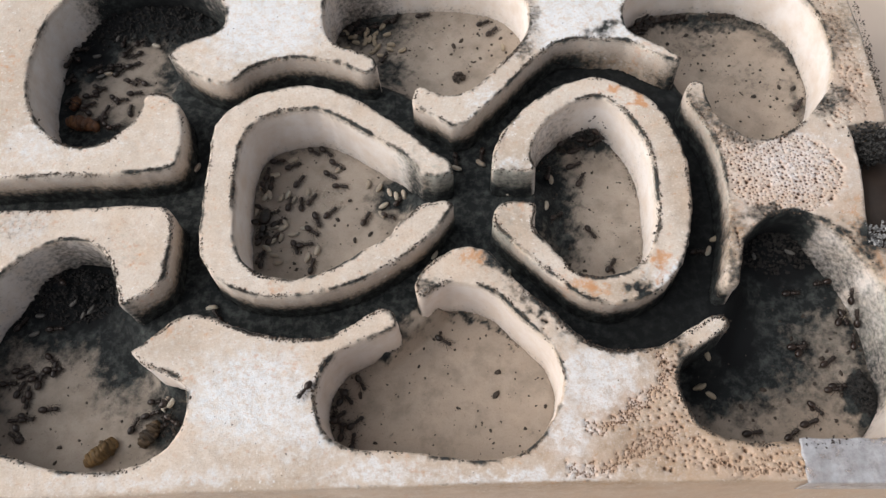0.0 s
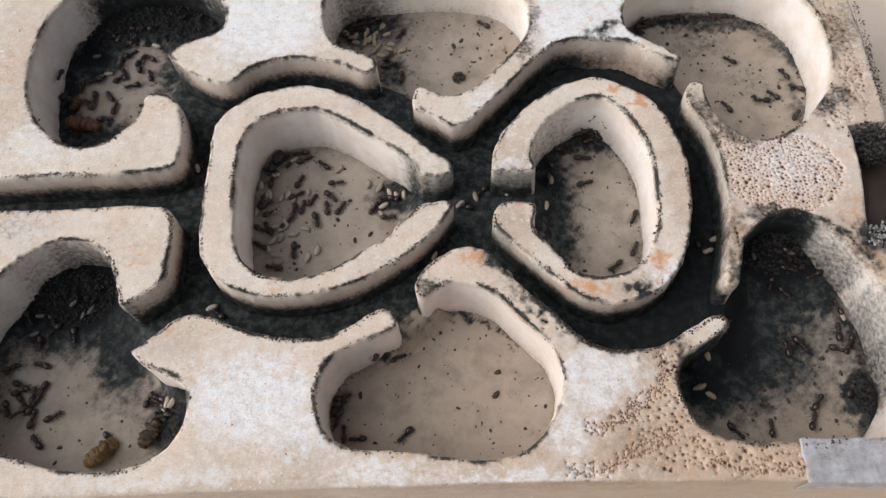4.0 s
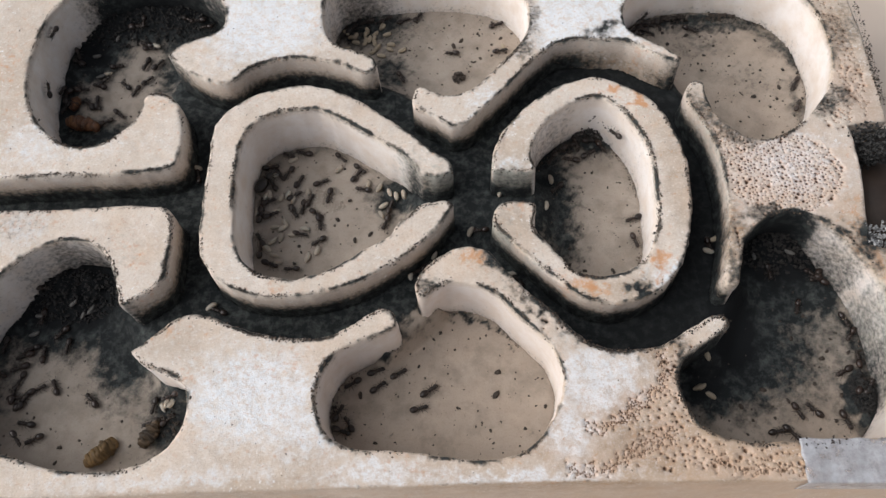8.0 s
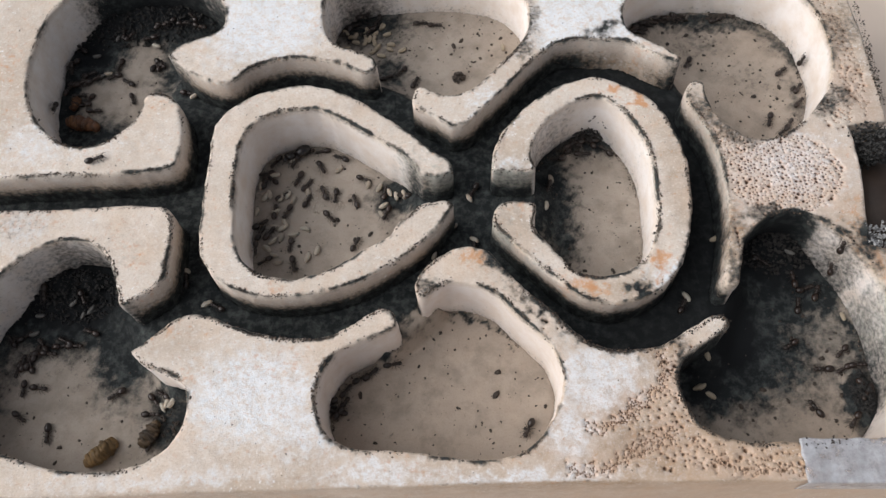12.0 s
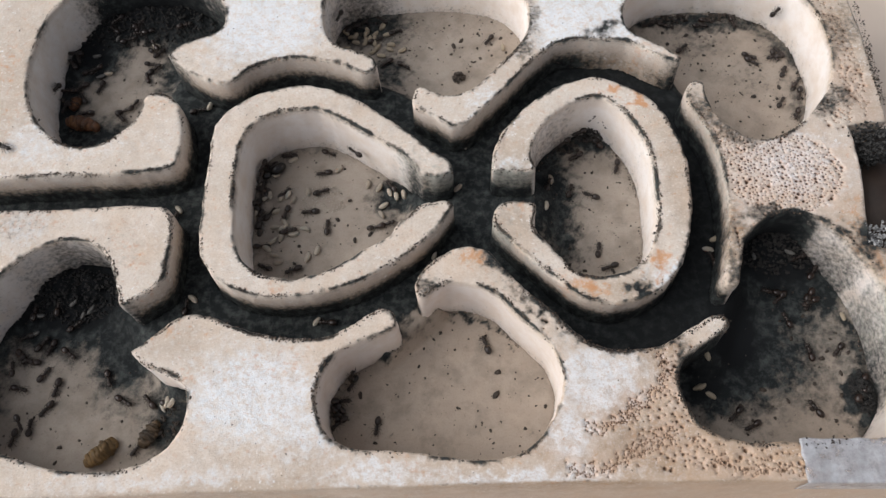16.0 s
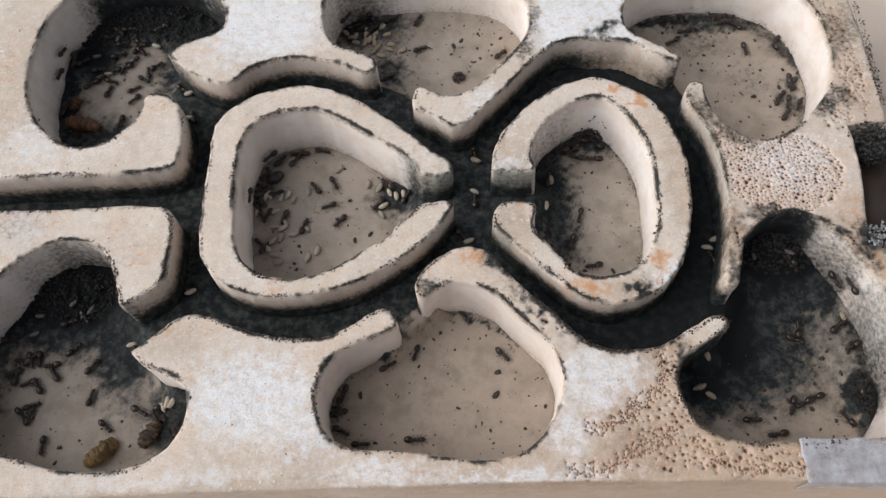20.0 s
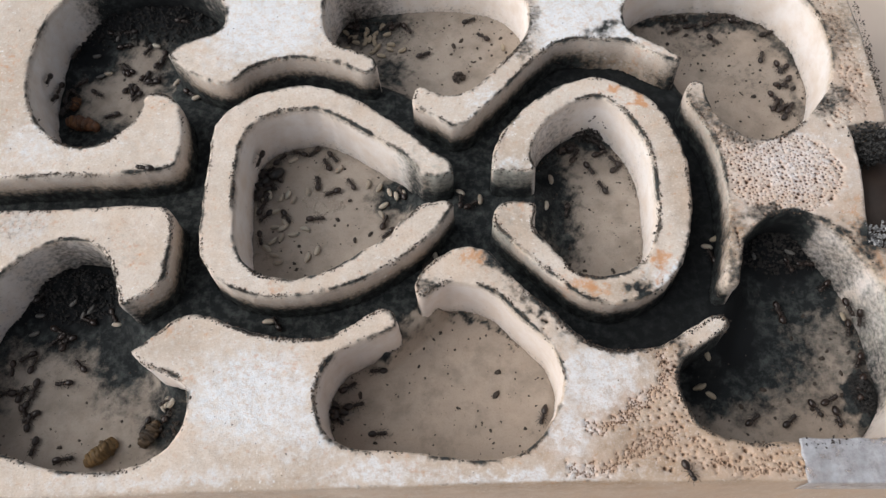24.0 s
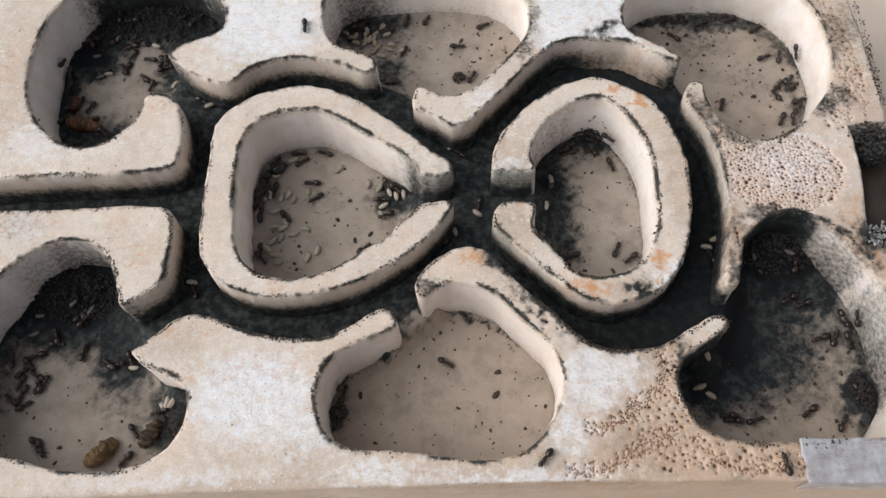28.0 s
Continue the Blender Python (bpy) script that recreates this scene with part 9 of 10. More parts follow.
    # the crowd on the refuse heaps
    ant_path([(0,-89.1,84.4),(1,-88.9,86.4),(2,-90.4,88),(3,-90.9,87.6),(5,-84.3,87.5),(6.5,-76.2,89.8),(8,-66.5,88.2),(9.5,-78.1,86.8),(11,-65,85.5),(12.5,-68.7,90.7),(15,-64.5,86.3),(16.5,-85.7,85.9),(18,-99.6,86.3),(19.5,-91.3,88.2),(21,-80.6,77.7),(24,-71.2,88),(25.5,-63.7,86.1),(27,-78.6,69.5),(28,-68,88.1)], "chamber_nw")
    ant_path([(0,-85.5,79.7),(1,-87.8,78.6),(2,-87.1,81.6),(3,-88.2,81),(5,-93.2,87.9),(6.5,-75.3,89.2),(8,-64.7,86.9),(9.5,-85,86.1),(11,-82.8,83.4),(12.5,-70.3,87.7),(15,-86.3,71.3),(16.5,-84.2,88.9),(18,-78.4,76.9),(19.5,-81.1,71.9),(21,-82.4,81),(24,-86.9,86.5),(25.5,-101.2,85.2),(27,-108.7,76.1),(28,-91.1,84.8)], "chamber_nw")
    ant_path([(0,-91.6,76.9),(1,-92.2,78.3),(2,-92.9,77.9),(3,-93.9,76.8),(5,-81.9,83.6),(6.5,-91.8,87.5),(8,-85,88),(9.5,-76.8,89.4),(11,-84.9,88.7),(12.5,-76.4,87.6),(15,-85.5,82),(16.5,-92.1,88.4),(18,-86.2,83.5),(19.5,-89.9,83.7),(21,-83.3,85.1),(24,-91.8,87),(25.5,-81.4,84.9),(27,-77.6,90),(28,-86.2,89.7)], "chamber_nw")
    ant_path([(0,-97,75.8),(1,-95.1,76.9),(2,-96.5,76),(3,-99.6,75.7),(5,-77.4,89.2),(6.5,-65.1,86.9),(8,-85.1,88.2),(9.5,-72.8,87.5),(11,-63.8,87.2),(12.5,-83.5,83.8),(15,-77.7,76.6),(16.5,-83.5,86.8),(18,-82,84.5),(19.5,-77.4,87.3),(21,-81.9,85),(24,-88,74.8),(25.5,-93.6,87.3),(27,-79.9,83.5),(28,-86.8,82.3)], "chamber_nw")
    ant_path([(0,-83.4,70.2),(1,-85.6,71.8),(2,-85.6,74),(3,-86.1,73.9),(5,-76.8,88.2),(6.5,-81.5,84.1),(8,-82.7,89.2),(9.5,-82.7,84.3),(11,-77.2,89.2),(12.5,-65.7,86.5),(15,-82,84.6),(16.5,-69.7,87.4),(18,-86.6,87),(19.5,-92.6,87),(21,-76.7,87.4),(24,-88.8,75.3),(25.5,-91.6,87),(27,-84.3,87.7),(28,-77.1,77.2)], "chamber_nw")
    ant_path([(0,-95.2,69),(1,-92.8,68),(2,-91.6,66.4),(3,-92.2,67),(5,-85.6,87.9),(6.5,-82.2,84.5),(8,-69.7,88.7),(9.5,-65.4,86.2),(11,-71.2,90.2),(12.5,-76,87.1),(15,-92.2,82.3),(16.5,-83.9,89.1),(18,-92.5,82.6),(19.5,-100.1,87),(21,-76.8,89.7),(24,-87.2,74.9),(25.5,-98.7,84.2),(27,-76.2,89.1),(28,-76.8,77)], "chamber_nw")
    ant_path([(0,-84.6,66),(1,-82.9,65),(2,-85.3,65.9),(3,-84.8,67.1),(5,-91.1,88.7),(6.5,-99.4,85.4),(8,-82.4,82.7),(9.5,-91.1,87.2),(11,-82.5,84.5),(12.5,-77.5,88),(15,-71.4,89.4),(16.5,-87.4,82.6),(18,-92.2,83.4),(19.5,-100.8,77.6),(21,-84.1,87.2),(24,-88.7,82.7),(25.5,-81.4,83.9),(27,-84.9,81.7),(28,-87.9,75.5)], "chamber_nw")
    ant_path([(0,-97.3,66.3),(1,-97.1,65.5),(2,-97.4,69.1),(3,-95.7,69.5),(5,-95.6,62.6),(6.5,-98.7,71.2),(8,-97.5,63.4),(9.5,-101,67.9),(11,-107.6,65.3),(12.5,-96.4,72.3),(15,-101.6,78.7),(16.5,-110.3,77.7),(18,-99.3,81.1),(19.5,-109.8,81.5),(21,-110.5,75.3),(24,-111.3,67.7),(25.5,-110.9,75),(27,-108.3,84.5),(28,-109.3,70.8)], "chamber_nw")
    ant_path([(0,-88.5,64.2),(1,-87.6,65.3),(2,-88,63.2),(3,-90.2,62.4),(5,-95.1,70.6),(6.5,-97.9,71.3),(8,-101.7,80.2),(9.5,-97.9,71.1),(11,-102,79.6),(12.5,-108.2,74.6),(15,-103,67.8),(16.5,-114.3,69.2),(18,-110,76.8),(19.5,-111.2,81.7),(21,-109.6,76.9),(24,-101.8,67.3),(25.5,-97,62.3),(27,-93,69.2),(28,-97.1,62.3)], "chamber_nw")
    ant_path([(0,-85.4,60.3),(1,-85.4,63.1),(2,-82.6,63.6),(3,-79.5,61.2),(5,-91.4,62),(6.5,-87.4,65.6),(8,-81.5,70.5),(9.5,-81.4,68.6),(11,-81.4,72.4),(12.5,-79.4,76.2),(15,-84.9,83.9),(16.5,-79.9,79.9),(18,-87.5,75.6),(19.5,-84.3,83.5),(21,-79.6,79.8),(24,-78.4,76.1),(25.5,-81,71.4),(27,-76.5,77),(28,-81.3,78)], "chamber_nw")
    ant_path([(0,-93.1,57.2),(1,-94.7,59.6),(2,-91.8,58.3),(3,-94.3,59.3),(5,-102,69.8),(6.5,-95.9,62.9),(8,-102.2,68.9),(9.5,-99.4,70.7),(11,-101.6,80.7),(12.5,-99.4,71.3),(15,-101.5,67.3),(16.5,-110.1,64.2),(18,-98.4,71),(19.5,-93.5,71.4),(21,-86.2,67.5),(24,-82.2,72.3),(25.5,-78.6,75.7),(27,-83.3,71.6),(28,-80.8,70.1)], "chamber_nw")
    ant_path([(0,-89.6,54.9),(1,-87.1,55.4),(2,-87.1,55.9),(3,-90.6,56),(5,-96.4,63.6),(6.5,-89.8,61.2),(8,-84.5,66.9),(9.5,-86.2,63.6),(11,-79.5,67.1),(12.5,-78.2,76.9),(15,-80.7,68.9),(16.5,-81.7,71.8),(18,-80.2,69.6),(19.5,-82.8,71.2),(21,-80.7,69.7),(24,-77.4,78.7),(25.5,-80.7,70.6),(27,-78,76),(28,-80.1,68.2)], "chamber_nw")
    ant_path([(0,-98.4,61.2),(1,-101.5,63.6),(2,-100.8,65.1),(3,-102.8,65),(5,-110.3,70.7),(6.5,-97.7,69.8),(8,-94.1,71.2),(9.5,-89.6,75.6),(11,-85.6,82.8),(12.5,-77.9,76),(15,-82.8,71.2),(16.5,-76.9,76.9),(18,-81.6,80.8),(19.5,-84,80.8),(21,-80.2,76.5),(24,-80,69.6),(25.5,-87.6,69.1),(27,-83.2,72.1),(28,-76.9,76.8)], "chamber_nw")
    ant_path([(0,-108.4,85.1),(1,-108.4,85.6),(2,-107,87.5),(3,-107.3,87.4),(5,-110.1,77),(6.5,-103.5,68.1),(8,-110.7,68),(9.5,-111.3,76.6),(11,-109,82.2),(12.5,-109.6,75.9),(15,-100.2,80.2),(16.5,-108.5,81.3),(18,-111,75),(19.5,-102.4,80.4),(21,-97.1,84.6),(24,-108.9,82),(25.5,-111.5,76.7),(27,-109.6,83.1),(28,-108.5,75.6)], "chamber_nw")
    ant_path([(0,-109.1,80.9),(1,-110.9,83),(2,-109.2,83.8),(3,-109.2,86.8),(5,-110.4,77.2),(6.5,-109.2,83.5),(8,-101.5,77.6),(9.5,-108.1,82.1),(11,-111.4,69.7),(12.5,-100.1,71.1),(15,-97.8,62.9),(16.5,-101.9,70.5),(18,-93.2,70.3),(19.5,-88.4,76.3),(21,-91.8,70.8),(24,-85.9,67.6),(25.5,-88.2,73.4),(27,-84.9,68.4),(28,-88.7,75.3)], "chamber_nw")
    ant_path([(0,-111.1,71.9),(1,-114,72.1),(2,-114.3,73.6),(3,-113.6,71.5),(5,-111.4,64.9),(6.5,-99.6,70.7),(8,-95.7,62.4),(9.5,-92.5,60.5),(11,-85.6,65.3),(12.5,-84.5,62),(15,-91.1,59.9),(16.5,-83,61.9),(18,-84.3,73.5),(19.5,-85.3,67.6),(21,-80,70.4),(24,-84.9,66.4),(25.5,-86.6,62.1),(27,-80.8,70),(28,-82.4,71.5)], "chamber_nw")
    ant_path([(0,-96.1,-15.6),(1,-96,-14.9),(2,-96.8,-14.3),(3,-95.3,-13.6),(5,-98.3,-21.8),(6.5,-101.3,-27),(8,-103.7,-21.9),(9.5,-97.9,-21.8),(11,-103.8,-20.4),(12.5,-102.2,-12.1),(15,-95.7,-8.5),(16.5,-95.5,2.9),(18,-98.2,-10.3),(19.5,-98.1,-21.2),(21,-104.1,-12.4),(24,-103.6,-20.5),(25.5,-97.8,-19.7),(27,-101.8,-27.1),(28,-97.9,-19)], "chamber_sw")
    ant_path([(0,-99.6,-17.1),(1,-96.4,-15.7),(2,-97.5,-17),(3,-96.8,-15.4),(5,-103.8,-13.3),(6.5,-107.7,-6.4),(8,-103.6,-11.5),(9.5,-106.1,-12.3),(11,-99.3,-10.2),(12.5,-93.1,-10),(15,-92.7,-19.2),(16.5,-100.2,-27.9),(18,-103.3,-30.1),(19.5,-93.7,-18.6),(21,-99.1,-10.2),(24,-96,-8.2),(25.5,-102.1,-12.8),(27,-94.1,-8.6),(28,-89.9,-3.5)], "chamber_sw")
    ant_path([(0,-101.1,-22.8),(1,-101.3,-24.9),(2,-99.1,-25.3),(3,-101.2,-26),(5,-98.3,-20.2),(6.5,-100.2,-27.9),(8,-104.8,-21.1),(9.5,-104.1,-12.8),(11,-104.1,-19.1),(12.5,-103.7,-12.8),(15,-108,-5.4),(16.5,-104.1,-12.4),(18,-105.8,-5.9),(19.5,-102.4,-12.9),(21,-99.4,-10.3),(24,-93.9,-9.1),(25.5,-91,-2.4),(27,-98.5,-11.4),(28,-99.3,-19.4)], "chamber_sw")
    ant_path([(0,-103,-27.4),(1,-106.2,-27.3),(2,-106.6,-25.1),(3,-106,-23.6),(5,-103,-31.5),(6.5,-99.4,-28),(8,-95,-20),(9.5,-99,-10.2),(11,-101.4,-12.6),(12.5,-100.4,-9.3),(15,-106.9,-14.8),(16.5,-103.4,-20),(18,-106.9,-14.4),(19.5,-102.1,-12.5),(21,-99.5,-20.5),(24,-93.1,-19.2),(25.5,-99.1,-19.3),(27,-103,-20.6),(28,-107,-11.3)], "chamber_sw")
    ant_path([(0,-102.6,-31.4),(1,-104.7,-29.7),(2,-103.7,-30.9),(3,-100.5,-29.3),(5,-99.9,-20.3),(6.5,-101.5,-12),(8,-109.3,-15.6),(9.5,-100.4,-19.4),(11,-93.9,-18.9),(12.5,-99.9,-8.5),(15,-110.1,-7.2),(16.5,-102.5,-12.8),(18,-100.6,-10.2),(19.5,-109.2,-6.8),(21,-94.6,-9.3),(24,-88.8,-3.8),(25.5,-95.7,-0.1),(27,-107.7,-7.9),(28,-95.9,-9.2)], "chamber_sw")
    ant_path([(0,-109,-0.5),(1,-107.3,1.6),(2,-108.8,3.4),(3,-108.3,3.9),(5,-99.6,-11.5),(6.5,-107,-14.5),(8,-108.9,-8.4),(9.5,-109.7,-12.6),(11,-103.9,-12),(12.5,-99.1,-10.1),(15,-96.8,-8.8),(16.5,-98.4,-12),(18,-94.4,-7.4),(19.5,-105.1,-15.5),(21,-107.6,-16.5),(24,-102.9,-11.8),(25.5,-109.2,-15.2),(27,-107.1,-7.8),(28,-102.2,-13.7)], "chamber_sw")
    ant_path([(0,-96.9,-5.3),(1,-97.3,-4.2),(2,-98.4,-2.2),(3,-94.9,-2.3),(5,-106,-12.9),(6.5,-99.2,-9.3),(8,-95.1,-6.4),(9.5,-103.9,-14.1),(11,-104.9,-20.6),(12.5,-98.6,-19.9),(15,-101.1,-27.4),(16.5,-103.1,-31.8),(18,-92.1,-20.4),(19.5,-100.1,-27.1),(21,-98.2,-20.4),(24,-99.7,-26.8),(25.5,-102.4,-28.4),(27,-100.1,-26.7),(28,-105.2,-22.1)], "chamber_sw")
    ant_path([(0,-106.6,-18.2),(1,-106.2,-17.4),(2,-106.9,-17),(3,-107.1,-17.6),(5,-99.4,-21.7),(6.5,-101,-26.9),(8,-99.2,-20.2),(9.5,-92.4,-17.5),(11,-82.6,-14.9),(12.5,-95.6,-7.6),(15,-102.6,-12.9),(16.5,-99.6,-8.6),(18,-94,-6.9),(19.5,-90.1,-2.4),(21,-80.8,-15.4),(24,-93.5,-8.5),(25.5,-103.7,-12.3),(27,-97.9,-9.4),(28,-90.7,-2.3)], "chamber_sw")
    ant_path([(0,-66.1,-30.5),(1,-64.4,-31.8),(2,-62.2,-31.3),(3,-62.3,-28.1),(5,-73.3,-23.5),(6.5,-70.4,-30.5),(8,-65.7,-25.6),(9.5,-69.5,-27),(11,-72.9,-22.7),(12.5,-69.8,-26.3),(15,-69,-29.7),(16.5,-73.1,-24.5),(18,-68.4,-28.2),(19.5,-69.9,-29.8),(21,-73.6,-22.5),(24,-67,-26.2),(25.5,-71.8,-28.5),(27,-73.2,-23.2),(28,-82.5,-15.4)], "chamber_sw")
    ant_path([(0,-70.1,-25.7),(1,-69.2,-24),(2,-67.5,-23.3),(3,-69.5,-23.4),(5,-70.1,-31.6),(6.5,-82.1,-14.1),(8,-93.3,-10),(9.5,-94.6,-17.4),(11,-104,-11.5),(12.5,-108.1,-6.2),(15,-95.2,-7.7),(16.5,-90.9,-4.3),(18,-96.1,-0.6),(19.5,-100,-12.1),(21,-98.7,-21.6),(24,-107,-20.4),(25.5,-97.8,-19.5),(27,-91.5,-17.5),(28,-80.9,-15.7)], "chamber_sw")
    ant_path([(0,95.2,-18.8),(1,96,-21.7),(2,94.8,-21.5),(3,97.1,-21.5),(5,90.8,-30),(6.5,96,-25.4),(8,95.1,-19.8),(9.5,96.3,-23.4),(11,88.5,-30.8),(12.5,95.5,-30.9),(15,95.2,-23.8),(16.5,88.8,-29.5),(18,91.2,-38.3),(19.5,87.9,-43.1),(21,84.4,-37.8),(24,74.8,-42.4),(25.5,82.9,-36.5),(27,72.4,-40.2),(28,61.4,-40.1)], "chamber_se")
    ant_path([(0,96.2,-25.4),(1,96.9,-23.3),(2,96.6,-20.8),(3,95.8,-20),(5,94.4,-13.1),(6.5,95.4,-18.2),(8,84,-15.5),(9.5,80.4,-23.9),(11,92.2,-26.6),(12.5,89.7,-28.4),(15,82.2,-24.2),(16.5,80.5,-18.3),(18,75.2,-4.6),(19.5,81.2,-1.1),(21,86,-15.2),(24,91.9,-10.8),(25.5,86.6,-14.9),(27,78.5,-17.9),(28,76.1,-5.2)], "chamber_se")
    ant_path([(0,92.7,-6.7),(1,88.2,-7.2),(2,89.7,-7.9),(3,87.5,-7.7),(5,80.7,-0.9),(6.5,84.8,-13.3),(8,89.8,-7.6),(9.5,82,-1.7),(11,87,-15.3),(12.5,91,-8.3),(15,91.6,-13.1),(16.5,87.1,-14.7),(18,93,-12.2),(19.5,85.4,-6.3),(21,82.7,-0.3),(24,83.7,-5.2),(25.5,86,-14.7),(27,93,-10.9),(28,94.8,-19.1)], "chamber_se")
    ant_path([(0,83.6,-11.9),(1,83.1,-12.4),(2,84.9,-11),(3,81.6,-10.2),(5,85.2,-15.5),(6.5,80,-16.2),(8,78.8,-6.4),(9.5,79.1,-17.4),(11,81.6,-25.4),(12.5,84.3,-14.9),(15,88.9,-7.8),(16.5,86.2,-15.1),(18,81,-16.4),(19.5,85,-4.9),(21,85.6,-15.1),(24,79.3,-16),(25.5,81,-24.9),(27,89.1,-29.4),(28,91.4,-37.5)], "chamber_se")
    ant_path([(0,87.3,-29.5),(1,89.6,-28.3),(2,91.1,-27),(3,89.3,-26.5),(5,95.6,-29.4),(6.5,96.5,-23.2),(8,94.9,-29.5),(9.5,95.9,-21.1),(11,94.5,-29.8),(12.5,93,-36.7),(15,95.3,-31.4),(16.5,91.8,-38.6),(18,91.1,-29.5),(19.5,95.6,-26),(21,89.1,-29),(24,92.4,-35.4),(25.5,86.7,-42.6),(27,72.8,-42),(28,62.3,-41.3)], "chamber_se")
    ant_path([(0,81.2,-25.4),(1,82.3,-25),(2,80,-23.5),(3,78.5,-27.1),(5,77.7,-17.1),(6.5,86.1,-13.7),(8,91.7,-8.4),(9.5,87.3,-5.3),(11,84.9,-15.7),(12.5,85.4,-4.2),(15,90.2,-7.8),(16.5,85.5,-15.4),(18,78.3,-16.2),(19.5,81.5,-24.9),(21,83.7,-14.3),(24,79.2,-17.2),(25.5,77.1,-5.2),(27,80.4,-16.7),(28,85.3,-5.5)], "chamber_se")
    ant_path([(0,86.6,-36.2),(1,85.5,-36.5),(2,83.1,-40.4),(3,81.4,-39.6),(5,89.9,-29.9),(6.5,96.4,-25),(8,92.2,-36.2),(9.5,96.7,-30.7),(11,90.2,-28.7),(12.5,79.3,-24.6),(15,83.7,-34.5),(16.5,82.6,-23),(18,78.9,-16.8),(19.5,81,-23.5),(21,89.5,-27.9),(24,97.1,-23.9),(25.5,95.4,-30.3),(27,93.8,-17.9),(28,93.4,-24.9)], "chamber_se")
    # latecomers in the north-east chamber
    ant_path([(0,61,75),(3,60.3,75.1),(6.5,60.9,74.8),(9,61.5,75),(12,60.9,75.7),(16,98.4,59.9),(17.5,92.7,59),(19,97.9,68.7),(20.5,100.6,60.9),(22,97.1,67.6),(24,91,73.9),(25.5,99.7,70.2),(27,100.6,56.7),(28,99.1,49.7)], "chamber_ne")
    ant_path([(0,63.9,77.3),(3,62.6,76.9),(6.5,64.4,77),(9,63.7,77.3),(12,63.3,76.9),(16,98.7,60.4),(17.5,99.8,55.9),(19,101.9,49.9),(20.5,96.6,46.1),(22,98.4,39.4),(24,96,43.5),(25.5,96.6,47),(27,98.8,39.7),(28,95.6,46.8)], "chamber_ne")
    ant_path([(0,66.5,77.5),(3,65.8,77.1),(6.5,66.5,77.7),(9,66.4,77.9),(12,65.8,77.5),(16,89.9,73.8),(17.5,91.7,60),(19,100.9,52.5),(20.5,97.1,42.5),(22,95.2,46.1),(24,98.1,42.2),(25.5,101,45.6),(27,96.4,43.2),(28,101.3,44.3)], "chamber_ne")
    ant_path([(0,69.5,77.6),(3,69.9,77.7),(6.5,69.7,76.9),(9,69.3,77.4),(12,68.9,77.5),(16,91.7,61),(17.5,98.9,56.6),(19,99.2,62.2),(20.5,100.5,49.6),(22,94.9,46.7),(24,96.3,42.4),(25.5,99.9,44.6),(27,94.8,46.7),(28,100.8,49.3)], "chamber_ne")
    ant_path([(0,72.4,77.7),(3,71.5,77.2),(6.5,72.6,77.2),(9,72.1,78),(12,72.3,77.2),(16,82.6,75.3),(17.5,91.2,72.3),(19,98.1,60),(20.5,101,48.9),(22,99.3,57.9),(24,94.8,46.4),(25.5,98.3,39.6),(27,99.9,45.4),(28,98.1,38.5)], "chamber_ne")
    ant_path([(0,61.8,72.4),(3,61.7,72.6),(6.5,61.5,71.9),(9,61.5,72.5),(12,62,72.9),(16,100,61.4),(17.5,96.1,69.3),(19,90.8,73.9),(20.5,90.9,60.3),(22,100.4,51),(24,98.8,56.2),(25.5,99.9,50.1),(27,98.6,56.5),(28,99.8,59.8)], "chamber_ne")
    ant_path([(0,74.9,77.9),(3,74.1,77.7),(6.5,74.3,78.3),(9,74.2,77),(12,74.2,77.7),(16,91.9,59),(17.5,101.6,49.4),(19,100.4,56.6),(20.5,100.7,50.3),(22,94.7,48.5),(24,99.5,51.1),(25.5,95.5,47.2),(27,97,41.9),(28,95,38.7)], "chamber_ne")
    # on the block's top
    ant_path([(0,-122.1,35.5),(5,-122.1,35.5),(6,-75.8,32.2),(7,-90.8,30.7),(8,-122.1,35.5),(11,-122.1,35.5),(12,-84.6,32.6),(15,-76.4,35.2),(16,-108.8,38.9),(17,-95.2,32.0),(18,-122.1,35.5),(23,-121.9,34.6),(24,-71.8,28.8),(25,-94.8,34.5),(26,-122.1,35.5),(28,-122.1,35.5)], on_top=True)
    ant_path([(0,-123.4,41.6),(5,-123.4,41.6),(6,-81.2,33.4),(7,-100.4,33.3),(8,-122.5,37.2),(16,-121.8,33.8),(17,-102.0,30.5),(18,-121.8,33.8),(24,-122.3,36.4),(25,-99.6,33.3),(26,-122.3,36.4),(28,-122.3,36.4)], on_top=True)
    ant_path([(0,-118.3,17.3),(8,-118.3,17.3),(9,-96.3,12.5),(10,-85.4,16.7),(11,-88.9,17.3),(12,-118.5,18.1),(17,-118.5,18.1),(18,-70.3,9.0),(19,-93.7,17.5),(20,-118.5,18.1),(28,-118.5,18.1)], on_top=True)
    ant_path([(0,-31.9,-31.0),(1,-36.6,-36.4),(2,-42.1,-51.1,-90,-40.5,-90),(3,-43.2,-51.0,-90,-40.5,-90),(17.5,-43.2,-51.0,-90,-40.5,-90),(18.5,-48.7,-20.3),(19,-49.4,-46.7),(20,-50.1,-50.7,-90,-40.5,-90),(28,-50.1,-50.7,-90,-40.5,-90)], on_top=True)
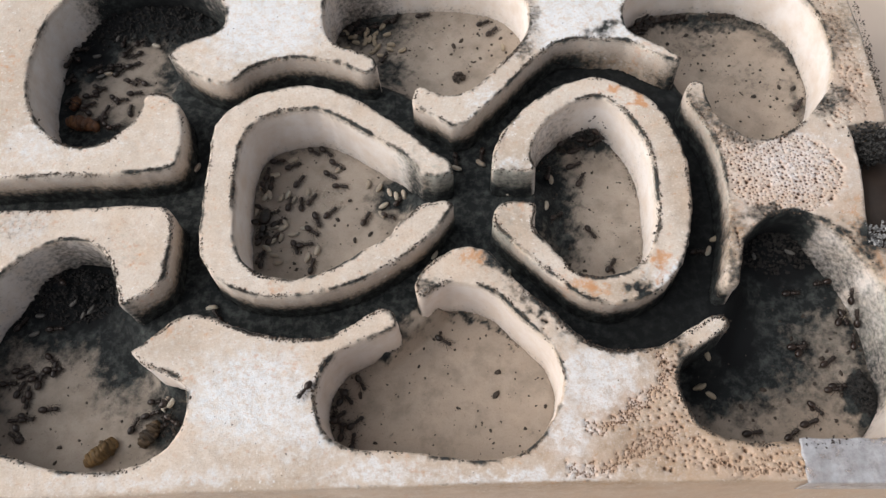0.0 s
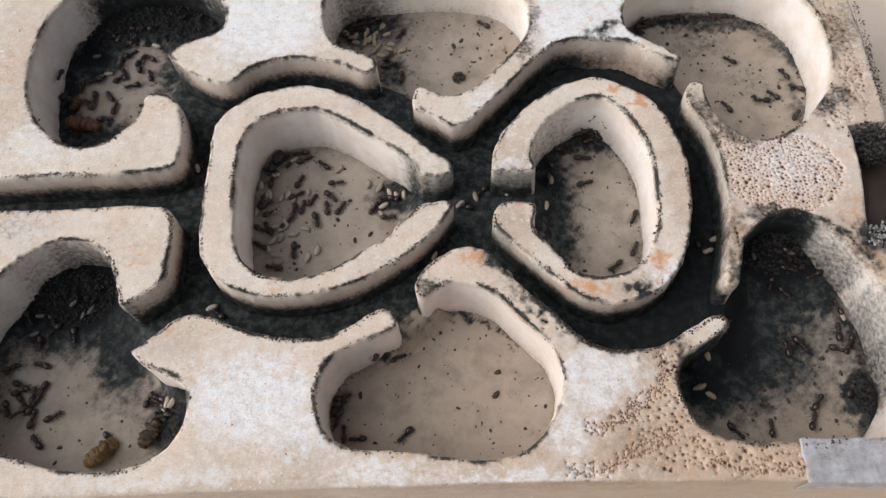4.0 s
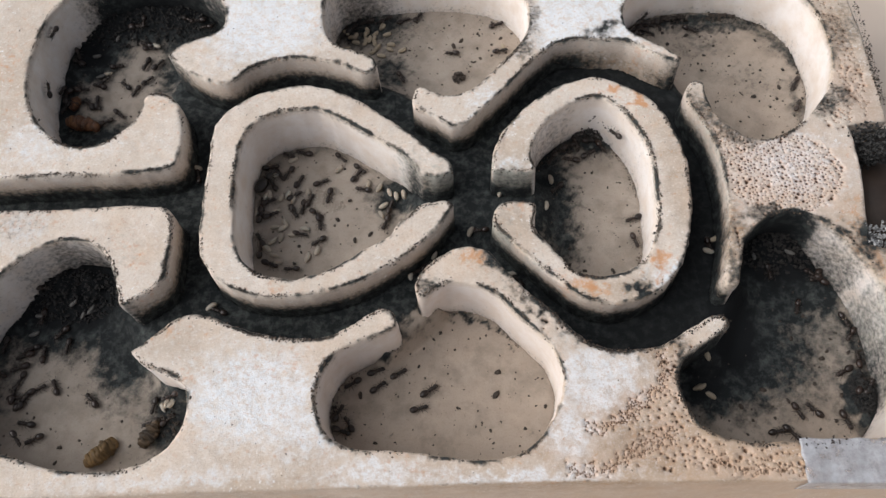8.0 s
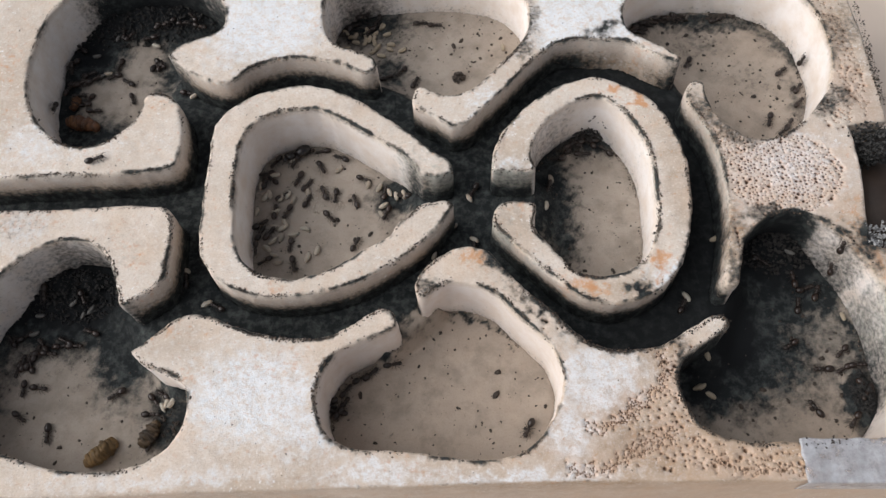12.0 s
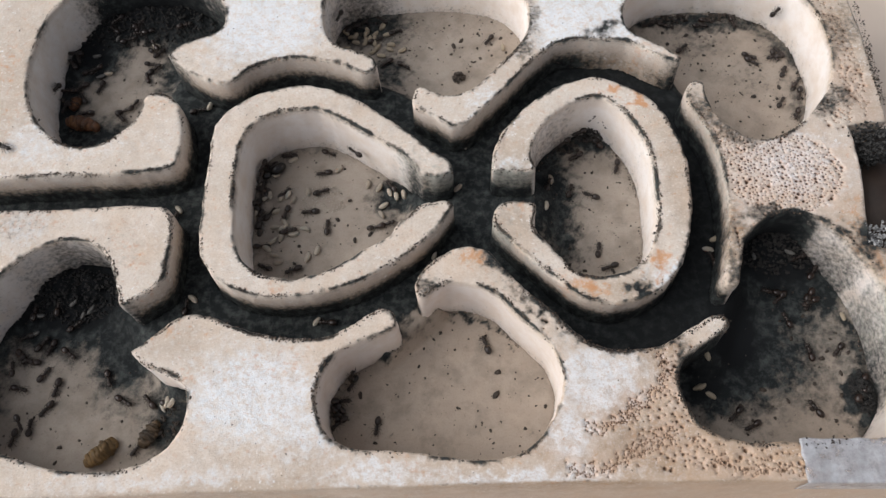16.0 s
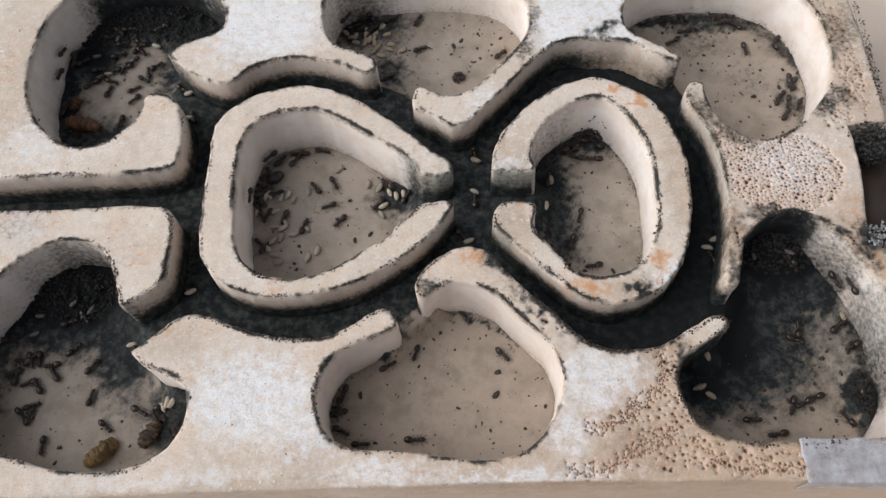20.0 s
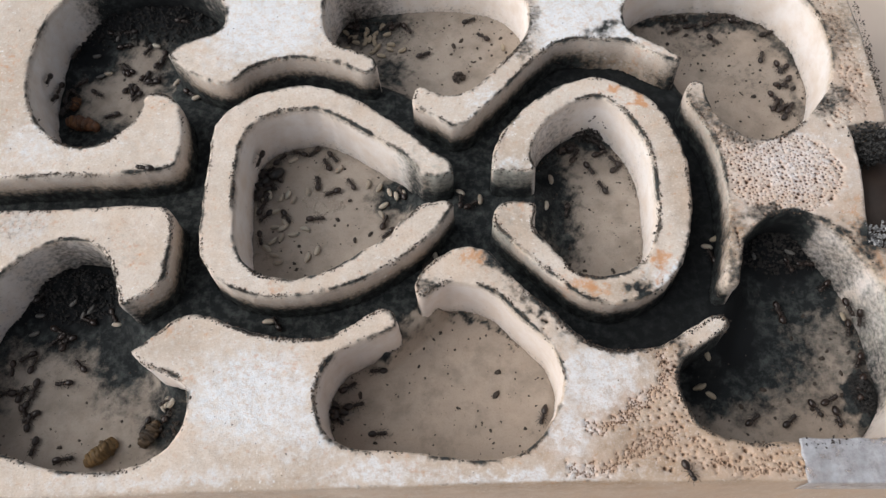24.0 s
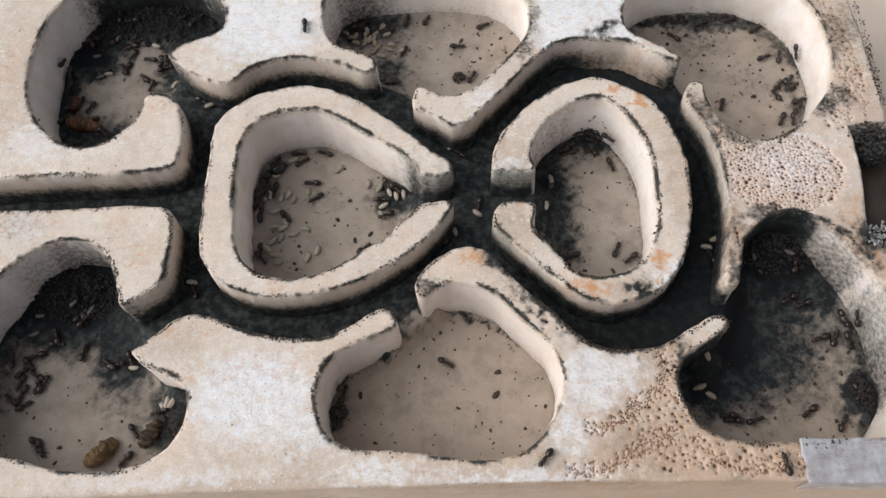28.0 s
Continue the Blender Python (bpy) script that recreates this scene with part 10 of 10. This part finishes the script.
    ant_path([(0,37.2,-55.6,-90,-40.5,-90),(4.6,37.2,-55.6,-90,-40.5,-90),(5.1,47.4,-50.4),(5.5,44.9,-39.9),(5.7,30.4,-47.1),(5.9,34.3,-52.7),(6,39.0,-53.9),(6.2,50.1,-51.6),(6.4,44.8,-43.9),(6.6,41.8,-38.4),(6.8,38.9,-31.2),(7,39.5,-30.0),(8,37.2,-55.6,-90,-40.5,-90),(25,37.2,-55.6,-90,-40.5,-90),(26,27.7,-29.6),(27,28.1,-38.2),(28,17.1,-49.2)], on_top=True)
    ant_path([(0,63.8,-57.6,-90,-40.5,-90),(22,63.8,-57.6,-90,-40.5,-90),(23.5,45.3,-54.7),(24,45.2,-54.1),(25,46.1,-56.3,-90,-40.5,-90),(26,64.9,-57.7,-90,-40.5,-90),(27,64.7,-54.0),(28,64.6,-54.3)], on_top=True)
    ant_path([(0,-35.7,98.3),(1,-34.6,67.5),(2,-35.4,65.6),(3,-39.0,98.7),(16,-39.0,98.7),(17,-36.3,75.8),(18,-35.7,93.8),(19,-33.9,74.5),(20,-35.7,98.3),(27,-32.5,97.9),(28,-32.3,70.3)], on_top=True)
    # brood carried along the passage
    carried_brood([(0,5.3,28.2),(3,5.4,17.3),(6,5.0,18.3),(7,-1.6,6.5),(8,-8.4,-1.0),(9,-20.1,-6.7),(10,-42.2,-10.8),(11,-57.2,-4.3),(12,-63.7,5.3),(15,-64.6,14.8),(16,-66.7,22.9),(18,-64.0,29.8),(19,-65.7,44.2),(21,-66.5,59.4),(24,-71.3,65.8),(28,-72.1,65.9)])
    carried_brood([(0,11.6,29.3),(8,7.1,9.4),(9,1.1,9.0),(11,2.7,11.7),(15,3.2,9.7),(16,5.1,22.2),(18,10.7,20.0),(19,13.5,19.7),(20,10.5,30.3),(21,10.9,25.4),(24,10.5,18.3),(25,13.2,19.7),(27,10.6,19.1),(28,9.4,14.6)])
    carried_brood([(0,17.9,20.1),(11,12.1,19.8),(12,7.7,19.1),(14,-2.0,4.2),(15,-12.2,-3.2),(16,-31.4,-11.0),(17,-49.8,-7.9),(18,-70.3,-6.4),(19,-74.4,-6.0),(20,-77.0,-11.3),(24,-81.3,-5.8),(28,-76.4,-16.9)])
    carried_brood([(0,64.3,-1.2),(11,64.3,-1.2),(12,56.6,-12.5),(15,64.3,-0.9),(28,64.1,0.0)])
    carried_brood([(0,-62.9,35.3),(8,-62.9,35.3),(10,-66.9,60.4),(17,-59.5,54.8),(18,-58.0,55.8),(19,-66.9,60.4),(28,-60.8,55.5)])
    carried_brood([(0,15.3,-2.8),(9,16.0,-2.8),(12,8.0,7.2),(13,9.5,22.6),(15,12.0,34.2),(17,3.2,36.3),(18,9.9,27.7),(19,9.1,6.3),(20,9.3,20.9),(21,10.4,36.1),(24,5.7,21.0),(26,6.0,24.3),(27,6.4,33.0),(28,4.6,34.9)])
    carried_brood([(0,-2.1,3.9),(18,-2.3,3.9),(20,6.6,6.9),(21,16.6,-3.6),(23,6.6,6.9),(24,-2.1,3.9),(26,3.3,10.0),(28,3.3,10.0)])
    carried_brood([(0,-56.7,-5.1),(11,-57.2,-4.3),(18,-63.2,-1.6),(20,-62.1,-0.5),(21,-56.7,-5.1),(25,-38.2,-11.6),(26,-60.3,-3.6),(28,-62.0,2.1)])
    queen_path([(0, -46.7, 18.5), (1, -46.7, 19.2), (2, -42.7, 38.7), (3, -41.0, 39.3), (3.5, -43.5, 38.6), (5.5, -45.9, 33.4), (6, -45.9, 34.0), (7, -44.8, 37.8), (8, -45.8, 33.4), (8.6, -41.5, 39.5), (9, -29.9, 38.9), (9.4, -22.7, 35.3), (10, -24.5, 36.2), (10.5, -24.8, 36.9), (11, -23.0, 36.0), (11.5, -30.3, 39.3), (12, -38.9, 40.7), (12.5, -41.8, 39.4), (14.5, -46.3, 36.5), (15, -46.7, 35.0), (16, -45.3, 34.3), (17, -44.8, 37.1), (18, -45.8, 34.7), (18.5, -46.2, 31.9), (19, -46.4, 33.7), (20, -47.5, 31.3), (21, -48.0, 30.3), (24, -46.2, 32.6), (25, -46.8, 33.2), (26, -47.1, 33.0), (27, -46.0, 35.4), (28, -46.7, 34.1)])


motions()
